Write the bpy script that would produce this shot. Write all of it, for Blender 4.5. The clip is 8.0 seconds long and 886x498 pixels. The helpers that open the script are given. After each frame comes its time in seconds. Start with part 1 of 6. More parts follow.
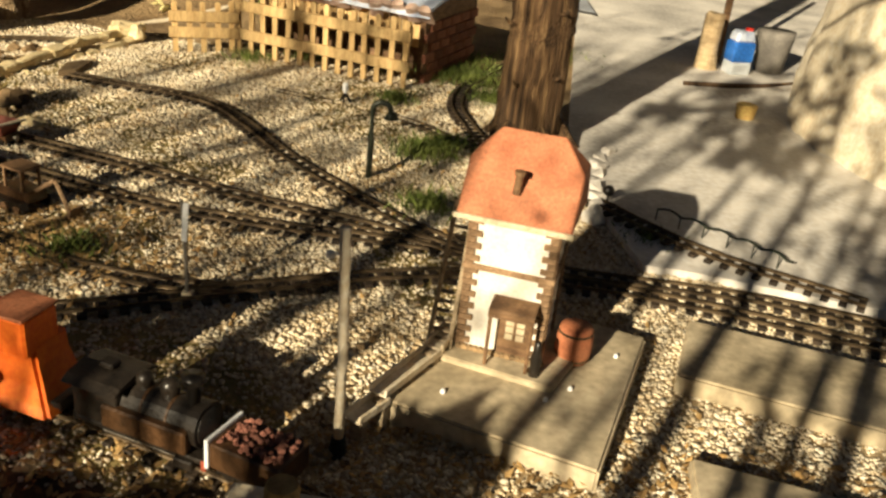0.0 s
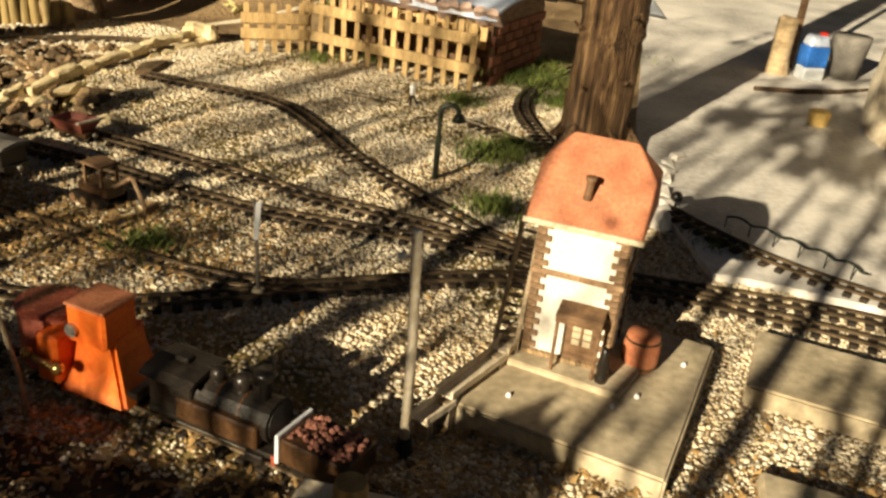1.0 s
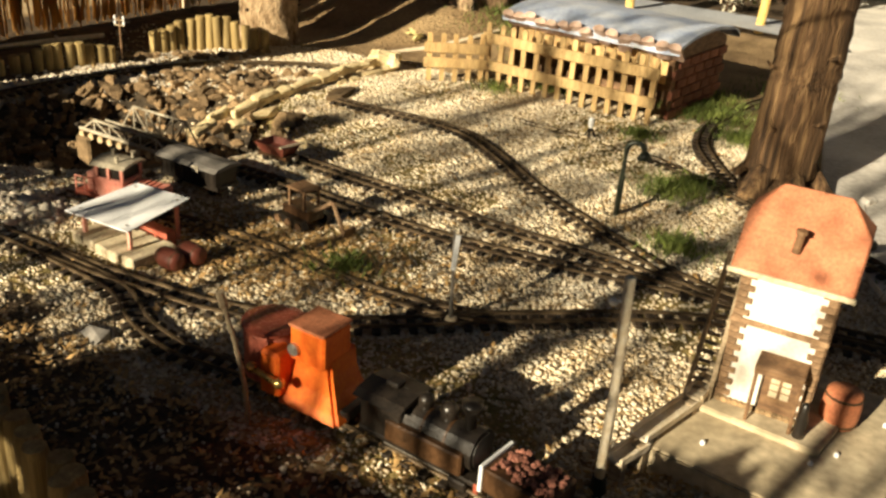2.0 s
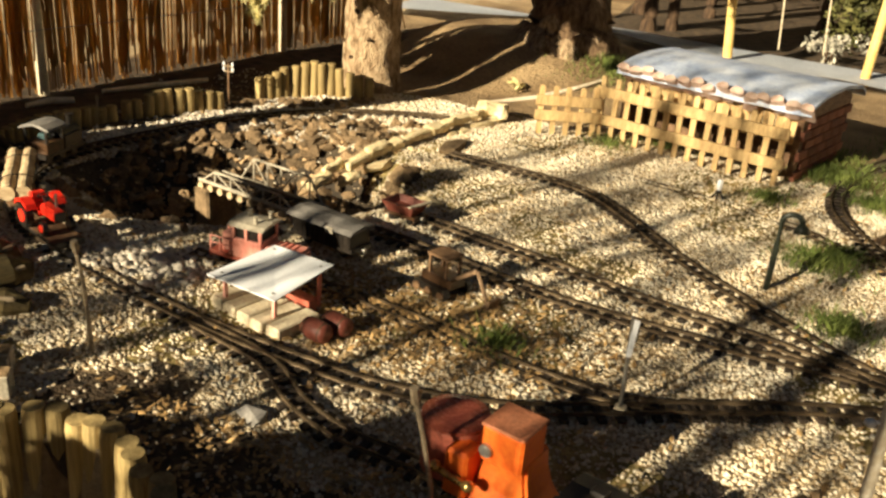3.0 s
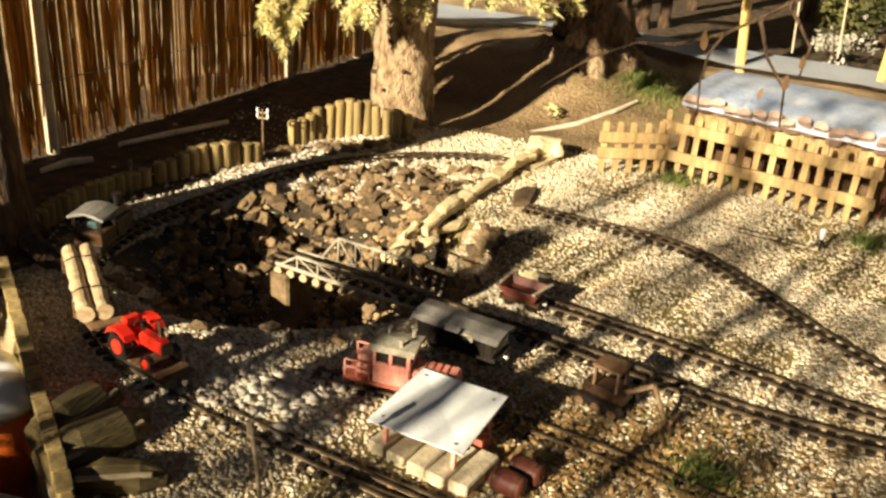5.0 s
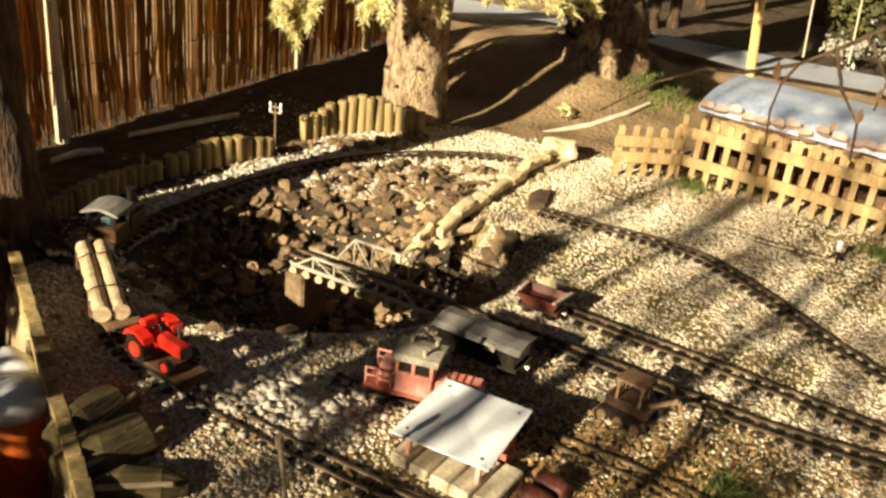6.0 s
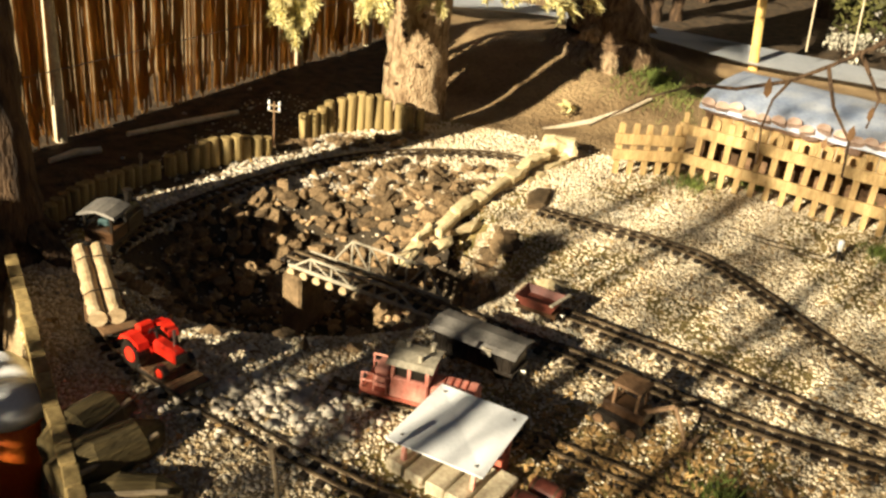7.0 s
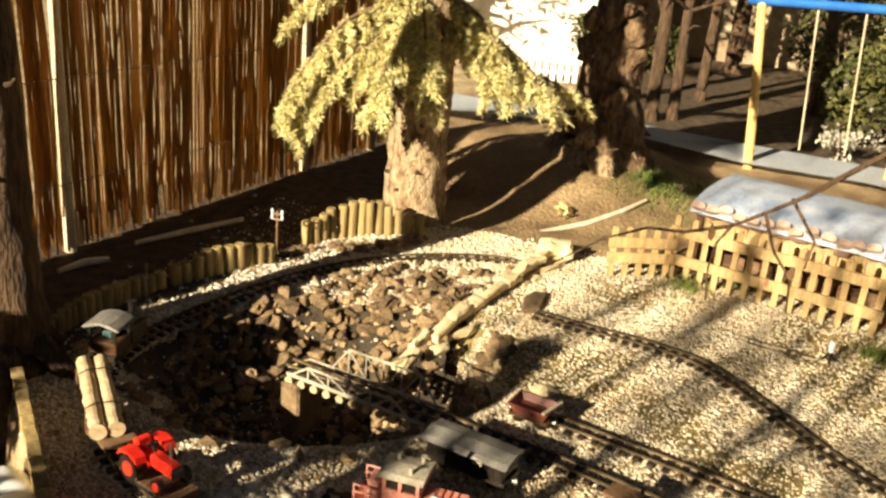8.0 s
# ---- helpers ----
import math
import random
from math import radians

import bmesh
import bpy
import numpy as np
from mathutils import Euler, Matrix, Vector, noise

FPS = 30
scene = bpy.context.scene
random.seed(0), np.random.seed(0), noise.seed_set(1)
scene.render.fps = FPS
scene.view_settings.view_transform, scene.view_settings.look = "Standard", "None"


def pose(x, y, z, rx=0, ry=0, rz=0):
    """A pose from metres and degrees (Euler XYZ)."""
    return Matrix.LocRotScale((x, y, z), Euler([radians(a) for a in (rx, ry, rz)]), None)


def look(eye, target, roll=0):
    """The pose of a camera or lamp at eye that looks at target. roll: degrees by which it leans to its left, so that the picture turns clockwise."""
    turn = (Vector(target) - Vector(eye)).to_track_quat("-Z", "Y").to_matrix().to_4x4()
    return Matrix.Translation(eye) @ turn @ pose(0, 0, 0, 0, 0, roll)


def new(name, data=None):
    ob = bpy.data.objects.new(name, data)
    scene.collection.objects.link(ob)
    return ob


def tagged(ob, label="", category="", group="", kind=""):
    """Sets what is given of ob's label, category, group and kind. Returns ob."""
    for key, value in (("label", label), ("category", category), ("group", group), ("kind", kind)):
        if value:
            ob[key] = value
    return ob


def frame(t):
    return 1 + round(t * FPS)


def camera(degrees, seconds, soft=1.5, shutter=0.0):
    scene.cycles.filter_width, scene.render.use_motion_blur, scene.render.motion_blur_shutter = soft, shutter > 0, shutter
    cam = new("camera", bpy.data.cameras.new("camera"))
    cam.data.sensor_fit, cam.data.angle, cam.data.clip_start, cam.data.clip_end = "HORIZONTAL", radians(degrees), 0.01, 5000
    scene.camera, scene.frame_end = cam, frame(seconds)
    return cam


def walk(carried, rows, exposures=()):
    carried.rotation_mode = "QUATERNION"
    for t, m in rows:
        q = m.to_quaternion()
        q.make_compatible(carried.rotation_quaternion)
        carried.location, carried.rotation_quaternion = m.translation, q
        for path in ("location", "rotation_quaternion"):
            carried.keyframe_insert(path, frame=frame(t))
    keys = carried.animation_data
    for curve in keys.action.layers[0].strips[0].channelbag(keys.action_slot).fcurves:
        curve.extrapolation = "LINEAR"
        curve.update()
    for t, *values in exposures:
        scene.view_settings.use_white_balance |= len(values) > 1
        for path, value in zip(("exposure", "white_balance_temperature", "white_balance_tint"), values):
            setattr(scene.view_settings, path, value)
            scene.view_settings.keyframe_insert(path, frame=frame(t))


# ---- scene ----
# ---- camera and its walk ----
cam = camera(52.5, 8.0, soft=2.6, shutter=0.0)
PATH = [
    (0, (0.110, -0.008, 1.118), (0.121, 1.801, 0.264), 6.2),
    (0.5, (0.096, -0.008, 1.121), (0.052, 1.797, 0.261), 5.6),
    (1, (0.087, -0.016, 1.123), (-0.030, 1.784, 0.260), 5.7),
    (1.5, (0.041, -0.065, 1.160), (-0.260, 1.706, 0.281), 4.3),
    (2, (-0.037, -0.080, 1.180), (-0.467, 1.677, 0.328), 4.5),
    (2.2, (-0.062, -0.066, 1.192), (-0.576, 1.677, 0.355), 4.1),
    (3.3, (-0.548, 0.009, 1.21), (-1.076, 1.77, 0.422), 5.1),
    (3.5, (-0.64, 0.026, 1.23), (-1.131, 1.788, 0.42), 5.1),
    (4, (-0.831, 0.161, 1.25), (-1.29, 1.92, 0.418), 4.0),
    (4.5, (-0.999, 0.263, 1.295), (-1.42, 2.047, 0.496), 6.1),
    (5, (-1.171, 0.243, 1.383), (-1.519, 2.023, 0.539), 4.5),
    (6.5, (-1.276, 0.295, 1.416), (-1.595, 2.066, 0.543), 6.8),
    (7, (-1.259, 0.304, 1.438), (-1.59, 2.067, 0.553), 6.1),
    (7.5, (-1.25, 0.309, 1.46), (-1.593, 2.08, 0.596), 5.5),
    (8, (-1.198, 0.267, 1.54), (-1.588, 2.097, 0.832), 5.0),
]
walk(cam, [(t, look(eye, target, roll)) for t, eye, target, roll in PATH], exposures=[(0.0, 0.86, 6400, 7), (1.0, 0.93, 6400, 7), (2.0, 1.17, 6350, 7), (3.5, 1.33, 6250, 7), (6.0, 1.36, 6250, 7), (7.4, 1.38, 6250, 7), (8.0, 1.49, 6250, 7)])

# ---- world, sun, exposure ----
SUN_DIR = Vector((-0.47, -0.88, 0.0)).normalized()
SUN_UP = radians(21.5)
world = bpy.data.worlds.new("sky")
scene.world = world
world.use_nodes = True
wn = world.node_tree.nodes
sky = wn.new("ShaderNodeTexSky")
sky.sky_type = "NISHITA"
sky.sun_disc = False
sky.sun_elevation = SUN_UP
sky.sun_rotation = math.atan2(SUN_DIR.x, SUN_DIR.y)
world.node_tree.links.new(sky.outputs[0], wn["Background"].inputs[0])
wn["Background"].inputs[1].default_value = 0.0065
sun = new("sun", bpy.data.lights.new("sun", "SUN"))
sun.data.energy, sun.data.angle, sun.data.color = 5.0, radians(0.53), (1.0, 0.83, 0.58)
sun_way = Vector((SUN_DIR.x * math.cos(SUN_UP), SUN_DIR.y * math.cos(SUN_UP), math.sin(SUN_UP)))
sun.matrix_world = look(sun_way * 20, (0, 0, 0))


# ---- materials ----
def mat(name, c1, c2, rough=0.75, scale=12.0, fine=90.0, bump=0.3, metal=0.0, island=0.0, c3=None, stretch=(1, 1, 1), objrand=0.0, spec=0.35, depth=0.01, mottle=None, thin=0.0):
    """Two colours mixed by coarse and fine noise, relief, and a random shade for each piece."""
    m = bpy.data.materials.new(name)
    m.use_nodes = True
    nt = m.node_tree
    n, l = nt.nodes, nt.links
    b = n["Principled BSDF"]
    co = n.new("ShaderNodeTexCoord")
    mp = n.new("ShaderNodeMapping")
    mp.inputs["Scale"].default_value = stretch
    l.new(co.outputs["Object"], mp.inputs["Vector"])
    a = n.new("ShaderNodeTexNoise")
    a.inputs["Scale"].default_value, a.inputs["Detail"].default_value = scale, 5
    f = n.new("ShaderNodeTexNoise")
    f.inputs["Scale"].default_value, f.inputs["Detail"].default_value = fine, 4
    l.new(mp.outputs[0], a.inputs["Vector"])
    l.new(mp.outputs[0], f.inputs["Vector"])
    r = n.new("ShaderNodeValToRGB")
    r.color_ramp.elements[0].position, r.color_ramp.elements[1].position = 0.32, 0.68
    r.color_ramp.elements[0].color, r.color_ramp.elements[1].color = (*c1, 1), (*c2, 1)
    if c3:
        e = r.color_ramp.elements.new(0.5)
        e.color = (*c3, 1)
    l.new(a.outputs["Fac"], r.inputs[0])
    mx = n.new("ShaderNodeMix")
    mx.data_type, mx.blend_type = "RGBA", "OVERLAY"
    mx.inputs[0].default_value = 0.55
    l.new(r.outputs[0], mx.inputs[6])
    l.new(f.outputs["Fac"], mx.inputs[7])
    out = mx.outputs[2]
    if island or objrand:
        g = n.new("ShaderNodeNewGeometry") if island else n.new("ShaderNodeObjectInfo")
        h = n.new("ShaderNodeHueSaturation")
        k = n.new("ShaderNodeMapRange")
        k.inputs[3].default_value, k.inputs[4].default_value = 1 - (island or objrand), 1 + (island or objrand)
        l.new(g.outputs["Random Per Island" if island else "Random"], k.inputs[0])
        l.new(k.outputs[0], h.inputs["Value"])
        l.new(out, h.inputs["Color"])
        out = h.outputs[0]
    if mottle:
        g = n.new("ShaderNodeNewGeometry")
        q = n.new("ShaderNodeValToRGB")
        while len(q.color_ramp.elements) < len(mottle):
            q.color_ramp.elements.new(0.5)
        for e, (at, col) in zip(q.color_ramp.elements, mottle):
            e.position, e.color = at, (*col, 1)
        l.new(g.outputs["Random Per Island"], q.inputs[0])
        m2 = n.new("ShaderNodeMix")
        m2.data_type, m2.blend_type = "RGBA", "MIX"
        m2.inputs[0].default_value = 0.55
        l.new(out, m2.inputs[6])
        l.new(q.outputs[0], m2.inputs[7])
        out = m2.outputs[2]
    l.new(out, b.inputs["Base Color"])
    rr = n.new("ShaderNodeMapRange")
    rr.inputs[3].default_value, rr.inputs[4].default_value = max(rough - 0.15, 0.05), min(rough + 0.15, 1)
    l.new(f.outputs["Fac"], rr.inputs[0])
    l.new(rr.outputs[0], b.inputs["Roughness"])
    b.inputs["Metallic"].default_value = metal
    b.inputs["Specular IOR Level"].default_value = spec
    if bump:
        bp = n.new("ShaderNodeBump")
        bp.inputs["Strength"].default_value, bp.inputs["Distance"].default_value = bump, depth
        l.new(f.outputs["Fac"], bp.inputs["Height"])
        l.new(bp.outputs[0], b.inputs["Normal"])
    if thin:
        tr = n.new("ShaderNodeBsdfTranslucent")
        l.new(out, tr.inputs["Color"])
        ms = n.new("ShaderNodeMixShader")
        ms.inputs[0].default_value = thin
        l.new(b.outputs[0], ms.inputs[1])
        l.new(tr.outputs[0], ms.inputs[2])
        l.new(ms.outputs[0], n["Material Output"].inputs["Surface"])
    return m


GRAVEL_TONES = ((0.0, (0.18, 0.11, 0.05)), (0.12, (0.36, 0.25, 0.13)), (0.32, (0.62, 0.50, 0.32)), (0.6, (0.78, 0.68, 0.49)), (0.85, (0.86, 0.79, 0.64)), (1.0, (0.88, 0.84, 0.74)))

M = dict(
    gravel=mat("gravel_bed", (0.25, 0.175, 0.085), (0.52, 0.40, 0.24), 0.9, 3.5, 130, 0.6),
    pebble=mat("limestone_pebbles", (0.40, 0.28, 0.13), (0.86, 0.78, 0.61), 0.8, 3.0, 60, 0.2, c3=(0.75, 0.64, 0.45), mottle=GRAVEL_TONES),
    whitepebble=mat("white_pebbles", (0.42, 0.36, 0.28), (0.74, 0.68, 0.57), 0.8, 5, 60, 0.2, island=0.4),
    soil=mat("dry_soil", (0.17, 0.108, 0.052), (0.40, 0.28, 0.145), 0.95, 3, 45, 0.8, depth=0.02),
    # humus colour that also stands in for shade on the ground
    soil_in_shade=mat("dark_humus", (0.03, 0.022, 0.014), (0.13, 0.085, 0.045), 0.95, 14, 70, 0.9, depth=0.02),
    moss=mat("mossy_gravel", (0.13, 0.105, 0.030), (0.40, 0.30, 0.12), 0.95, 9, 110, 0.8),
    # near-black soil paints the shade in the hollow and between its stones
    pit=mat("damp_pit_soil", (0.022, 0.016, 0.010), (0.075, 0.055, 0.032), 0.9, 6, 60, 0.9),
    concrete=mat("worn_concrete", (0.46, 0.435, 0.40), (0.86, 0.815, 0.74), 0.85, 2.2, 40, 0.25),
    slab=mat("paving_slab", (0.36, 0.295, 0.19), (0.58, 0.49, 0.34), 0.85, 6, 45, 0.10),
    stone=mat("field_stone", (0.115, 0.075, 0.037), (0.36, 0.245, 0.13), 0.85, 14, 90, 0.6, objrand=0.5),
    pale_stone=mat("pale_flat_stone", (0.58, 0.46, 0.25), (0.80, 0.67, 0.41), 0.85, 10, 80, 0.5, objrand=0.2),
    sleeper=mat("dark_plastic_sleeper", (0.018, 0.013, 0.009), (0.05, 0.034, 0.021), 0.75, 30, 160, 0.3, objrand=0.4),
    rail=mat("tarnished_brass_rail", (0.06, 0.042, 0.026), (0.18, 0.13, 0.075), 0.5, 20, 200, 0.2, metal=0.6),
    picket=mat("pale_pine", (0.45, 0.29, 0.12), (0.66, 0.47, 0.22), 0.75, 10, 60, 0.3, stretch=(4, 4, 0.7), objrand=0.22),
    bark=mat("spruce_bark", (0.10, 0.058, 0.03), (0.34, 0.22, 0.12), 0.95, 22, 75, 1.0, stretch=(1.6, 1.6, 0.45), depth=0.03),
    streakbark=mat("streaked_brown_bark", (0.035, 0.02, 0.010), (0.36, 0.225, 0.105), 0.95, 16, 60, 1.0, stretch=(2.6, 2.6, 0.14), depth=0.03, c3=(0.15, 0.085, 0.04)),
    deadwood=mat("mossy_dark_wood", (0.045, 0.034, 0.014), (0.17, 0.125, 0.05), 0.9, 10, 60, 0.5, stretch=(0.6, 3, 3)),
    # lighter copy of the bark that paints sunlight on trunk, roots and burls
    palebark=mat("pale_scaly_bark", (0.16, 0.095, 0.045), (0.56, 0.42, 0.26), 0.95, 24, 75, 1.0, stretch=(1.4, 1.4, 0.6), depth=0.03, c3=(0.44, 0.31, 0.18)),
    # wood colour lifted so pieces lying in shade look sunlit
    sunlit_wood=mat("bleached_dead_wood", (0.62, 0.52, 0.36), (0.80, 0.71, 0.55), 0.85, 16, 80, 0.4),
    teal=mat("dark_teal_metal", (0.03, 0.06, 0.065), (0.08, 0.14, 0.14), 0.4, 16, 90, 0.1),
    paletwig=mat("pale_dry_leaves", (0.28, 0.26, 0.20), (0.46, 0.43, 0.34), 0.8, 6, 60, 0.0, island=0.3),
    darkbark=mat("dark_bark", (0.035, 0.02, 0.012), (0.14, 0.085, 0.045), 0.95, 18, 60, 1.0, stretch=(1.6, 1.6, 0.4), depth=0.03),
    log=mat("treated_log", (0.22, 0.155, 0.06), (0.42, 0.31, 0.13), 0.85, 14, 90, 0.35, stretch=(4, 4, 0.25), objrand=0.3),
    rawlog=mat("debarked_log", (0.40, 0.28, 0.15), (0.62, 0.48, 0.29), 0.8, 16, 90, 0.4, stretch=(1, 1, 3)),
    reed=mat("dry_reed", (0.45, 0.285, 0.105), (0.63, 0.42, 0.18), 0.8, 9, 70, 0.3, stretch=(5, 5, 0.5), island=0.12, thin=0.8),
    plaster=mat("white_plaster", (0.68, 0.63, 0.54), (0.84, 0.80, 0.72), 0.85, 12, 120, 0.2),
    quoin=mat("brown_quoin_stone", (0.16, 0.095, 0.05), (0.32, 0.21, 0.12), 0.85, 30, 140, 0.5, objrand=0.3),
    tile=mat("terracotta_roof", (0.36, 0.12, 0.055), (0.50, 0.20, 0.10), 0.7, 14, 150, 0.2),
    brown=mat("brown_wood", (0.11, 0.06, 0.03), (0.24, 0.14, 0.07), 0.7, 20, 120, 0.3, stretch=(1, 1, 3)),
    greywood=mat("weathered_wood", (0.24, 0.18, 0.11), (0.45, 0.36, 0.24), 0.8, 16, 90, 0.3, stretch=(1, 1, 3)),
    orange=mat("orange_paint", (0.74, 0.125, 0.014), (0.85, 0.19, 0.02), 0.5, 10, 120, 0.1),
    rustred=mat("faded_red_paint", (0.36, 0.08, 0.05), (0.50, 0.16, 0.10), 0.55, 14, 130, 0.15),
    pinkred=mat("sun_bleached_red_paint", (0.56, 0.18, 0.13), (0.74, 0.37, 0.29), 0.6, 16, 120, 0.15),
    red=mat("bright_red_plastic", (0.78, 0.02, 0.010), (0.88, 0.05, 0.02), 0.35, 12, 120, 0.05),
    black=mat("sooty_black_paint", (0.007, 0.006, 0.005), (0.026, 0.020, 0.015), 0.33, 16, 140, 0.08, spec=0.5),
    # dark brown for soot, and for shade painted on the wagon and cab
    soot_shade_brown=mat("sooty_brown_paint", (0.022, 0.012, 0.006), (0.10, 0.050, 0.022), 0.35, 14, 120, 0.15),
    litter=mat("dry_leaf_litter", (0.20, 0.115, 0.04), (0.52, 0.34, 0.14), 0.75, 20, 60, 0.0, island=0.5),
    steel=mat("dull_steel", (0.30, 0.28, 0.25), (0.5, 0.47, 0.42), 0.4, 20, 160, 0.1, metal=0.8),
    grey=mat("grey_wagon_roof", (0.13, 0.12, 0.11), (0.27, 0.25, 0.22), 0.7, 9, 120, 0.2),
    white=mat("white_board", (0.74, 0.76, 0.78), (0.84, 0.85, 0.86), 0.55, 8, 120, 0.05),
    cream=mat("cream_planks", (0.5, 0.42, 0.28), (0.66, 0.57, 0.40), 0.75, 12, 90, 0.25),
    maroon=mat("maroon_varnish", (0.20, 0.045, 0.03), (0.34, 0.09, 0.05), 0.25, 14, 120, 0.1),
    oxblood=mat("dull_oxblood_paint", (0.13, 0.034, 0.022), (0.23, 0.07, 0.045), 0.5, 14, 120, 0.12),
    redgravel=mat("red_brown_chippings", (0.12, 0.045, 0.03), (0.32, 0.14, 0.10), 0.6, 40, 140, 0.2, island=0.4),
    brass=mat("polished_brass", (0.5, 0.33, 0.10), (0.7, 0.5, 0.18), 0.3, 12, 100, 0.05, metal=0.9),
    darkgreen=mat("dark_green_metal", (0.012, 0.016, 0.012), (0.03, 0.035, 0.022), 0.4, 16, 120, 0.1),
    bridge=mat("pale_grey_girder", (0.29, 0.25, 0.18), (0.48, 0.43, 0.33), 0.6, 14, 110, 0.2),
    tarp=mat("pale_blue_sheet", (0.36, 0.44, 0.62), (0.66, 0.70, 0.78), 0.5, 5, 60, 0.2),
    brick=mat("red_brick", (0.17, 0.062, 0.036), (0.28, 0.12, 0.07), 0.85, 20, 120, 0.4, objrand=0.25),
    tileedge=mat("pale_clay_tile", (0.52, 0.34, 0.25), (0.72, 0.54, 0.44), 0.8, 18, 100, 0.3, objrand=0.25),
    # needle colour lifted far above real foliage to paint the sun on it
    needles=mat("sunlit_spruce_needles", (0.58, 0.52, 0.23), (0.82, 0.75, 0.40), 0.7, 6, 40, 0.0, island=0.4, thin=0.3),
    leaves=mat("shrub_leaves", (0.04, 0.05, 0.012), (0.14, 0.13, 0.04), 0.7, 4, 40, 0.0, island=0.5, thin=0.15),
    grass=mat("grass_blades", (0.06, 0.09, 0.015), (0.16, 0.19, 0.04), 0.7, 6, 40, 0.0, island=0.4),
    deadleaf=mat("dry_brown_leaf", (0.13, 0.07, 0.03), (0.26, 0.15, 0.07), 0.8, 20, 90, 0.1, island=0.3),
    blue=mat("blue_plastic", (0.02, 0.12, 0.46), (0.04, 0.18, 0.58), 0.35, 8, 90, 0.05),
    paleplastic=mat("translucent_white_plastic", (0.62, 0.68, 0.74), (0.74, 0.78, 0.82), 0.4, 8, 90, 0.05),
    yellow=mat("yellow_painted_post", (0.66, 0.44, 0.13), (0.78, 0.56, 0.21), 0.6, 8, 90, 0.1),
    ochre=mat("weathered_ochre_render", (0.22, 0.15, 0.085), (0.56, 0.44, 0.29), 0.9, 1.6, 14, 0.4, depth=0.03),
    road=mat("pale_asphalt_path", (0.58, 0.61, 0.66), (0.72, 0.75, 0.80), 0.9, 2, 40, 0.2),
    render=mat("cream_wall_render", (0.66, 0.56, 0.40), (0.80, 0.72, 0.56), 0.85, 3, 50, 0.3),
)


# ---- building helpers ----
def thing(name, label, category, loc=(0, 0, 0), rz=0.0, group="", kind=""):
    ob = new(name)
    ob.empty_display_size = 0.05
    ob.matrix_world = Matrix.Translation(loc) @ Matrix.Rotation(rz, 4, "Z")
    return tagged(ob, label, category, group, kind)


def part(name, bm, material, parent=None, label="", smooth=False, m=None):
    me = bpy.data.meshes.new(name)
    bm.to_mesh(me)
    bm.free()
    me.materials.append(material)
    if smooth:
        me.polygons.foreach_set("use_smooth", [True] * len(me.polygons))
    ob = new(name, me)
    ob.parent = parent
    if m is not None:
        ob.matrix_basis = m
    if label:
        ob["label"] = label
    return ob


def again(ob, m, parent=None):
    o = bpy.data.objects.new(ob.name.split(".")[0], ob.data)
    scene.collection.objects.link(o)
    o.parent = parent or ob.parent
    o.matrix_basis = m
    return o


def box(bm, sx, sy, sz, x=0, y=0, z=0, rx=0, ry=0, rz=0, bev=0.0, taper=1.0):
    """A box centred on x, y with its foot at z; taper narrows the top."""
    r = bmesh.ops.create_cube(bm, size=1)
    vs = r["verts"]
    for v in vs:
        k = taper if v.co.z > 0 else 1
        v.co = Vector((v.co.x * sx * k, v.co.y * sy * k, (v.co.z + 0.5) * sz))
    if bev:
        es = list({e for v in vs for e in v.link_edges})
        g = bmesh.ops.bevel(bm, geom=es, offset=bev, segments=1, affect="EDGES")
        vs = list({v for f in g["faces"] for v in f.verts} | {v for v in vs if v.is_valid})
    m = pose(x, y, z, rx, ry, rz)
    for v in vs:
        v.co = m @ v.co
    return vs


def rod(bm, a, b, r, r2=None, seg=8, cap=True):
    a, b = Vector(a), Vector(b)
    d = b - a
    g = bmesh.ops.create_cone(bm, cap_ends=cap, segments=seg, radius1=r, radius2=r if r2 is None else r2, depth=d.length)
    m = Matrix.Translation((a + b) / 2) @ d.to_track_quat("Z", "Y").to_matrix().to_4x4()
    for v in g["verts"]:
        v.co = m @ v.co
    return g["verts"]


def ball(bm, r, x, y, z, sx=1, sy=1, sz=1, sub=2):
    g = bmesh.ops.create_icosphere(bm, subdivisions=sub, radius=r)
    for v in g["verts"]:
        v.co = Vector((v.co.x * sx + x, v.co.y * sy + y, v.co.z * sz + z))
    return g["verts"]


def tube(bm, pts, radii, seg=7):
    """A bent tapered tube through pts."""
    rings = []
    for i, p in enumerate(pts):
        p = Vector(p)
        d = (Vector(pts[min(i + 1, len(pts) - 1)]) - Vector(pts[max(i - 1, 0)])).normalized()
        q = d.to_track_quat("Z", "Y")
        r = radii[i]
        rings.append([bm.verts.new(p + q @ Vector((r * math.cos(2 * math.pi * k / seg), r * math.sin(2 * math.pi * k / seg), 0))) for k in range(seg)])
    for a, b in zip(rings, rings[1:]):
        for k in range(seg):
            bm.faces.new((a[k], a[(k + 1) % seg], b[(k + 1) % seg], b[k]))
    bm.faces.new(rings[0][::-1])
    bm.faces.new(rings[-1])


def prism(bm, pts, depth, m=Matrix()):
    """An outline in x, z pushed along y by depth, centred."""
    a = [bm.verts.new(m @ Vector((x, -depth / 2, z))) for x, z in pts]
    b = [bm.verts.new(m @ Vector((x, depth / 2, z))) for x, z in pts]
    n = len(pts)
    bm.faces.new(a)
    bm.faces.new(b[::-1])
    for i in range(n):
        bm.faces.new((a[i], b[i], b[(i + 1) % n], a[(i + 1) % n]))


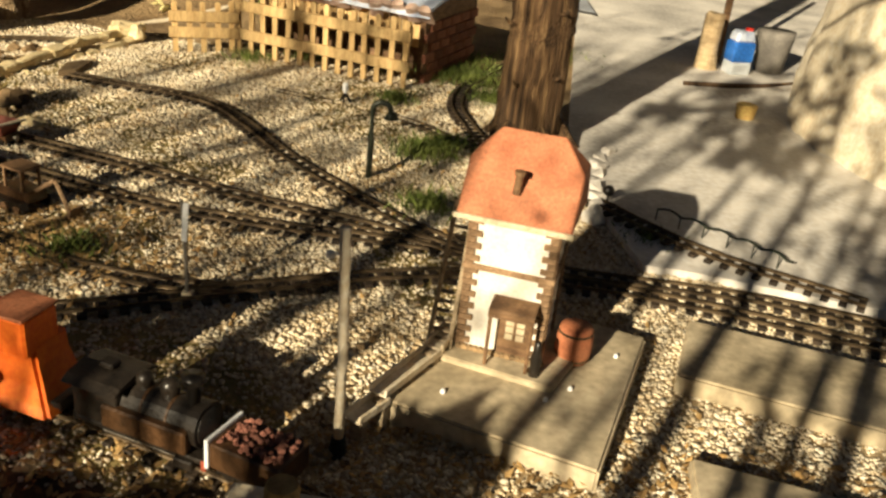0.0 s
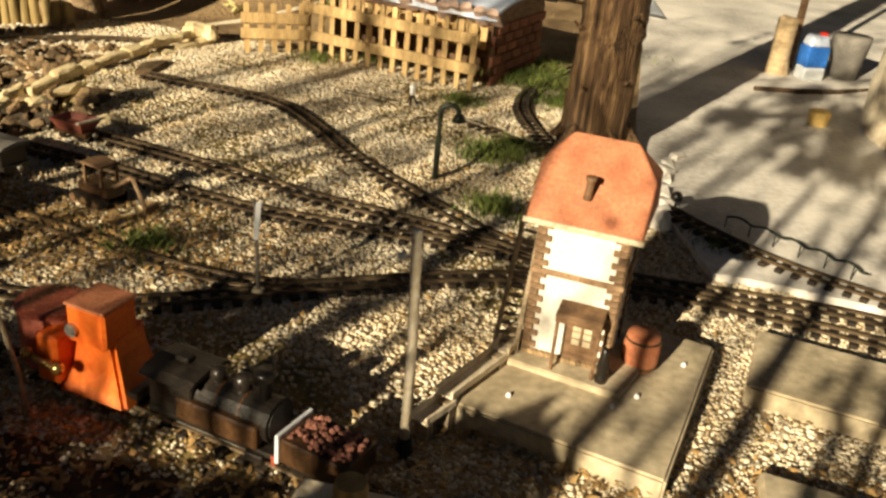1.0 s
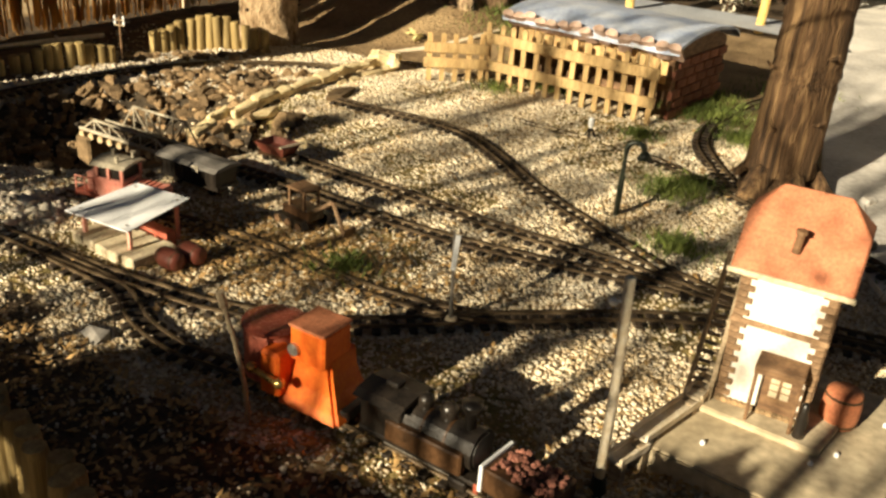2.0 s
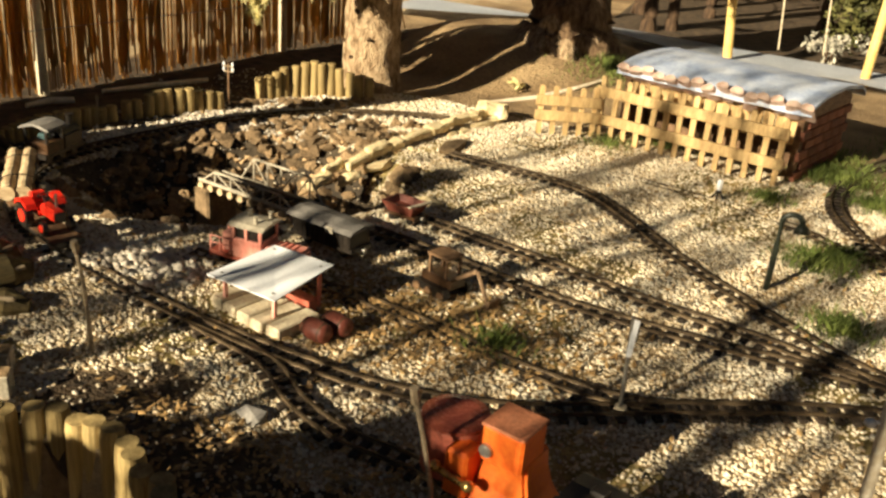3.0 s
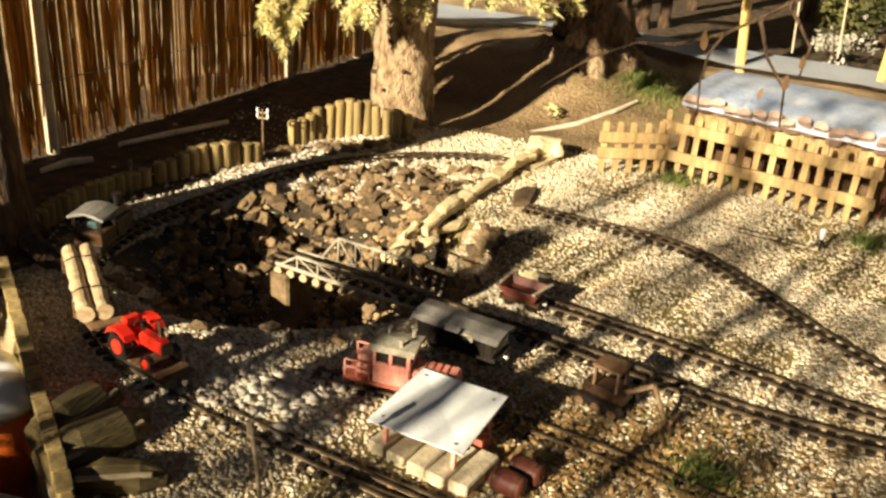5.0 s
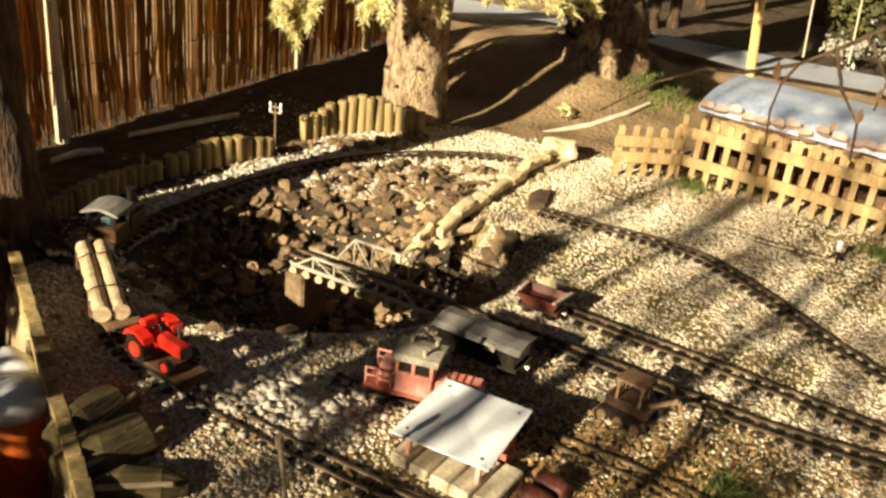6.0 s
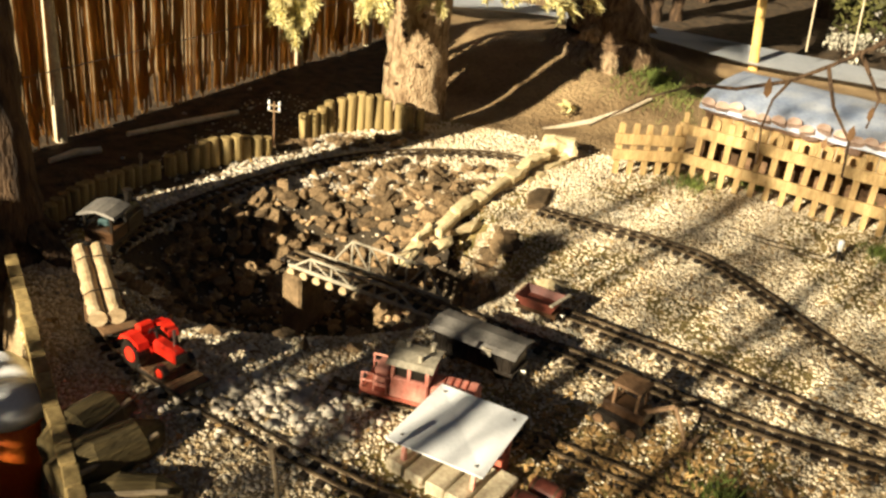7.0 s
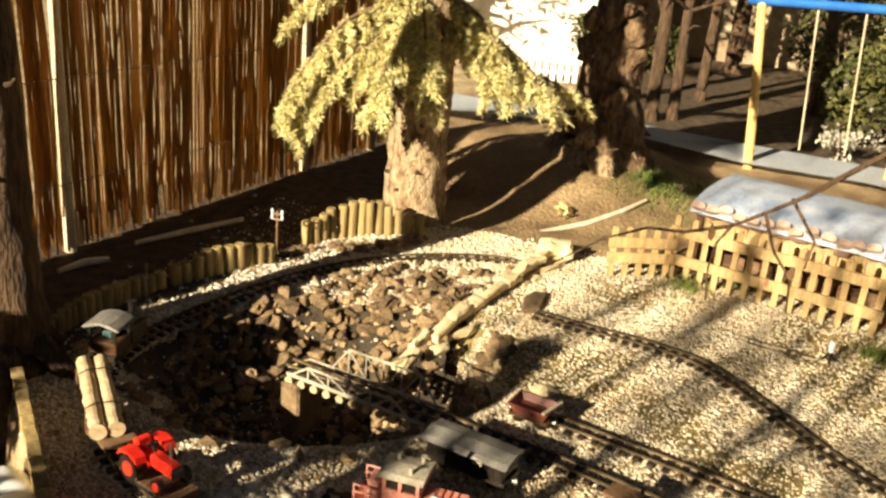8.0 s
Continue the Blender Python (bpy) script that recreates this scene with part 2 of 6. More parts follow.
def roughen(bm, amount, size, seed=0.0):
    for v in bm.verts:
        v.co += noise.noise_vector(v.co / size + Vector((seed, seed * 1.7, 3.1))) * amount


def B():
    return bmesh.new()


def spline(pts, step):
    """Points at even steps along a smooth line through pts, each with its direction."""
    p = [Vector((*q, 0.0)[:3]) for q in pts]
    p = [2 * p[0] - p[1]] + p + [2 * p[-1] - p[-2]]
    fine = []
    for i in range(1, len(p) - 2):
        for k in range(24):
            t = k / 24
            a, b, c, d = p[i - 1:i + 3]
            fine.append(0.5 * (2 * b + (c - a) * t + (2 * a - 5 * b + 4 * c - d) * t * t + (3 * b - a - 3 * c + d) * t ** 3))
    fine.append(p[-2])
    out, run, nxt = [], 0.0, 0.0
    for a, b in zip(fine, fine[1:]):
        s = (b - a).length
        while s and nxt <= run + s:
            out.append((a.lerp(b, (nxt - run) / s), (b - a).normalized()))
            nxt += step
        run += s
    return out


def smooth01(x):
    x = min(max(x, 0.0), 1.0)
    return x * x * (3 - 2 * x)


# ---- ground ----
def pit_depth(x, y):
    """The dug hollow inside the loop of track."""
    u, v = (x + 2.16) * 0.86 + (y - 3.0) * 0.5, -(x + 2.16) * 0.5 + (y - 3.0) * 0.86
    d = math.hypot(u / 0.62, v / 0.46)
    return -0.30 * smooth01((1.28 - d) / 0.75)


def mound_height(x, y):
    d = math.hypot((x + 1.75) / 0.9, (y - 6.0) / 0.9)
    return 0.22 * smooth01(1.35 - d)


EDGE_X = (-3.05, -2.98, -2.35, -2.10, -1.95, -1.76, -1.60, -1.44, -1.14, -1.00, -0.75, -0.40, 0.20, 2.00)
EDGE_Y = (2.45, 2.36, 1.70, 1.50, 1.36, 1.26, 1.30, 1.27, 1.10, 1.04, 0.92, 0.84, 0.79, 0.75)


def bed_edge(x):
    """The line of the log wall that holds the raised bed."""
    return float(np.interp(x, EDGE_X, EDGE_Y))


def ground_z(x, y):
    z = pit_depth(x, y) + mound_height(x, y) - 0.42 * smooth01((bed_edge(x) - y) / 0.05)
    if abs(x) < 12 and abs(y) < 14:
        z += 0.012 * noise.noise((x * 2.2, y * 2.2, 0.3)) + 0.006 * noise.noise((x * 9, y * 9, 4.3))
    return z


def ground_kind(x, y):
    n = 0.12 * noise.noise((x * 3.0, y * 3.0, 9.0)) + 0.05 * noise.noise((x * 11, y * 11, 2.0))
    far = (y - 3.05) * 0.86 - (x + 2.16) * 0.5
    # hollow gets the darkened soil in place of its deep shade
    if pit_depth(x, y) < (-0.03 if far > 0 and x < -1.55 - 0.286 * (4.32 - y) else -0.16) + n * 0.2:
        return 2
    edge = -3.02 + 0.0 * y if y < 3.0 else -3.02 + (y - 3.0) * 0.45
    if x < -4.25 + 0.26 * (y - 2.6) and x > -9:
        return 0
    # humus strip at the log wall, widened over gravel that is only shaded
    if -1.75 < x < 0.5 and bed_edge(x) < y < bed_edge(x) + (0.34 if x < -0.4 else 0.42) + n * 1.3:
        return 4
    # garden ground beyond is coloured dark to paint its shade
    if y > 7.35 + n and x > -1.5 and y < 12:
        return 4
    # soil before the reed screen is darkened to paint the screen's shade
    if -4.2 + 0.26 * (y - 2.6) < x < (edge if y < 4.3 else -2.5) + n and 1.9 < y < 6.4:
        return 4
    if x < edge + n or y > 4.45 + n - 0.18 * (x + 1.2) or x > 1.55 + n or y < bed_edge(x) - 0.03:
        return 1
    if math.hypot((x + 1.0) / 0.5, (y - 2.2) / 0.26) < 0.75 + 5 * n:
        return 3
    if noise.noise((x * 1.6, y * 1.6, 21.0)) + 1.2 * n > 0.25 or math.hypot((x + 1.40) / 0.28, (y - 3.24) / 0.26) < 0.9 + 5 * n:
        return 3
    return 0


def build_ground():
    xs = [-400, -120, -50, -25, -14, -9, -6.5, -5, -4.4] + list(np.arange(-4.0, 2.2, 0.035)) + [2.4, 3, 4, 6, 9, 14, 25, 50, 120, 400]
    ys = [-400, -120, -50, -25, -14, -9, -6, -4, -2, -1, -0.3] + list(np.arange(0.2, 7.4, 0.04)) + [7.8, 8.5, 10, 13, 18, 30, 60, 140, 400]
    verts = [(x, y, ground_z(x, y)) for y in ys for x in xs]
    w = len(xs)
    faces = [(j * w + i, j * w + i + 1, (j + 1) * w + i + 1, (j + 1) * w + i) for j in range(len(ys) - 1) for i in range(w - 1)]
    me = bpy.data.meshes.new("ground")
    me.from_pydata(verts, [], faces)
    for k in ("gravel", "soil", "pit", "moss", "soil_in_shade"):
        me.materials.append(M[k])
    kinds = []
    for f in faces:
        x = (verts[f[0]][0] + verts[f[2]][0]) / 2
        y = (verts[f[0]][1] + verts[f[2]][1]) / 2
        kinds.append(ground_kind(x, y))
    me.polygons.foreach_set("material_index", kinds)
    me.polygons.foreach_set("use_smooth", [True] * len(faces))
    return tagged(new("ground", me), "pale gravel bed with bare brown soil around it", "ground", kind="structure")


build_ground()


# ---- garden railway track ----
GAUGE = 0.045
bm = B()
box(bm, 0.022, 0.092, 0.012, bev=0.002)
sleeper_mesh = part("sleeper", bm, M["sleeper"])
sleeper_data = sleeper_mesh.data
bpy.data.objects.remove(sleeper_mesh)


def track(label, pts, sink=None, group="garden railway tracks"):
    t = thing("railway_track", label, "railway track", group=group)
    line = spline(pts, 0.047)
    for side in (-1, 1):
        bm = B()
        prev = None
        for p, d in spline(pts, 0.03):
            s = Vector((-d.y, d.x, 0))
            c = p + s * side * GAUGE / 2
            z = 0.012 + (sink(p.x, p.y) if sink else 0.0)
            ring = [bm.verts.new((c.x + s.x * w, c.y + s.y * w, z + h)) for w, h in ((-0.004, 0), (-0.0017, 0.003), (-0.0028, 0.0095), (0.0028, 0.0095), (0.0017, 0.003), (0.004, 0))]
            if prev:
                for k in range(6):
                    bm.faces.new((prev[k], prev[(k + 1) % 6], ring[(k + 1) % 6], ring[k]))
            prev = ring
        part("rail", bm, M["rail"], t)
    for p, d in line:
        o = bpy.data.objects.new("sleeper", sleeper_data)
        scene.collection.objects.link(o)
        o.parent = t
        o.matrix_basis = pose(p.x, p.y, 0.001 + (sink(p.x, p.y) if sink else 0.0), 0, 0, math.degrees(math.atan2(d.y, d.x)) + random.uniform(-2, 2))
    return t


LOOP = [(1.75, 1.87), (1.21, 2.03), (0.84, 2.14), (0.46, 2.20), (0.10, 2.17), (-0.28, 2.02), (-0.73, 1.80), (-1.05, 1.75), (-1.29, 1.775), (-1.62, 1.84),
        (-1.93, 1.93), (-2.27, 2.06), (-2.50, 2.19), (-2.68, 2.38), (-2.80, 2.58), (-2.83, 2.80), (-2.79, 3.02), (-2.68, 3.33), (-2.52, 3.65), (-2.33, 3.90),
        (-2.09, 4.08), (-1.83, 4.19), (-1.64, 4.20), (-1.47, 4.11), (-1.20, 3.99), (-0.85, 3.85), (-0.40, 3.70), (-0.12, 3.56), (0.08, 3.37), (0.24, 3.24), (0.5, 2.95)]
BRANCH = [(-1.50, 3.66), (-1.28, 3.60), (-1.06, 3.56), (-0.84, 3.46), (-0.65, 3.24), (-0.48, 3.00), (-0.28, 2.77), (-0.03, 2.52), (0.15, 2.38), (0.45, 2.27), (0.8, 2.24), (1.1, 2.20), (1.7, 2.02)]
SIDING_A = [(-1.45, 2.89), (-1.22, 2.82), (-0.955, 2.73), (-0.71, 2.64), (-0.49, 2.555), (-0.2, 2.47), (0.1, 2.36), (0.4, 2.26)]
SIDING_B = [(-2.27, 2.89), (-1.70, 2.735), (-1.38, 2.645), (-1.20, 2.59), (-0.955, 2.50), (-0.70, 2.42), (-0.35, 2.37), (0.1, 2.34)]
SIDING_C = [(-1.88, 2.215), (-1.62, 2.205), (-1.35, 2.18), (-1.05, 2.10), (-0.75, 1.99), (-0.45, 1.96), (-0.15, 2.07)]
SPUR = [(-1.62, 1.83), (-1.36, 1.735), (-1.21, 1.61), (-1.06, 1.535), (-0.87, 1.50), (-0.665, 1.445), (-0.39, 1.350), (-0.235, 1.290), (0.0, 1.19), (0.25, 1.09)]
CURVE = [(0.55, 4.95), (0.33, 4.57), (0.17, 4.16), (0.125, 3.85), (0.165, 3.6), (0.27, 3.29), (0.45, 3.02), (0.62, 2.76), (0.76, 2.58), (0.95, 2.40), (1.3, 2.20)]
track("dark-sleepered loop of narrow railway track laid in pale gravel", LOOP, lambda x, y: -0.017 * smooth01((x + 1.75) / 0.2) * smooth01((0.0 - x) / 0.2) * (y > 3))
track("railway track branching across the sunlit gravel", BRANCH)
track("siding track half sunk in gravel", SIDING_A)
track("siding track leading on to the girder bridge", SIDING_B)
track("short siding track beside the shelter", SIDING_C)
track("spur track under the steam engine", SPUR)
track("black curved track beside the tree", CURVE, lambda x, y: 0.03 * smooth01((x - 0.5) / 0.15))


# ---- concrete path, kerb wall ----
def build_path():
    out = [(0.60, 2.95), (0.64, 2.62), (0.70, 2.34), (0.92, 2.30), (1.22, 2.24), (1.9, 2.05), (3.2, 1.6), (4.5, 3.0), (4.0, 12), (0.9, 12), (1.0, 8), (0.82, 5.6), (0.70, 4.6), (0.60, 3.7), (0.57, 3.2)]
    pts = []
    for (x, y), (u, v) in zip(out, out[1:] + out[:1]):
        n = max(2, int(math.hypot(u - x, v - y) / 0.08))
        for k in range(n):
            a = k / n
            j = 0.02 * noise.noise((x + (u - x) * a) * Vector((7, 3, 1)))
            pts.append((x + (u - x) * a + j, y + (v - y) * a - j))
    bm = B()
    top = [bm.verts.new((x, y, 0.028)) for x, y in pts]
    low = [bm.verts.new((x, y, -0.04)) for x, y in pts]
    bm.faces.new(top)
    for i in range(len(pts)):
        bm.faces.new((top[i], low[i], low[(i + 1) % len(pts)], top[(i + 1) % len(pts)]))
    bmesh.ops.triangulate(bm, faces=bm.faces[:1])
    tagged(part("pavement", bm, M["concrete"]), "worn sunlit concrete garden path with a broken edge", "path", kind="structure")


build_path()


def build_kerb_wall():
    bm = B()
    pts = [(1.95, 2.7), (1.74, 3.35), (1.64, 3.85), (1.75, 4.4), (2.0, 5.0)]
    line = spline(pts, 0.07)
    rows = 9
    prev = None
    for p, d in line:
        s = Vector((d.y, -d.x, 0))
        if s.x < 0:
            s = -s
        col = [bm.verts.new(p + s * (0.16 * (k / rows) ** 1.3) + Vector((0, 0, -0.05 + 1.0 * k / rows))) for k in range(rows + 1)]
        back = p + s * 0.5
        col += [bm.verts.new(back + Vector((0, 0, 0.96))), bm.verts.new(back + Vector((0, 0, -0.05)))]
        if prev:
            for k in range(len(col) - 1):
                bm.faces.new((prev[k], col[k], col[k + 1], prev[k + 1]))
        prev = col
    roughen(bm, 0.035, 0.16)
    tagged(part("wall_east", bm, M["render"], smooth=True), "lumpy whitewashed bank wall in dappled sun", "wall", kind="structure")


build_kerb_wall()


# ---- paving slabs round the tower ----
def slab(name, label, corners, z, h, material=None, bev=0.006):
    c = Vector((sum(p[0] for p in corners) / len(corners), sum(p[1] for p in corners) / len(corners), 0))
    bm = B()
    a = [bm.verts.new((x - c.x, y - c.y, 0)) for x, y in corners]
    f = bm.faces.new(a)
    g = bmesh.ops.extrude_face_region(bm, geom=[f])
    for v in g["geom"]:
        if isinstance(v, bmesh.types.BMVert):
            v.co.z = h
    bmesh.ops.recalc_face_normals(bm, faces=bm.faces[:])
    bmesh.ops.bevel(bm, geom=bm.edges[:], offset=bev, segments=2, affect="EDGES")
    ob = part(name, bm, material or M["slab"])
    ob.location = (c.x, c.y, z)
    return tagged(ob, label, "paving slab", "paving slabs")


main_slab = slab("paving_slab", "thick worn concrete slab carrying the model house", [(0.045, 1.497), (0.453, 1.340), (0.628, 1.866), (0.245, 2.012)], -0.005, 0.062)
slab("stone_plate", "thin stone plate under the model house", [(0.125, 1.672), (0.379, 1.581), (0.490, 1.815), (0.222, 1.928)], 0.057, 0.016, bev=0.003)
slab("paving_slab", "bare concrete slab lying beside the track", [(0.678, 1.728), (1.25, 1.535), (1.35, 1.815), (0.759, 1.997)], -0.005, 0.055)
slab("paving_slab", "concrete slab half sunk in the gravel", [(0.62, 1.18), (1.17, 1.06), (1.24, 1.28), (0.65, 1.444)], -0.012, 0.05)


for bx, by in ((0.151, 1.547), (0.365, 1.556), (0.421, 1.606), (0.54, 1.76)):
    bm = B()
    tube(bm, [(0, 0, 0), (0, 0, 0.006), (0, 0, 0.009)], [0.0055, 0.0055, 0.003], 10)
    part("bolt_cap", bm, M["white"], main_slab, "small white cap", m=Matrix.Translation(Vector((bx, by, 0.0565)) - main_slab.location))


# ---- picket fence ----
def picket_shape(h, w=0.026, t=0.011):
    bm = B()
    prism(bm, [(-w / 2, 0), (w / 2, 0), (w / 2, h - 0.008), (w / 2 - 0.006, h), (-w / 2 + 0.006, h), (-w / 2, h - 0.008)], t)
    return bm


def fence(a, b, n, h, label):
    a, b = Vector((*a, 0)), Vector((*b, 0))
    d = b - a
    f = thing("picket_fence", label, "fence", a, math.atan2(d.y, d.x), "picket fence panels")
    first = None
    for i in range(n):
        x = d.length * i / (n - 1)
        m = pose(x, -0.002 + random.uniform(-0.001, 0.001), random.uniform(-0.008, 0.004), 0, random.uniform(-1.5, 1.5), 0)
        if first is None:
            first = part("picket", picket_shape(h), M["picket"], f, m=m)
        else:
            again(first, m)
    for z in (0.075, h - 0.10):
        bm = B()
        box(bm, d.length + 0.06, 0.014, 0.05, d.length / 2, -0.016, z, bev=0.002)
        part("fence_rail", bm, M["picket"], f)
    return f


fence((-1.245, 4.255), (-0.995, 4.345), 5, 0.25, "short pale wooden picket fence panel at the gravel edge")
fence((-0.965, 4.365), (-0.13, 4.055), 14, 0.31, "pale wooden picket fence panel in front of the hut")


# ---- hut with a vaulted roof ----
def build_hut():
    d = Vector((0.89, -0.36, 0)).normalized()
    h = thing("garden_hut", "low brick and timber hut with a vaulted pale blue roof", "hut", (-0.07, 4.15, 0), math.atan2(d.y, d.x))
    L, W, H = 0.87, 0.55, 0.315
    bm = B()
    box(bm, L, 0.02, H - 0.165, -L / 2, 0.05, 0.165)
    part("front_wall", bm, M["cream"], h, "tan boarded front wall")
    bm = B()
    for i in range(15):
        box(bm, 0.052, 0.008, H - 0.165 + random.uniform(-0.012, 0.004), -0.035 - i * L / 15, 0.036, 0.158, rz=random.uniform(-1, 1), bev=0.002)
    part("board_cladding", bm, M["picket"], h)
    # recess added under the boards so the lower fence gaps look dark
    bm = B()
    box(bm, L, 0.02, 0.165, -L / 2, 0.24, 0)
    part("undercroft_wall", bm, M["brown"], h, "dark wall set back to darken the lower fence gaps")
    bm = B()
    box(bm, L, 0.02, H, -L / 2, W, 0)
    part("back_wall", bm, M["brown"], h)
    arch = [(-0.02, 0), (W + 0.04, 0), (W + 0.04, H)] + [(W / 2 + (W / 2 + 0.03) * math.cos(a), H + 0.055 * math.sin(a)) for a in np.linspace(0, math.pi, 13)[1:-1]] + [(-0.02, H)]
    for x in (0.0, -L):
        bm = B()
        prism(bm, arch, 0.03, pose(x, 0.03, 0, 0, 0, 90))
        part("end_wall", bm, M["brown"], h, "dark brown arched end wall")
    bm = B()
    prev = None
    for a in np.linspace(-0.05, math.pi + 0.05, 17):
        y, z = W / 2 + 0.03 - (W / 2 + 0.09) * math.cos(a), H + 0.005 + 0.065 * max(math.sin(a), -0.1)
        ring = [bm.verts.new((x, y + dy, z + dz + 0.006 * noise.noise((x * 9, a * 3, 0)))) for dz, dy in ((0.0, 0), (0.014, 0)) for x in np.linspace(-L - 0.03, 0.06, 14)]
        if prev:
            for k in range(13):
                bm.faces.new((prev[k], prev[k + 1], ring[k + 1], ring[k]))
                bm.faces.new((prev[k + 14], ring[k + 14], ring[k + 15], prev[k + 15]))
            for k in (0, 13):
                bm.faces.new((prev[k], ring[k], ring[k + 14], prev[k + 14]))
        prev = ring
    part("vaulted_roof", bm, M["tarp"], h, "smooth pale blue sheet over the vault", smooth=True)
    bm = B()
    prism(bm, [(-0.032, 0), (-0.028, 0.016), (-0.012, 0.028), (0.012, 0.028), (0.028, 0.016), (0.032, 0), (0.02, -0.004), (-0.02, -0.004)], 0.10)
    first = None
    for i in range(15):
        m = pose(-L + 0.01 + i * 0.064, -0.045, H + 0.008 + random.uniform(-0.010, 0.010), -38 + random.uniform(-10, 10), random.uniform(-11, 11), random.uniform(-14, 14))
        if first is None:
            first = part("roof_tile", bm, M["tileedge"], h, m=m)
        else:
            again(first, m)
    bm = B()
    box(bm, 0.105, 0.02, 0.042, bev=0.003)
    first = None
    for r in range(6):
        for k in range(5):
            m = pose(0.018, 0.06 + k * 0.115 + (r % 2) * 0.05, r * 0.047, 0, 0, 90)
            first = again(first, m) if first else part("brick", bm, M["brick"], h, m=m)


build_hut()


# ---- log palisades ----
def palisade(label, pts, n, height, r=0.024, arch=0.0, lean=3.0, foot=0.03):
    line = spline(pts, 0.01)
    p0 = line[0][0]
    f = thing("log_palisade", label, "log edging", p0, 0, "half-log edgings")
    first = None
    for i in range(n):
        p, d = line[min(int(i / (n - 1) * (len(line) - 1)), len(line) - 1)]
        u = i / (n - 1)
        h = height * (1 - arch + arch * math.sin(math.pi * min(max(u, 0.06), 0.94))) * random.uniform(0.95, 1.04)
        m = Matrix.Translation((p.x - p0.x, p.y - p0.y, -foot)) @ pose(0, 0, 0, random.uniform(-lean, lean), random.uniform(-lean, lean), random.uniform(0, 360)) @ Matrix.Diagonal((1, 1, (h + foot) / 0.2, 1))
        if first is None:
            bm = B()
            tube(bm, [(0, 0, 0), (0, 0, 0.1), (0, 0, 0.192), (0, 0, 0.2)], [r * 1.02, r, r, r * 0.88], 14)
            first = part("log", bm, M["log"], f, m=m)
        else:
            again(first, m)
    return f


palisade("arched roll of sunlit half-log edging below the spruce", [(-2.66, 4.03), (-2.55, 4.17), (-2.38, 4.29), (-2.19, 4.36)], 13, 0.185, arch=0.45)
palisade("shaded roll of dark half-log edging", [(-2.97, 3.36), (-2.87, 3.52), (-2.72, 3.74)], 10, 0.125, arch=0.4)
palisade("upright logs holding the edge of the raised bed", [(-2.12, 1.51), (-1.97, 1.365), (-1.78, 1.265), (-1.62, 1.30), (-1.44, 1.265), (-1.14, 1.095), (-1.0, 1.035), (-0.75, 0.915), (-0.4, 0.835)], 40, 0.055, r=0.027, lean=2.5, foot=0.42)
palisade("low shaded log edging along the soil bank", [(-3.12, 2.75), (-3.10, 3.0), (-3.0, 3.3)], 14, 0.09, arch=0.2)


# ---- trees ----
def trunk_mesh(pts, radii, seg=20, rough=0.015, size=0.07, bark=None):
    bm = B()
    fine, rr = [], []
    for i in range(len(pts) - 1):
        n = max(3, int((Vector(pts[i + 1]) - Vector(pts[i])).length / 0.05))
        for k in range(n):
            fine.append(Vector(pts[i]).lerp(Vector(pts[i + 1]), k / n))
            rr.append(radii[i] + (radii[i + 1] - radii[i]) * k / n)
    fine.append(Vector(pts[-1]))
    rr.append(radii[-1])
    tube(bm, fine, rr, seg)
    roughen(bm, rough, size)
    return bm


def needle_bunch(verts, faces, p, d, n, length, spread, rnd, size=0.022):
    """Thin needles round a twig from p along d."""
    for _ in range(n):
        a = p + d * (length * rnd.random())
        w = (d * 0.6 + Vector((rnd.gauss(0, 1), rnd.gauss(0, 1), rnd.gauss(0, 1) - 0.2)) * spread).normalized()
        s = w.cross(Vector((rnd.gauss(0, 1), rnd.gauss(0, 1), rnd.gauss(0, 1)))).normalized() * size * 0.17
        k = len(verts)
        e = a + w * size * rnd.uniform(0.7, 1.4)
        verts += [a - s, a + s, e]
        faces.append((k, k + 1, k + 2))


def spruce_boughs(parent, boughs, seed, material, per=60, size=0.034):
    """Drooping boughs: (start, direction, length, droop)."""
    rnd = random.Random(seed)
    verts, faces = [], []
    for start, way, length, droop in boughs:
        p, d = Vector(start), Vector(way).normalized()
        pts = [p.copy()]
        n = 9
        for i in range(n):
            d = (d + Vector((rnd.gauss(0, 0.07), rnd.gauss(0, 0.07), -droop / n))).normalized()
            p = p + d * length / n
            pts.append(p.copy())
        bm = B()
        tube(bm, pts, [0.012 * (1 - i / (n + 1)) + 0.002 for i in range(n + 1)], 5)
        part("bough", bm, M["bark"], parent)
        for i in range(1, n + 1):
            for k in range(10):
                side = d.cross(Vector((0, 0, 1))).normalized() * rnd.choice((-1, 1))
                t = (side * rnd.uniform(0.3, 1) + d * 0.7 + Vector((0, 0, -rnd.uniform(0.3, 1.3)))).normalized()
                q, m = pts[i].copy(), rnd.uniform(0.05, 0.15)
                needle_bunch(verts, faces, q, t, per, m, 0.55, rnd, size)
    me = bpy.data.meshes.new("bough_needles")
    me.from_pydata(verts, [], faces)
    me.materials.append(material)
    ob = new("needle_crown", me)
    ob.parent = parent
    return ob


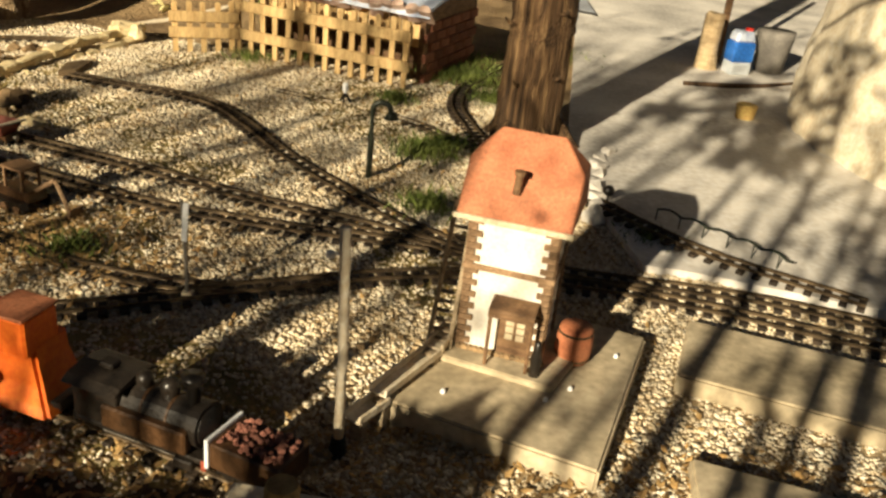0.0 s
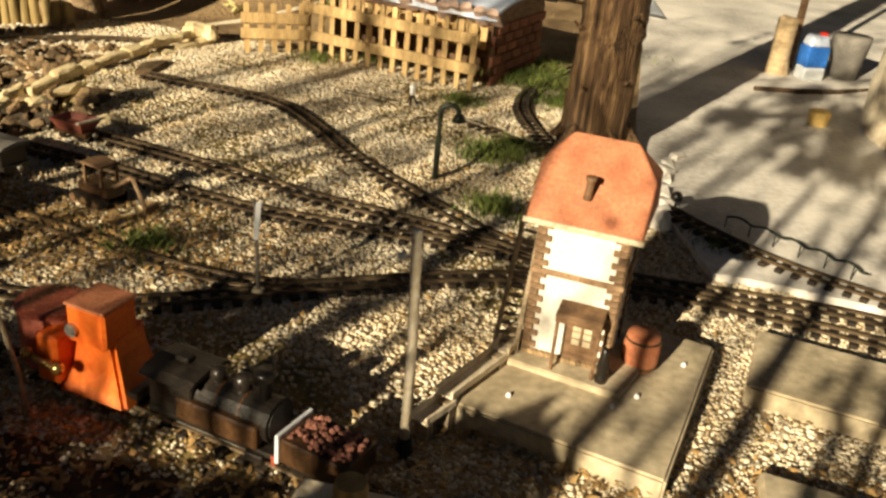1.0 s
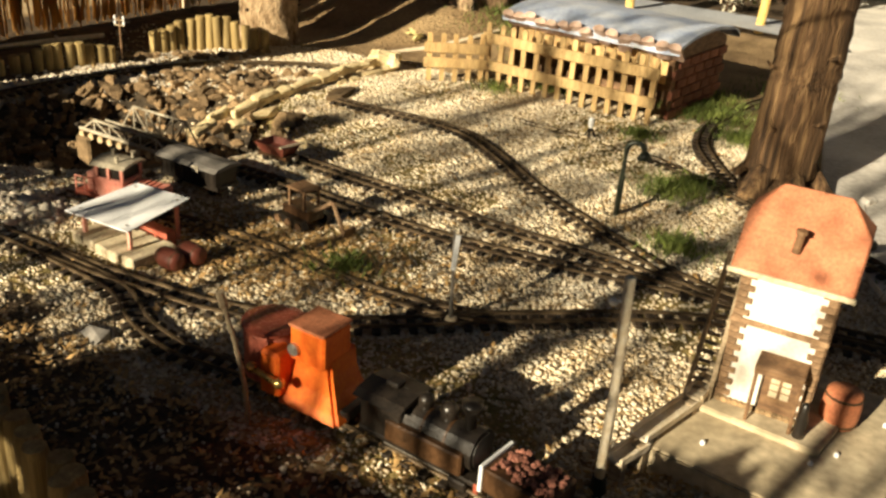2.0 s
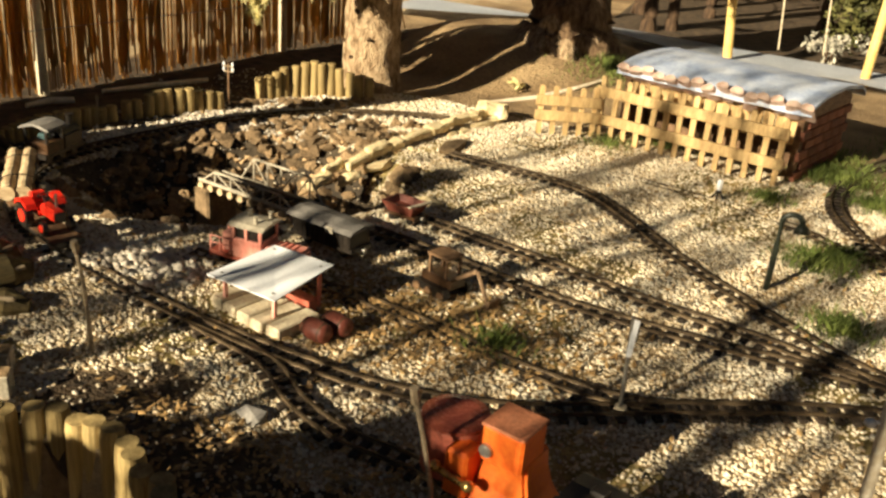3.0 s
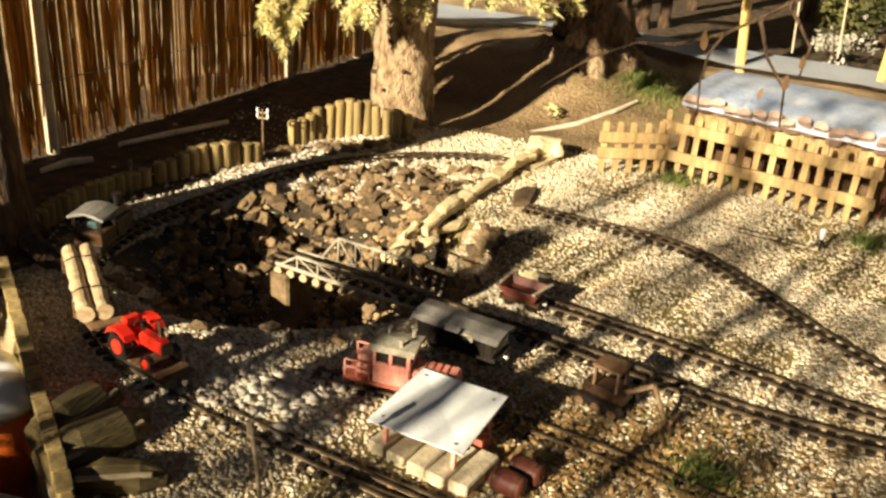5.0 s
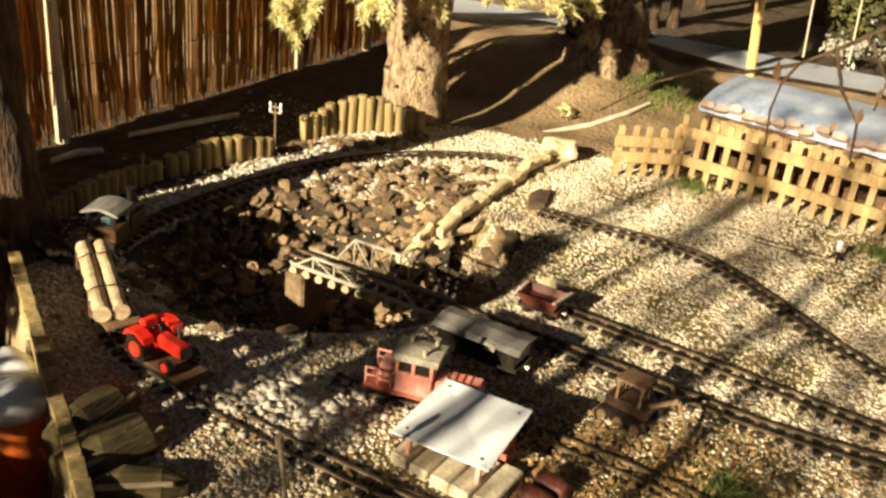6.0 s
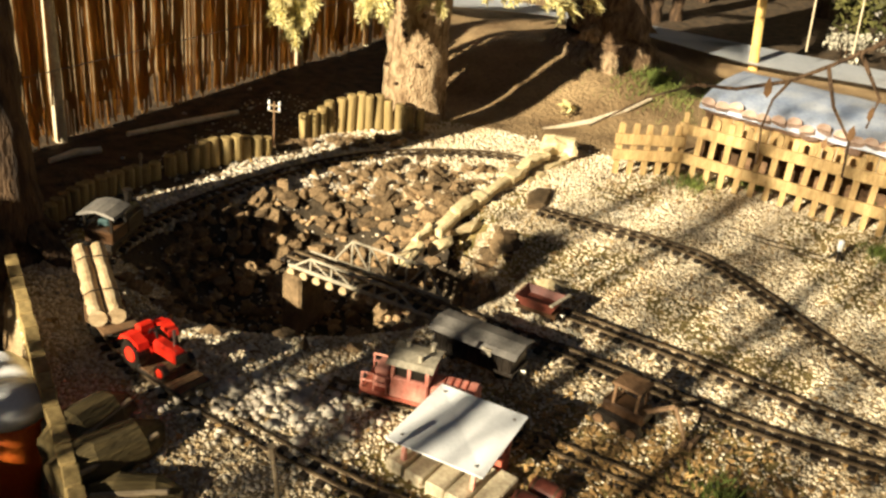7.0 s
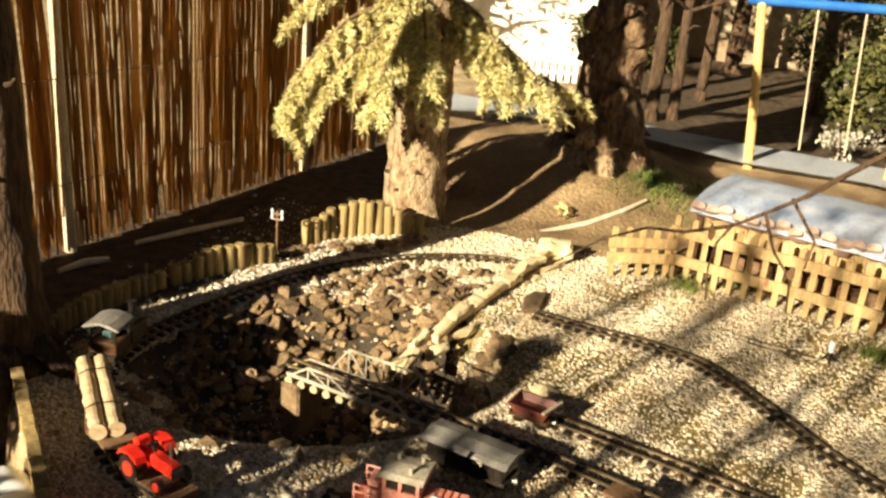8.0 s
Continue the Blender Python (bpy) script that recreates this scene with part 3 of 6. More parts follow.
def build_spruce():
    t = thing("spruce_tree", "spruce with a scaly sunlit trunk and drooping boughs", "tree", (-2.31, 4.64, -0.03))
    part("trunk", trunk_mesh([(0, 0, -0.05), (0, 0, 0.08), (0, 0.0, 0.4), (0.01, 0.02, 1.2), (0.02, 0.05, 3.2)], [0.20, 0.165, 0.15, 0.143, 0.10], 30, 0.022, 0.05), M["palebark"], t, smooth=True)
    rnd = random.Random(4)
    for z, a in ((0.22, -1.9), (0.33, -1.3), (0.47, -1.75), (0.58, -1.2), (0.30, -2.4), (0.7, -2.0)):
        p = Vector((0.148 * math.cos(a), 0.148 * math.sin(a), z))
        bm = B()
        rod(bm, p * 0.96, p * 1.0 + Vector((0.03 * math.cos(a), 0.03 * math.sin(a), rnd.uniform(-0.005, 0.01))), 0.014, 0.008, 7)
        part("branch_stub", bm, M["darkbark"], t)
    rnd = random.Random(11)
    boughs = []
    for i in range(13):
        a = rnd.uniform(3.0, 5.4)
        z = rnd.uniform(1.25, 2.1)
        boughs.append(((0.13 * math.cos(a), 0.13 * math.sin(a), z), (math.cos(a), math.sin(a), 0.1), rnd.uniform(0.45, 0.8), rnd.uniform(1.0, 1.7)))
    boughs += [((-0.1, -0.1, 0.98), (-0.9, -0.35, -0.05), 0.72, 1.5), ((-0.1, -0.12, 1.0), (-0.75, -0.6, 0.0), 0.6, 1.6), ((-0.05, -0.12, 0.95), (-0.35, -0.9, 0), 0.42, 1.8), ((-0.1, -0.12, 1.12), (-0.95, -0.5, 0.15), 0.8, 1.9), ((-0.1, -0.12, 1.05), (-0.85, -0.4, 0.1), 0.66, 2.2), ((0.0, -0.14, 1.05), (0.1, -0.95, 0.1), 0.34, 2.0), ((0.05, -0.14, 1.0), (0.45, -0.85, 0.0), 0.36, 2.0), ((-0.08, -0.12, 1.0), (-0.7, -0.7, 0.0), 0.35, 2.0),
               ((-0.12, -0.1, 0.92), (-0.95, -0.3, 0.0), 0.62, 1.6), ((-0.1, -0.1, 1.05), (-0.8, -0.2, 0.1), 0.75, 1.7), ((0.12, -0.08, 1.1), (0.85, -0.5, 0.05), 0.45, 1.5), ((0.1, -0.08, 1.0), (0.9, -0.25, 0.0), 0.68, 0.55), ((0.1, 0.0, 0.93), (0.95, 0.15, 0.0), 0.74, 0.5),
               ((0.0, -0.14, 1.15), (0.3, -0.9, 0.1), 0.46, 1.7), ((0.1, -0.1, 1.18), (0.8, -0.6, 0.1), 0.62, 1.3), ((0.1, -0.05, 1.08), (0.9, -0.4, 0.05), 0.72, 1.0), ((-0.02, -0.14, 1.2), (-0.1, -0.95, 0.15), 0.36, 1.9)]
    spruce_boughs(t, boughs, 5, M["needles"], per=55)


build_spruce()


def build_old_tree():
    t = thing("old_tree", "gnarled dark old tree on a soil mound", "tree", (-1.46, 5.80, 0.10))
    part("trunk", trunk_mesh([(0.02, 0, -0.2), (0.03, 0, 0.0), (0.02, 0, 0.22), (0.0, 0.05, 0.5), (0.06, 0.1, 1.2), (0.1, 0.1, 2.6)], [0.42, 0.34, 0.26, 0.18, 0.155, 0.13], 32, 0.07, 0.09), M["bark"], t, smooth=True)
    for a, l in ((-2.7, 0.9), (-2.2, 0.75), (-1.6, 0.5), (2.9, 0.6), (-0.6, 0.5), (-3.3, 0.7), (-2.95, 1.15), (-2.45, 1.1), (-1.95, 0.95), (-1.3, 0.75)):
        pts = [Vector((0.2 * math.cos(a), 0.2 * math.sin(a), 0.12))]
        for k in range(1, 7):
            u = 0.2 + l * k / 6
            pts.append(Vector((u * math.cos(a + 0.05 * k), u * math.sin(a + 0.05 * k), 0.10 * (1 - k / 6) - 0.10 - 0.025 * k + 0.01)))
        bm = B()
        tube(bm, pts, [0.11, 0.075, 0.055, 0.042, 0.03, 0.02, 0.008], 10)
        roughen(bm, 0.02, 0.07)
        part("root", bm, M["palebark"], t, smooth=True)

    rnd = random.Random(3)
    for i in range(26):
        bm = B()
        a = rnd.uniform(0, 6.28)
        z = rnd.uniform(0.0, 1.0)
        w = 0.25 - 0.11 * min(z / 0.6, 1)
        p = Vector((w * math.cos(a), w * math.sin(a), z))
        ball(bm, rnd.uniform(0.03, 0.07), p.x, p.y, p.z, 1, 1, 1.3, 3)
        roughen(bm, 0.03, 0.04, i)
        # low burls take the lighter copy, painting the tree's foot as sunlit
        part("bark_burl", bm, M["palebark" if z < 0.3 else "bark"], t, smooth=True)


build_old_tree()


def plain_tree(name, label, loc, pts, radii, bark):
    t = thing(name, label, "tree", loc)
    part("trunk", trunk_mesh(pts, radii, 22, 0.014, 0.06), M[bark], t, smooth=True)
    rnd = random.Random(len(name))
    for i in range(5):
        a, l = i * 1.257 + rnd.uniform(-0.3, 0.3), radii[0] * rnd.uniform(1.2, 1.7)
        bm = B()
        tube(bm, [(radii[1] * 0.6 * math.cos(a), radii[1] * 0.6 * math.sin(a), radii[0] * 0.9), (l * 0.8 * math.cos(a), l * 0.8 * math.sin(a), radii[0] * 0.22), (l * 1.25 * math.cos(a), l * 1.25 * math.sin(a), -0.02)], [radii[1] * 0.4, radii[1] * 0.33, radii[1] * 0.16], 8)
        roughen(bm, 0.008, 0.05, i)
        part("root", bm, M[bark], t, smooth=True)
    for i in range(6):
        a, z = rnd.uniform(-2.6, -0.4), rnd.uniform(0.2, 1.0)
        p = Vector((radii[2] * math.cos(a), radii[2] * math.sin(a), z))
        bm = B()
        tube(bm, [p * 0.9 + Vector((0, 0, 0.1 * z)), p + Vector((0.03 * math.cos(a), 0.03 * math.sin(a), 0.012)), p + Vector((0.05 * math.cos(a), 0.05 * math.sin(a), 0.03))], [0.009, 0.007, 0.004], 6)
        part("branch_stub", bm, M[bark], t)
    return t


plain_tree("path_tree", "tree trunk with ridged brown bark beside the path", (0.40, 3.36, -0.02), [(0, 0, -0.05), (0, 0, 0.12), (0.005, 0, 0.5), (0.05, 0.06, 3.5)], [0.155, 0.13, 0.12, 0.11], "streakbark")
plain_tree("shaded_tree", "dark trunk in deep shade by the track", (-3.10, 2.56, -0.02), [(0, 0, -0.05), (0, 0, 0.1), (-0.01, 0, 0.5), (-0.06, 0.02, 3.0)], [0.15, 0.105, 0.09, 0.075], "darkbark")


# ---- reed screen ----
def build_reeds():
    a, b = Vector((-3.99, 1.8, 0)), Vector((-2.80, 6.35, 0))
    d = (b - a).normalized()
    s = Vector((d.y, -d.x, 0))
    w = thing("wall_reeds", "tall brown reed screen tied to white posts", "reed screen", a, math.atan2(d.y, d.x), kind="structure")
    rnd = random.Random(8)
    verts, faces = [], []
    L = (b - a).length
    x = -4.5
    while x < L:
        inner = rnd.random() < 0.32
        if not inner:
            x += rnd.uniform(0.0065, 0.0085) if rnd.random() < 0.74 else rnd.uniform(0.0130, 0.0215)
        r = rnd.uniform(0.0045, 0.0058)
        y = rnd.uniform(-0.018, -0.006) if inner else 0.014 + rnd.uniform(-0.002, 0.002)
        if min(abs(x - g) for g in (1.76, 3.46, 4.2)) < 0.034:
            continue
        h = 1.17 + rnd.uniform(-0.03, 0.05)
        lean, bow, turn = (rnd.gauss(0, 0.035), rnd.gauss(0, 0.016), rnd.uniform(4, 11)) if inner else (0.02 * math.sin(x * 3), rnd.gauss(0, 0.0038), rnd.uniform(7, 13))
        z0 = rnd.uniform(0.0, 0.05) if rnd.random() < 0.68 else rnd.uniform(0.05, 0.2)
        k = len(verts)
        for j, z in enumerate((z0, h * 0.2, h * 0.4, h * 0.6, h * 0.8, h)):
            xx = x + lean * z + bow * math.sin(z * turn + x)
            for q in range(4):
                verts.append((xx + r * math.cos(q * math.pi / 2), y + r * math.sin(q * math.pi / 2), z))
        for j in range(5):
            for q in range(4):
                faces.append((k + 4 * j + q, k + 4 * j + (q + 1) % 4, k + 4 * j + 4 + (q + 1) % 4, k + 4 * j + 4 + q))
    me = bpy.data.meshes.new("reeds")
    me.from_pydata(verts, [], faces)
    me.materials.append(M["reed"])
    ob = new("reeds", me)
    ob.parent = w
    ob["kind"] = "stuff"
    for z in (0.30, 0.75, 1.12):
        bm = B()
        rod(bm, (-4.5, -0.014, z), (L, -0.014, z + 0.02), 0.0025, seg=5)
        part("tie_wire", bm, M["steel"], w)
    for x in (1.76, 3.46, 4.2):
        bm = B()
        tube(bm, [(x, 0.02, -0.05), (x, 0.02, 0.8), (x, 0.02, 1.2)], [0.026, 0.024, 0.022], 12)
        part("screen_post", bm, M["cream"], w, "pale post")


build_reeds()


# ---- hollow: stones, rock slope ----
def rubble(bm, rnd, sx, sy, sz, n):
    """An angular broken stone: the hull of random points on an ellipsoid, its edges worn."""
    vs = []
    for _ in range(n):
        v = Vector((rnd.gauss(0, 1), rnd.gauss(0, 1), rnd.gauss(0, 1))).normalized() * rnd.uniform(0.42, 0.56)
        vs.append(bm.verts.new((v.x * sx, v.y * sy, v.z * sz)))
    r = bmesh.ops.convex_hull(bm, input=vs)
    bmesh.ops.delete(bm, geom=[v for v in bm.verts if not v.link_faces], context="VERTS")
    bmesh.ops.recalc_face_normals(bm, faces=bm.faces[:])


def stone_meshes():
    out = []
    for i in range(10):
        bm = B()
        rubble(bm, random.Random(50 + i), 1.0, 0.8, 0.66, 12)
        ob = part("stone", bm, M["stone"])
        out.append(ob.data)
        bpy.data.objects.remove(ob)
    return out


STONES = stone_meshes()


def stone_at(parent, x, y, size, z=None, data=None, tilt=25):
    o = bpy.data.objects.new("stone", data or random.choice(STONES))
    scene.collection.objects.link(o)
    o.parent = parent
    o.matrix_basis = Matrix.Translation((x, y, (ground_z(x, y) if z is None else z) + size * 0.16)) @ pose(0, 0, 0, random.uniform(-tilt, tilt), random.uniform(-tilt, tilt), random.uniform(0, 360)) @ Matrix.Diagonal((size, size * random.uniform(0.75, 1), size * random.uniform(0.7, 1.1), 1))
    return o


def build_stones():
    rnd = random.Random(21)
    pile = thing("stone_slope", "bank of brown field stones lining the hollow", "stones")
    n = 0
    while n < 296:
        x, y = rnd.uniform(-2.75, -1.55), rnd.uniform(2.45, 4.05)
        d = pit_depth(x, y)
        far = (y - 3.05) * 0.86 - (x + 2.16) * 0.5
        if abs(x + 1.50 + 0.286 * (4.32 - y)) < 0.085 or d > -0.004 or (d < -0.25 and rnd.random() < 0.6) or (far < 0 and rnd.random() < 0.66):
            continue
        stone_at(pile, x, y, rnd.uniform(0.05, 0.11) * (1.05 if far > 0 else 1.0))
        n += 1


build_stones()


def build_rim_stones():
    """Stones spread on the shoulder between the hollow and the far curve of track."""
    rnd = random.Random(36)
    rim = thing("rim_stones", "brown field stones on the shoulder inside the far curve", "stones")
    curve = [p for p, d in spline(LOOP, 0.05)]
    n = 0
    while n < 130:
        x, y = rnd.uniform(-2.55, -1.62), rnd.uniform(3.2, 4.1)
        if pit_depth(x, y) < -0.02 or min((p.x - x) ** 2 + (p.y - y) ** 2 for p in curve) < 0.085 ** 2 or x > -1.58 - 0.35 * (4.32 - y) or rnd.random() < smooth01((y - 3.85) / 0.3):
            continue
        stone_at(rim, x, y, rnd.uniform(0.035, 0.085))
        n += 1


build_rim_stones()


def build_rubble_bed():
    """Smaller broken stones filling the bank between the large ones."""
    rnd = random.Random(64)
    bm = B()
    n = 0
    while n < 420:
        x, y = rnd.uniform(-2.75, -1.55), rnd.uniform(2.45, 4.05)
        d = pit_depth(x, y)
        far = (y - 3.05) * 0.86 - (x + 2.16) * 0.5
        if d > -0.01 or far < -0.12 or x > -1.58 - 0.286 * (4.32 - y):
            continue
        one = B()
        s = rnd.uniform(0.025, 0.055)
        rubble(one, rnd, s, s * 0.8, s * 0.7, 9)
        one.transform(Matrix.Translation((x, y, ground_z(x, y) + s * 0.12)))
        me = bpy.data.meshes.new("chip")
        one.to_mesh(me)
        one.free()
        bm.from_mesh(me)
        bpy.data.meshes.remove(me)
        n += 1
    ob = part("stone_rubble", bm, M["stone"])
    tagged(ob, "small broken brown stones filling the hollow's bank", "stones", kind="stuff")


build_rubble_bed()


# ---- model house on the slab ----
def build_house():
    ux = Vector((0.18, -0.045, 0)).normalized()
    h = thing("model_house", "tall white model house with brown quoins and a terracotta roof", "model house", (0.174, 1.713, 0.073), math.atan2(ux.y, ux.x))
    W, D, H = 0.185, 0.17, 0.348
    bm = B()
    box(bm, W, D, H, W / 2, D / 2, 0)
    part("wall", bm, M["plaster"], h, "sunlit white plaster wall")
    bm = B()
    box(bm, 0.03, 0.008, 0.013, bev=0.001)
    q = None
    for k in range(24):
        w = 1.0 if k % 2 else 0.6
        for x, y, rz in ((0.015 * w - 0.003, -0.002, 0), (W - 0.015 * w + 0.003, -0.002, 0), (W + 0.002, 0.015 * w, 90), (W + 0.002, D - 0.015 * w, 90), (-0.002, 0.015 * w, 90), (-0.002, D - 0.015 * w, 90)):
            m = pose(x, y, 0.002 + k * 0.0143, 0, 0, rz) @ Matrix.Diagonal((w, 1, 1, 1))
            q = again(q, m) if q else part("quoin", bm, M["quoin"], h, m=m)
    bm = B()
    box(bm, W + 0.016, D + 0.016, 0.012, W / 2, D / 2, 0.198, bev=0.002)
    part("string_course", bm, M["quoin"], h, "brown band between the storeys")
    bm = B()
    ball(bm, 0.011, 0, -0.006, 0.006, 1, 0.7, 0.8, 1)
    q = None
    for i in range(16):
        m = pose(0.006 + i * 0.0122, 0, 0)
        q = again(q, m) if q else part("plinth_stone", bm, M["stone"], h, m=m)
    # roof: ridge along the front, with clipped gables
    ex, ey, rise, rx = 0.028, 0.035, 0.165, 0.055
    x0, x1, y0, y1 = -ex, W + ex, -ey, D + ey
    ym, z0, zt = D / 2, H - 0.02, H - 0.02 + rise
    zc, f = z0 + rise * 0.62, 0.62
    bm = B()
    V = lambda x, y, z: bm.verts.new((x, y, z))
    a, b, c, d = V(x0, y0, z0), V(x1, y0, z0), V(x1, y1, z0), V(x0, y1, z0)
    a2, b2 = V(x0, y0 + (ym - y0) * f, zc), V(x1, y0 + (ym - y0) * f, zc)
    c2, d2 = V(x1, y1 - (y1 - ym) * f, zc), V(x0, y1 - (y1 - ym) * f, zc)
    r0, r1 = V(x0 + rx, ym, zt), V(x1 - rx, ym, zt)
    for fc in ((a, b, b2, r1, r0, a2), (c, d, d2, r0, r1, c2), (a2, r0, d2), (b2, c2, r1), (a, a2, d2, d), (b, c, c2, b2), (d, c, b, a)):
        bm.faces.new(fc)
    bmesh.ops.bevel(bm, geom=bm.edges[:], offset=0.003, segments=1, affect="EDGES")
    roof = part("roof", bm, M["tile"], h, "smooth terracotta roof with clipped gables")
    bm = B()
    box(bm, x1 - x0 + 0.01, 0.008, 0.012, W / 2, y0 - 0.003, z0 - 0.006, bev=0.002)
    part("gutter", bm, M["cream"], roof)
    bm = B()
    tube(bm, [(0.085, 0.0, z0 + 0.055), (0.088, -0.005, z0 + 0.10)], [0.009, 0.008], 10)
    tube(bm, [(0.088, -0.005, z0 + 0.098), (0.088, -0.005, z0 + 0.106)], [0.012, 0.012], 10)
    part("roof_vent", bm, M["brown"], roof, "brown vent pipe")
    # door with porch
    bm = B()
    box(bm, 0.075, 0.006, 0.115, 0.125, -0.004, 0.004, bev=0.001)
    door = part("door", bm, M["brown"], h, "brown panelled door")
    bm = B()
    for r in range(4):
        for c in range(2):
            box(bm, 0.018, 0.004, 0.014, 0.113 + c * 0.024, -0.008, 0.05 + r * 0.017, bev=0.001)
    part("door_pane", bm, M["cream"], door)
    bm = B()
    box(bm, 0.10, 0.055, 0.008, 0.12, -0.03, 0.138, rx=14, bev=0.002)
    box(bm, 0.10, 0.006, 0.022, 0.12, -0.052, 0.120, bev=0.001)
    part("porch_roof", bm, M["brown"], h)
    for x in (0.075, 0.165):
        bm = B()
        rod(bm, (x, -0.048, 0.0), (x, -0.048, 0.13), 0.004)
        part("porch_post", bm, M["brown"], h)
    # outside stair and chute
    st = part("stair_stringer", stringer(), M["greywood"], h, "slanting wooden stair beside the wall")
    bm = B()
    box(bm, 0.045, 0.012, 0.005, bev=0.001)
    s = None
    for k in range(13):
        m = pose(-0.035, -0.012 + 0.009 * k, 0.012 + k * 0.019)
        s = again(s, m, st) if s else part("stair_tread", bm, M["greywood"], st, m=m)


def stringer():
    bm = B()
    for x in (-0.062, -0.012):
        rod(bm, (x, -0.02, 0.0), (x + (0.02 if x < -0.05 else 0.008), 0.03, 0.335), 0.0055, seg=6)
    return bm


build_house()


def small_figure():
    bm = B()
    tube(bm, [(0, 0, 0), (0, 0, 0.01), (0, 0, 0.04), (0, 0, 0.062), (0, 0, 0.078), (0, 0, 0.084)], [0.013, 0.011, 0.013, 0.009, 0.008, 0.003], 10)
    ob = part("peg_ornament", bm, M["black"], smooth=True)
    ob.location = (0.342, 1.625, 0.073)
    tagged(ob, "small plain dark peg standing by the porch", "ornament")


small_figure()


def barrel(name, label, loc, r, length, material, lying=False, rz=0.0):
    b = thing(name, label, "barrel", loc, rz, "small barrels")
    prof = [(0, 0.84), (0.06, 0.9), (0.3, 1.0), (0.7, 1.0), (0.94, 0.9), (1.0, 0.84)]
    bm = B()
    tube(bm, [(0, 0, length * a) for a, k in prof], [r * k for a, k in prof], 16)
    m = Matrix.Translation((0, 0, r)) @ pose(0, 0, 0, 0, 90, 0) if lying else Matrix()
    part("barrel_body", bm, material, b, smooth=True, m=m)
    for a in (0.13, 0.87):
        bm = B()
        tube(bm, [(0, 0, length * (a - 0.03)), (0, 0, length * (a + 0.03))], [r * 0.965, r * 0.965], 16)
        part("hoop", bm, M["rail"], b, m=m)


barrel("barrel", "orange-brown wooden barrel beside the model house", (0.435, 1.735, 0.0575), 0.042, 0.085, M["tile"])
barrel("barrel", "glossy maroon barrel lying by the shelter", (-1.335, 1.915, 0.006), 0.030, 0.075, M["oxblood"], True, radians(-20))
barrel("barrel", "glossy maroon barrel lying by the shelter", (-1.30, 1.975, 0.006), 0.030, 0.075, M["oxblood"], True, radians(-24))


def build_chute():
    c = thing("water_chute", "grey wooden water chute running along the slab edge", "chute", (0, 0, 0))
    run = [((0.165, 1.775), (0.125, 1.675), 0.082), ((0.128, 1.682), (0.022, 1.497), 0.072), ((0.027, 1.502), (-0.020, 1.43), 0.05)]
    for (ax, ay), (bx, by), z in run:
        d = Vector((bx - ax, by - ay, 0))
        bm = B()
        for off, w, hh in ((0, 0.04, 0.005), (-0.019, 0.005, 0.018), (0.019, 0.005, 0.018)):
            box(bm, d.length + 0.01, w, hh, 0, off, 0, bev=0.001)
        part("chute_trough", bm, M["sunlit_wood"], c, m=Matrix.Translation(((ax + bx) / 2, (ay + by) / 2, z)) @ Matrix.Rotation(math.atan2(d.y, d.x), 4, "Z"))
    for x, y, z in ((0.12, 1.657, 0.082), (0.027, 1.492, 0.06), (-0.010, 1.442, 0.05)):
        bm = B()
        box(bm, 0.02, 0.03, z + 0.01, x, y, -0.008, rz=60, bev=0.001)
        part("chute_block", bm, M["greywood"], c)


build_chute()


# ---- posts and lamps ----
def build_pole():
    p = thing("wooden_post", "pale round wooden post with a small lamp", "post", (-0.042, 1.388, -0.01))
    bm = B()
    tube(bm, [(0, 0, -0.03), (-0.001, 0.0, 0.25), (-0.009, 0.0, 0.49)], [0.0105, 0.010, 0.0105], 12)
    part("shaft", bm, M["sunlit_wood"], p, smooth=True)
    bm = B()
    rod(bm, (-0.008, 0, 0.44), (-0.026, -0.005, 0.442), 0.003)
    ball(bm, 0.010, -0.031, -0.006, 0.439, 1, 1, 0.8)
    part("lamp", bm, M["white"], p, "small white lamp", smooth=True)
    bm = B()
    tube(bm, [(0, 0, 0.0), (0, 0, 0.05)], [0.02, 0.0135], 12)
    part("foot", bm, M["darkgreen"], p)


build_pole()


def build_hook_lamp():
    p = thing("hook_lamp", "dark green hooked lamp post in the gravel", "lamp post", (-0.152, 2.86, 0))
    pts = [(0, 0, -0.02), (0, 0, 0.14), (0.0, 0, 0.245)]
    for a in np.linspace(math.pi, 0, 9)[1:]:
        pts.append((0.03 + 0.03 * math.cos(a), 0.0, 0.245 + 0.026 * math.sin(a)))
    bm = B()
    tube(bm, pts, [0.0105] * 2 + [0.0095] * (len(pts) - 2), 8)
    part("post", bm, M["darkgreen"], p, smooth=True)
    bm = B()
    tube(bm, [(0.06, 0, 0.245), (0.062, 0, 0.235), (0.063, 0, 0.218)], [0.009, 0.018, 0.026], 12)
    part("shade", bm, M["darkgreen"], p, smooth=True)


build_hook_lamp()


def build_signal():
    p = thing("telegraph_pole", "small telegraph pole with pale insulators", "telegraph pole", (-2.735, 3.845, 0))
    bm = B()
    tube(bm, [(0, 0, -0.02), (0, 0, 0.21)], [0.006, 0.005], 8)
    part("pole", bm, M["brown"], p)
    for z in (0.165, 0.19):
        bm = B()
        box(bm, 0.055, 0.007, 0.006, 0, 0, z, bev=0.001)
        part("crossarm", bm, M["greywood"], p)
        for x in (-0.024, 0.024):
            bm = B()
            tube(bm, [(x, 0, z + 0.004), (x, 0, z + 0.012), (x, 0, z + 0.024)], [0.004, 0.007, 0.005], 8)
            part("insulator", bm, M["white"], p, "white insulator")


build_signal()


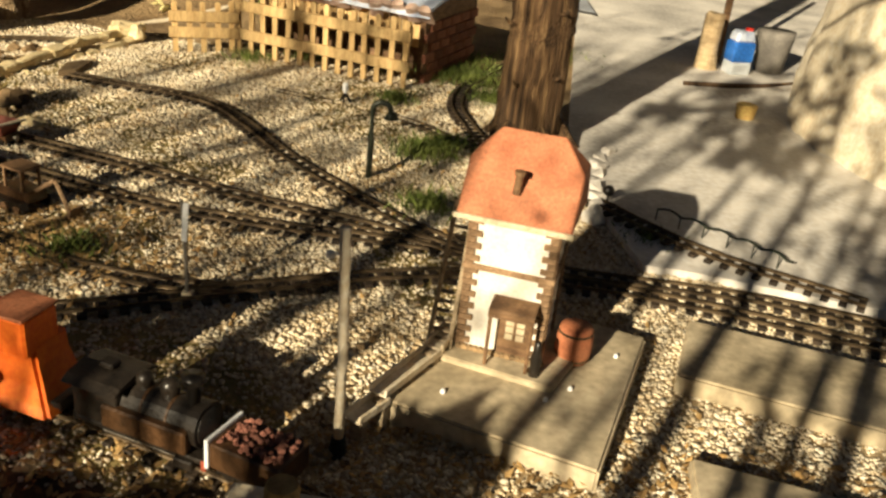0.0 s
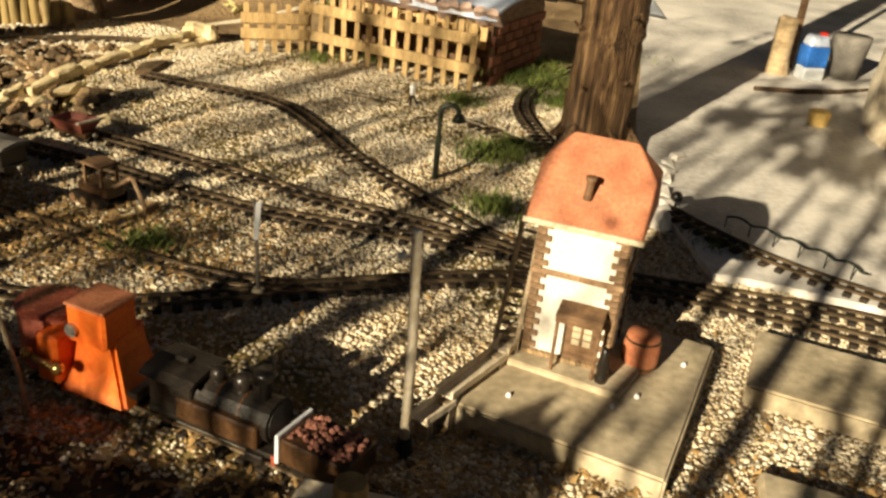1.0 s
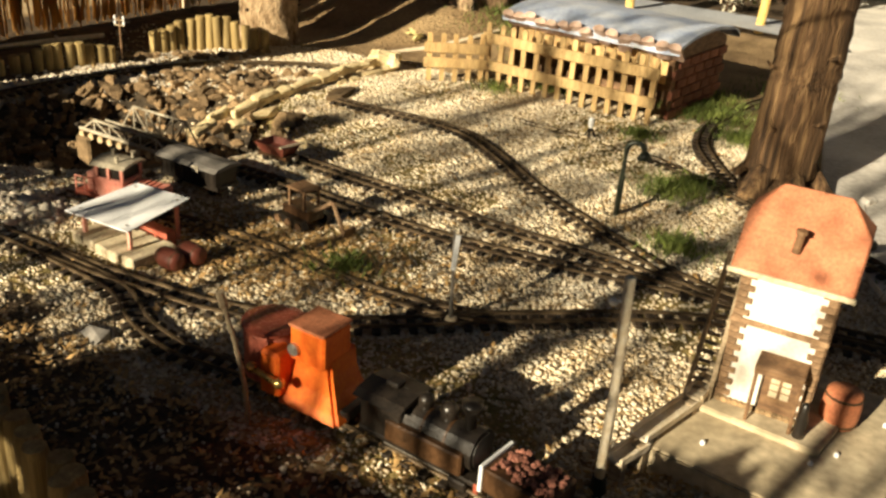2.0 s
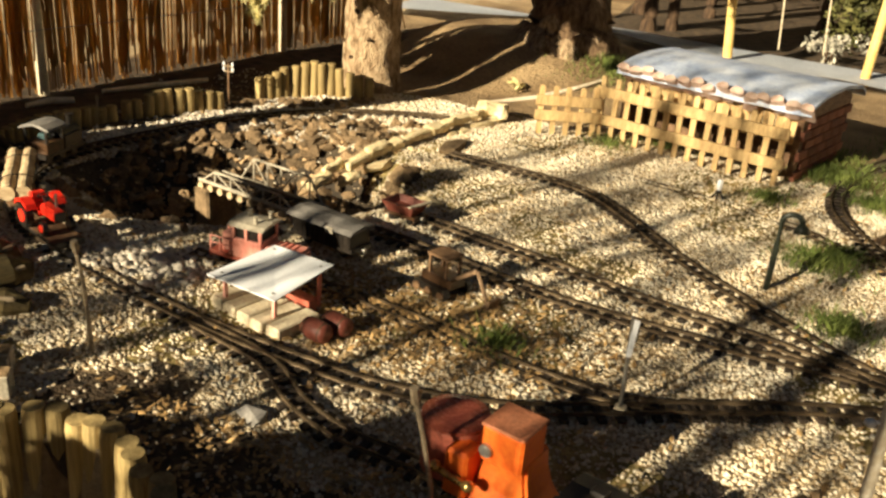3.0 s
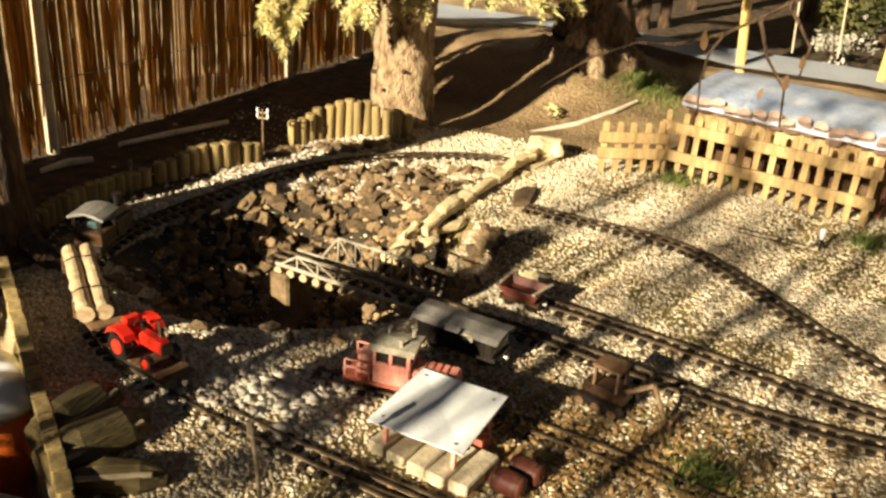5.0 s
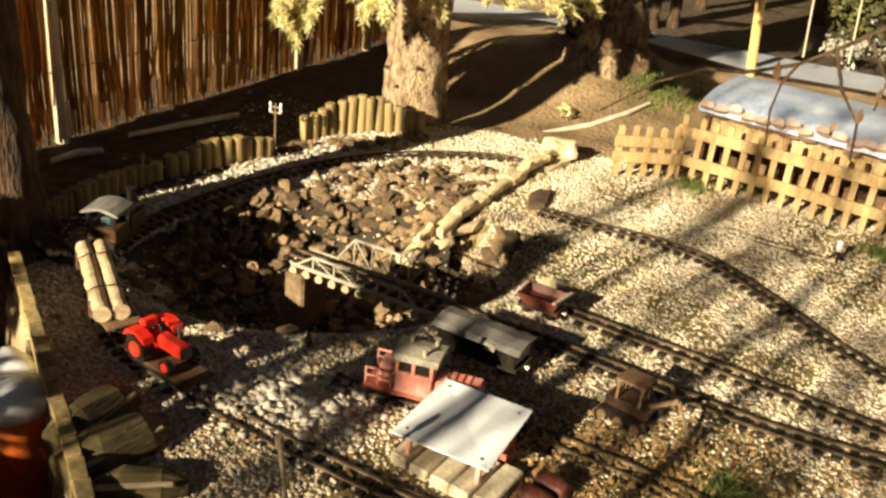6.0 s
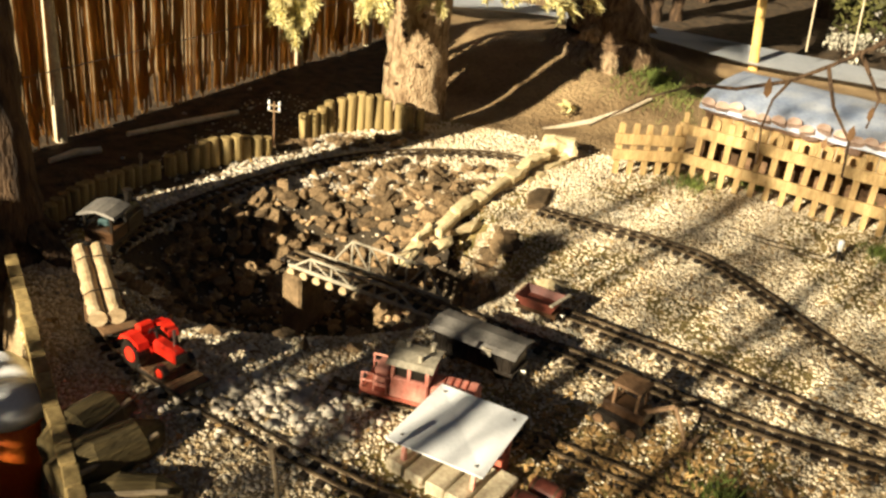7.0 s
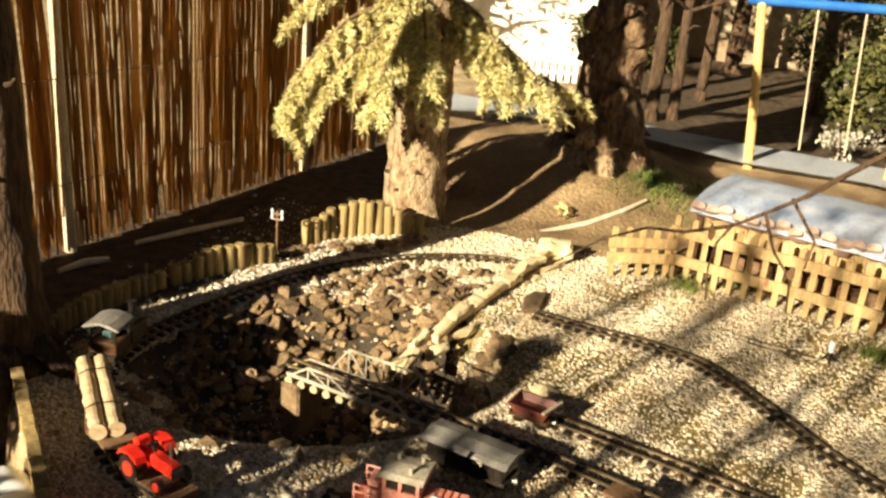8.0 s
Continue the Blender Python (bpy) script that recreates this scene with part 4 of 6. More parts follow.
def build_sign_post():
    p = thing("signal_post", "thin white model signal post with a short arm", "signal", (-0.49, 1.918, 0))
    bm = B()
    tube(bm, [(0, 0, -0.02), (-0.004, 0.0, 0.13), (-0.010, 0.0, 0.265)], [0.0055, 0.005, 0.004], 8)
    part("post", bm, M["steel"], p)
    bm = B()
    box(bm, 0.014, 0.005, 0.10, -0.004, -0.006, 0.16, ry=4, bev=0.001)
    part("arm", bm, M["white"], p)
    bm = B()
    box(bm, 0.03, 0.024, 0.022, 0, 0, 0, bev=0.003)
    part("footing", bm, M["cream"], p)


build_sign_post()


def stake(label, loc, pts, r):
    s = thing("stake", label, "stake", loc, 0, "thin garden stakes")
    bm = B()
    tube(bm, pts, [r * (1 - 0.3 * i / len(pts)) for i in range(len(pts))], 7)
    part("stick", bm, M["greywood"], s, smooth=True)
    bm = B()
    tube(bm, [Vector(pts[-2]).lerp(Vector(pts[-1]), 0.72), Vector(pts[-1]) + Vector((0.003, -0.004, 0.004))], [r * 1.5, r * 1.4], 7)
    part("knot", bm, M["greywood"], s)


stake("thin bent stick pushed into the gravel", (-0.77, 1.325, 0), [(0, 0, -0.03), (-0.012, 0.01, 0.1), (-0.035, 0.015, 0.2), (-0.062, 0.01, 0.31)], 0.0065)
stake("thin dark stick standing in sunlit gravel", (-1.775, 1.605, 0), [(0, 0, -0.03), (-0.005, 0, 0.1), (-0.012, 0, 0.2), (-0.022, -0.005, 0.30)], 0.006)
stake("thin dark stick at the edge of the track", (-3.02, 3.22, 0), [(0, 0, -0.03), (0.0, 0, 0.06), (0.002, 0, 0.13)], 0.005)


# ---- rolling stock ----
RAIL_TOP = 0.0215


def along(pts, x=None, near=None):
    """Place and heading on a track next to a point."""
    best = min(spline(pts, 0.005), key=lambda q: (q[0] - Vector((*near, 0))).length)
    return best[0], math.atan2(best[1].y, best[1].x)


def wheels(parent, xs, r=0.016, half=0.026, material="black"):
    bm = B()
    rod(bm, (0, -0.004, 0), (0, 0.004, 0), r, seg=16)
    rod(bm, (0, 0.003, 0), (0, 0.0055, 0), r * 1.12, seg=16)
    rod(bm, (0, -0.006, 0), (0, -0.003, 0), r * 0.3, seg=8)
    first = None
    for x in xs:
        for s in (1, -1):
            m = pose(x, -s * half, r, 0, 0, 0 if s > 0 else 180)
            first = again(first, m) if first else part("wheel", bm, M[material], parent, m=m)


def stock(name, label, category, pts, near, flip=False, group="rolling stock"):
    p, a = along(pts, near=near)
    return thing(name, label, category, (p.x, p.y, RAIL_TOP), a + (math.pi if flip else 0), group)


def frame_and_buffers(t, L, W=0.09, z=0.028, material="black"):
    bm = B()
    box(bm, L, W, 0.012, 0, 0, z, bev=0.002)
    for x in (-1, 1):
        box(bm, 0.006, W, 0.02, x * L / 2, 0, z - 0.004, bev=0.001)
    part("underframe", bm, M[material], t)
    for x in (-1, 1):
        bm = B()
        rod(bm, (x * L / 2, 0, z + 0.005), (x * (L / 2 + 0.018), 0, z + 0.005), 0.004)
        rod(bm, (x * (L / 2 + 0.016), 0, z + 0.005), (x * (L / 2 + 0.02), 0, z + 0.005), 0.009, seg=10)
        part("buffer", bm, M["steel"], t)


def build_tractor_car():
    t = stock("flat_wagon", "black flat railway wagon carrying a red tractor", "wagon", LOOP, (-2.31, 2.05))
    frame_and_buffers(t, 0.27, 0.095)
    bm = B()
    for i in range(13):
        box(bm, 0.019, 0.094, 0.004, -0.125 + i * 0.0208, 0, 0.041, bev=0.0008)
    part("deck_planks", bm, M["brown"], t)
    wheels(t, (-0.095, -0.06, 0.06, 0.095), 0.014)
    k = thing("toy_tractor", "bright red toy tractor standing on a flat wagon", "tractor", t.matrix_world @ Vector((0.0, 0, 0.045)), t.matrix_world.to_euler().z + math.pi)
    k.scale = (1.14, 1.14, 1.14)
    bm = B()
    box(bm, 0.085, 0.034, 0.034, 0.03, 0, 0.034, bev=0.007)
    part("bonnet", bm, M["red"], k)
    bm = B()
    box(bm, 0.006, 0.03, 0.028, 0.073, 0, 0.036, bev=0.002)
    part("grille", bm, M["black"], k)
    bm = B()
    box(bm, 0.055, 0.045, 0.03, -0.035, 0, 0.028, bev=0.005)
    box(bm, 0.02, 0.04, 0.03, -0.055, 0, 0.056, rx=0, ry=-12, bev=0.004)
    part("seat", bm, M["red"], k)
    for s in (1, -1):
        bm = B()
        rod(bm, (-0.04, s * 0.034, 0.032), (-0.04, s * 0.054, 0.032), 0.033, seg=20)
        w = part("rear_wheel", bm, M["black"], k, "black tyre with a red hub")
        bm = B()
        rod(bm, (-0.04, s * 0.05, 0.032), (-0.04, s * 0.0565, 0.032), 0.021, 0.017, seg=16)
        part("hub", bm, M["red"], w)
        bm = B()
        rod(bm, (0.05, s * 0.03, 0.019), (0.05, s * 0.043, 0.019), 0.0195, seg=18)
        w = part("front_wheel", bm, M["black"], k)
        bm = B()
        rod(bm, (0.05, s * 0.04, 0.019), (0.05, s * 0.0455, 0.019), 0.0135, 0.010, seg=14)
        part("hub", bm, M["red"], w)
        bm = B()
        prism(bm, [(-0.085, 0.05), (-0.07, 0.072), (-0.04, 0.08), (-0.01, 0.07), (-0.004, 0.055), (-0.012, 0.06), (-0.04, 0.072), (-0.066, 0.064)], 0.028, pose(0, s * 0.04, 0))
        part("mudguard", bm, M["red"], k)
    bm = B()
    rod(bm, (0.04, 0.008, 0.066), (0.04, 0.008, 0.105), 0.0035)
    part("exhaust_pipe", bm, M["steel"], k)
    bm = B()
    rod(bm, (-0.008, 0, 0.06), (-0.02, 0, 0.085), 0.003)
    for a in range(10):
        b, c = a * 0.628, (a + 1) * 0.628
        rod(bm, (-0.02 + 0.004 * math.cos(b), 0.016 * math.sin(b), 0.085 + 0.016 * math.cos(b) * 0.4), (-0.02 + 0.004 * math.cos(c), 0.016 * math.sin(c), 0.085 + 0.016 * math.cos(c) * 0.4), 0.002, seg=5)
    part("steering_wheel", bm, M["black"], k)


build_tractor_car()


def build_log_car():
    t = stock("log_wagon", "black wagon loaded with two pale debarked logs", "wagon", LOOP, (-2.655, 2.335))
    frame_and_buffers(t, 0.40, 0.085)
    wheels(t, (-0.17, -0.13, 0.13, 0.17), 0.014)
    for x in (-0.15, 0.15):
        bm = B()
        box(bm, 0.02, 0.10, 0.016, x, 0, 0.040, bev=0.002)
        for s in (1, -1):
            box(bm, 0.01, 0.008, 0.05, x, s * 0.05, 0.040, bev=0.001)
        part("bolster", bm, M["brown"], t)
    rnd = random.Random(2)
    for s in (1, -1):
        bm = B()
        pts = [(-0.215 + 0.0225 * i, s * 0.0245 + rnd.uniform(-0.002, 0.002), 0.080 + rnd.uniform(-0.001, 0.001)) for i in range(20)]
        tube(bm, pts, [0.0235 * (1.05 if i % 4 == 0 else 0.97) for i in range(20)], 14)
        part("log", bm, M["rawlog"], t, "pale ringed log", smooth=False)
    for x in (-0.10, 0.11):
        bm = B()
        tube(bm, [(x, -0.052, 0.06), (x, -0.05, 0.095), (x, -0.025, 0.107), (x, 0.025, 0.107), (x, 0.05, 0.095), (x, 0.052, 0.06)], [0.0018] * 6, 6)
        part("chain", bm, M["black"], t)
    p, a = along(LOOP, near=(-2.49, 2.18))
    bm = B()
    box(bm, 0.05, 0.10, 0.006, bev=0.001)
    part("end_board", bm, M["brown"], t, m=t.matrix_world.inverted() @ Matrix.Translation((p.x, p.y, RAIL_TOP + 0.05)) @ Matrix.Rotation(a, 4, "Z"))


build_log_car()


def build_cab_engine():
    t = stock("tank_engine", "dark tank engine with a grey curved cab roof", "locomotive", LOOP, (-2.815, 2.73))
    frame_and_buffers(t, 0.24, 0.10)
    wheels(t, (-0.075, 0.0, 0.075), 0.02)
    # dark brown carries the shade under the cab roof
    bm = B()
    box(bm, 0.10, 0.10, 0.045, -0.06, 0, 0.040, bev=0.003)
    part("cab_lower", bm, M["soot_shade_brown"], t, "brown cab side darkened for shade")
    for x in (-0.105, -0.015):
        for y in (-0.045, 0.045):
            bm = B()
            box(bm, 0.008, 0.008, 0.055, x, y, 0.083)
            part("cab_pillar", bm, M["black"], t)
    bm = B()
    prof = [(-0.066, 0.0), (-0.06, 0.008), (-0.03, 0.02), (0, 0.024), (0.03, 0.02), (0.06, 0.008), (0.066, 0.0), (0.058, 0.0), (0, 0.016), (-0.058, 0.0)]
    prism(bm, prof, 0.115, pose(-0.06, 0, 0.135, 0, 0, 90))
    part("cab_roof", bm, M["grey"], t, "grey curved roof")
    bm = B()
    box(bm, 0.035, 0.04, 0.025, -0.06, 0, 0.084, bev=0.006)
    part("cab_fittings", bm, M["teal"], t)
    bm = B()
    rod(bm, (-0.01, 0, 0.075), (0.115, 0, 0.075), 0.034, seg=18)
    boiler = part("boiler", bm, M["black"], t, smooth=False)
    bm = B()
    tube(bm, [(0.095, 0, 0.10), (0.095, 0, 0.14), (0.095, 0, 0.15)], [0.012, 0.014, 0.018], 12)
    part("chimney", bm, M["black"], boiler)
    bm = B()
    ball(bm, 0.017, 0.04, 0, 0.108, 1, 1, 0.9)
    part("steam_dome", bm, M["black"], boiler, smooth=True)
    for s in (1, -1):
        bm = B()
        box(bm, 0.11, 0.022, 0.05, 0.045, s * 0.042, 0.042, bev=0.003)
        part("side_tank", bm, M["black"], t)


build_cab_engine()


def build_steam_engine():
    t = stock("steam_engine", "sooty black steam engine with a polished boiler", "locomotive", SPUR, (-0.385, 1.350))
    t.scale = (0.92, 0.92, 0.92)
    frame_and_buffers(t, 0.31, 0.105)
    wheels(t, (-0.09, -0.03, 0.03, 0.09), 0.022)
    bm = B()
    box(bm, 0.11, 0.105, 0.085, -0.10, 0, 0.040, bev=0.003)
    cab = part("cab", bm, M["black"], t)
    bm = B()
    prof = [(-0.07, 0.0), (-0.05, 0.012), (0, 0.02), (0.05, 0.012), (0.07, 0.0), (0.05, 0.004), (-0.05, 0.004)]
    prism(bm, prof, 0.13, pose(-0.10, 0, 0.126, 0, 0, 90))
    roof = part("cab_roof", bm, M["black"], cab, "black arched cab roof")
    bm = B()
    box(bm, 0.035, 0.03, 0.012, -0.10, 0, 0.145, bev=0.003)
    part("roof_hatch", bm, M["black"], roof)
    bm = B()
    rod(bm, (-0.045, 0, 0.085), (0.125, 0, 0.085), 0.045, seg=24)
    boiler = part("boiler", bm, M["black"], t, smooth=False)
    bm = B()
    rod(bm, (0.112, 0, 0.085), (0.134, 0, 0.085), 0.048, seg=24)
    rod(bm, (0.134, 0, 0.085), (0.138, 0, 0.085), 0.04, seg=24)
    part("smokebox", bm, M["black"], boiler, "black smokebox with a rusty face")
    for x in (0.0, 0.06):
        bm = B()
        tube(bm, [(x, 0, 0.085), (x + 0.006, 0, 0.085)], [0.0462, 0.0462], 24)
        part("boiler_band", bm, M["soot_shade_brown"], boiler)
    for x, r, hh in ((-0.015, 0.018, 0.03), (0.045, 0.02, 0.035)):
        bm = B()
        tube(bm, [(x, 0, 0.12), (x, 0, 0.13 + hh * 0.5), (x, 0, 0.13 + hh * 0.8), (x, 0, 0.13 + hh)], [r, r, r * 0.85, r * 0.3], 14)
        part("dome", bm, M["black"], boiler, smooth=True)
    bm = B()
    tube(bm, [(0.10, 0, 0.12), (0.10, 0, 0.165), (0.10, 0, 0.175), (0.10, 0, 0.19)], [0.014, 0.013, 0.022, 0.024], 16)
    part("chimney", bm, M["black"], boiler, smooth=True)
    for s in (1, -1):
        bm = B()
        box(bm, 0.20, 0.026, 0.052, 0.02, s * 0.048, 0.042, bev=0.004)
        part("side_tank", bm, M["soot_shade_brown"], t, "sooty brown water tank")
        bm = B()
        box(bm, 0.045, 0.018, 0.022, 0.115, s * 0.055, 0.012, bev=0.003)
        part("cylinder", bm, M["black"], t)
        bm = B()
        rod(bm, (-0.09, s * 0.042, 0.02), (0.11, s * 0.042, 0.022), 0.0035, seg=6)
        part("side_rod", bm, M["steel"], t)
    bm = B()
    box(bm, 0.012, 0.112, 0.024, 0.158, 0, 0.018, bev=0.002)
    part("buffer_beam", bm, M["maroon"], t, "dull red buffer beam")


build_steam_engine()


def build_plow():
    t = stock("ballast_wagon", "small maroon wagon heaped with red gravel", "wagon", SPUR, (-0.165, 1.265))
    wheels(t, (-0.045, 0.045), 0.014)
    frame_and_buffers(t, 0.12, 0.085, 0.022)
    # maroon body drawn dark brown: the shadow on it is in the colour
    bm = B()
    box(bm, 0.145, 0.10, 0.052, 0, 0, 0.034, bev=0.003)
    part("wagon_body", bm, M["soot_shade_brown"], t)
    bm = B()
    box(bm, 0.008, 0.105, 0.062, -0.077, 0, 0.030, bev=0.002)
    part("end_panel", bm, M["white"], t, "white end panel")
    rnd = random.Random(6)
    bm = B()
    for i in range(120):
        ball(bm, rnd.uniform(0.004, 0.008), rnd.uniform(-0.062, 0.066), rnd.uniform(-0.042, 0.042), 0.086 + rnd.uniform(0, 0.009), 1, 1, 0.8, 1)
    ob = part("gravel_load", bm, M["redgravel"], t)
    ob["kind"] = "stuff"


build_plow()


def build_orange_car():
    t = stock("orange_wagon", "bright orange hopper wagon with a maroon drum", "wagon", SPUR, (-0.685, 1.450))
    t.scale = (1.08, 1.08, 1.08)
    frame_and_buffers(t, 0.26, 0.09)
    wheels(t, (-0.08, 0.08), 0.016)
    # flared hopper skirt
    bm = B()
    prev = None
    for x0, x1, w, z in ((-0.03, 0.125, 0.070, 0.018), (-0.022, 0.112, 0.060, 0.035), (-0.012, 0.098, 0.050, 0.065), (-0.006, 0.088, 0.045, 0.10), (-0.003, 0.084, 0.044, 0.135)):
        ring = [bm.verts.new(p) for p in ((x0, -w, z), (x1, -w, z), (x1, w, z), (x0, w, z))]
        if prev:
            for k in range(4):
                bm.faces.new((prev[k], prev[(k + 1) % 4], ring[(k + 1) % 4], ring[k]))
        else:
            bm.faces.new(ring[::-1])
        prev = ring
    bm.faces.new(prev)
    bmesh.ops.bevel(bm, geom=[e for e in bm.edges if abs(e.verts[0].co.z - e.verts[1].co.z) > 0.005], offset=0.007, segments=2, affect="EDGES")
    part("hopper", bm, M["orange"], t, "flared orange hopper", smooth=False)
    bm = B()
    box(bm, 0.05, 0.055, 0.10, -0.04, -0.052, 0.03, bev=0.006)
    part("side_box", bm, M["orange"], t)
    bm = B()
    box(bm, 0.085, 0.085, 0.075, 0.04, -0.018, 0.122, bev=0.005)
    cab = part("cab", bm, M["orange"], t)
    bm = B()
    box(bm, 0.088, 0.09, 0.006, 0.04, -0.018, 0.196, bev=0.002)
    part("cab_roof", bm, M["tile"], cab, "faded orange-red cab roof")
    bm = B()
    rod(bm, (0.012, -0.060, 0.150), (0.012, -0.068, 0.150), 0.013, seg=16)
    rod(bm, (0.012, -0.067, 0.150), (0.012, -0.070, 0.150), 0.009, seg=16)
    part("headlamp", bm, M["steel"], cab, "round steel headlamp", m=pose(0, 0, 0))
    bm = B()
    tube(bm, [(-0.095, 0.0, 0.034), (-0.095, 0, 0.135), (-0.095, 0, 0.141)], [0.062, 0.062, 0.058], 28)
    drum = part("drum", bm, M["rustred"], t, "dull red upright drum", smooth=False)
    bm = B()
    tube(bm, [(-0.095, 0, 0.141), (-0.095, 0, 0.147), (-0.095, 0, 0.150)], [0.066, 0.066, 0.05], 28)
    part("drum_lid", bm, M["maroon"], drum, "flat maroon lid")
    bm = B()
    rod(bm, (-0.075, -0.088, 0.085), (0.0, -0.092, 0.08), 0.007)
    ball(bm, 0.012, -0.075, -0.088, 0.087)
    ball(bm, 0.012, 0.0, -0.092, 0.082)
    rod(bm, (-0.03, -0.088, 0.08), (-0.03, -0.05, 0.08), 0.006)
    part("valve", bm, M["brass"], t, "brass valve", smooth=True)


build_orange_car()


def build_railcar():
    t = stock("red_diesel", "sun-bleached red model diesel engine with a pale cab roof", "locomotive", SIDING_C, (-1.635, 2.205))
    frame_and_buffers(t, 0.30, 0.10, 0.026, "rustred")
    wheels(t, (-0.09, 0.0, 0.09), 0.018)
    bm = B()
    box(bm, 0.10, 0.10, 0.062, -0.02, 0, 0.038, bev=0.003)
    part("cab", bm, M["pinkred"], t, "faded red cab")
    for x in (-0.066, -0.022, 0.026):
        for y in (-0.046, 0.046):
            bm = B()
            box(bm, 0.009, 0.008, 0.042, x, y, 0.099)
            part("window_pillar", bm, M["pinkred"], t)
    bm = B()
    box(bm, 0.085, 0.082, 0.035, -0.02, 0, 0.100)
    part("cab_window", bm, M["black"], t, "dark cab windows")
    bm = B()
    prof = [(-0.06, 0), (-0.045, 0.01), (0, 0.016), (0.045, 0.01), (0.06, 0), (0, 0.006)]
    prism(bm, prof, 0.125, pose(-0.02, 0, 0.140, 0, 0, 90))
    roof = part("cab_roof", bm, M["bridge"], t, "pale weathered roof")
    for x, y in ((-0.05, 0.02), (0.0, -0.03), (0.015, 0.03)):
        bm = B()
        tube(bm, [(x, y, 0.15), (x, y, 0.17), (x, y, 0.174)], [0.006, 0.006, 0.009], 8)
        part("roof_fitting", bm, M["bridge"], roof)
    bm = B()
    box(bm, 0.125, 0.075, 0.05, 0.092, 0, 0.038, bev=0.008)
    hood = part("bonnet", bm, M["pinkred"], t, "pale red bonnet")
    bm = B()
    for i in range(4):
        box(bm, 0.004, 0.05, 0.003, 0.06 + i * 0.02, 0, 0.0885)
    part("bonnet_louvre", bm, M["rustred"], hood)
    bm = B()
    box(bm, 0.075, 0.095, 0.004, -0.11, 0, 0.038)
    part("platform", bm, M["rustred"], t)
    for x in (-0.148, -0.115, -0.08):
        for y in (-0.047, 0.047):
            bm = B()
            rod(bm, (x, y, 0.04), (x, y, 0.09), 0.0025, seg=6)
            part("railing_post", bm, M["pinkred"], t)
    for y in (-0.047, 0.047):
        bm = B()
        rod(bm, (-0.15, y, 0.09), (-0.07, y, 0.09), 0.0025, seg=6)
        rod(bm, (-0.15, y, 0.068), (-0.07, y, 0.068), 0.002, seg=6)
        part("railing", bm, M["pinkred"], t)
    bm = B()
    box(bm, 0.04, 0.06, 0.06, -0.10, 0, 0.042, bev=0.004)
    part("generator_box", bm, M["pinkred"], t)


build_railcar()


def build_black_wagon():
    t = stock("covered_wagon", "black covered wagon with a dusty grey roof", "wagon", SIDING_B, (-1.53, 2.69))
    t.location = (-1.53, 2.475, RAIL_TOP - 0.015)
    t.rotation_euler.z = radians(-17)
    frame_and_buffers(t, 0.26, 0.10)
    wheels(t, (-0.08, 0.08), 0.016)
    bm = B()
    box(bm, 0.25, 0.10, 0.06, 0, 0, 0.038, bev=0.002)
    part("wagon_body", bm, M["black"], t)
    bm = B()
    for i in range(11):
        box(bm, 0.018, 0.104, 0.056, -0.11 + i * 0.022, 0, 0.040, bev=0.001)
    part("side_planks", bm, M["black"], t)
    bm = B()
    prof = [(-0.068, 0), (-0.05, 0.010), (0, 0.018), (0.05, 0.010), (0.068, 0), (0, 0.004)]
    prism(bm, prof, 0.28, pose(0, 0, 0.098, 0, 0, 90))
    part("roof", bm, M["grey"], t, "dusty grey roof")
    bm = B()
    box(bm, 0.03, 0.004, 0.02, 0.05, -0.066, 0.085, rx=-8)
    part("torn_roof_felt", bm, M["bridge"], t, "pale torn scrap")


build_black_wagon()


def build_tipper():
    t = stock("tipper_wagon", "small rust-red tipper wagon at the end of a siding", "wagon", SIDING_A, (-1.405, 2.875))
    t.location = (-1.40, 2.815, RAIL_TOP - 0.01)
    frame_and_buffers(t, 0.13, 0.07, 0.02, "soot_shade_brown")
    wheels(t, (-0.04, 0.04), 0.012)
    bm = B()
    a = [bm.verts.new((x, y, 0.03)) for x, y in ((-0.05, -0.03), (0.05, -0.03), (0.05, 0.03), (-0.05, 0.03))]
    b = [bm.verts.new((x, y, 0.072)) for x, y in ((-0.07, -0.052), (0.07, -0.052), (0.07, 0.052), (-0.07, 0.052))]
    c = [bm.verts.new((x, y, 0.072)) for x, y in ((-0.064, -0.046), (0.064, -0.046), (0.064, 0.046), (-0.064, 0.046))]
    e = [bm.verts.new((x, y, 0.05)) for x, y in ((-0.05, -0.034), (0.05, -0.034), (0.05, 0.034), (-0.05, 0.034))]
    bm.faces.new(a[::-1])
    bm.faces.new(e)
    for i in range(4):
        j = (i + 1) % 4
        bm.faces.new((a[i], a[j], b[j], b[i]))
        bm.faces.new((b[i], b[j], c[j], c[i]))
        bm.faces.new((c[i], c[j], e[j], e[i]))
    part("skip", bm, M["oxblood"], t)
    bm = B()
    box(bm, 0.012, 0.11, 0.008, 0.066, 0, 0.070, rz=-10, bev=0.001)
    part("end_bar", bm, M["bridge"], t, "pale bar")


build_tipper()


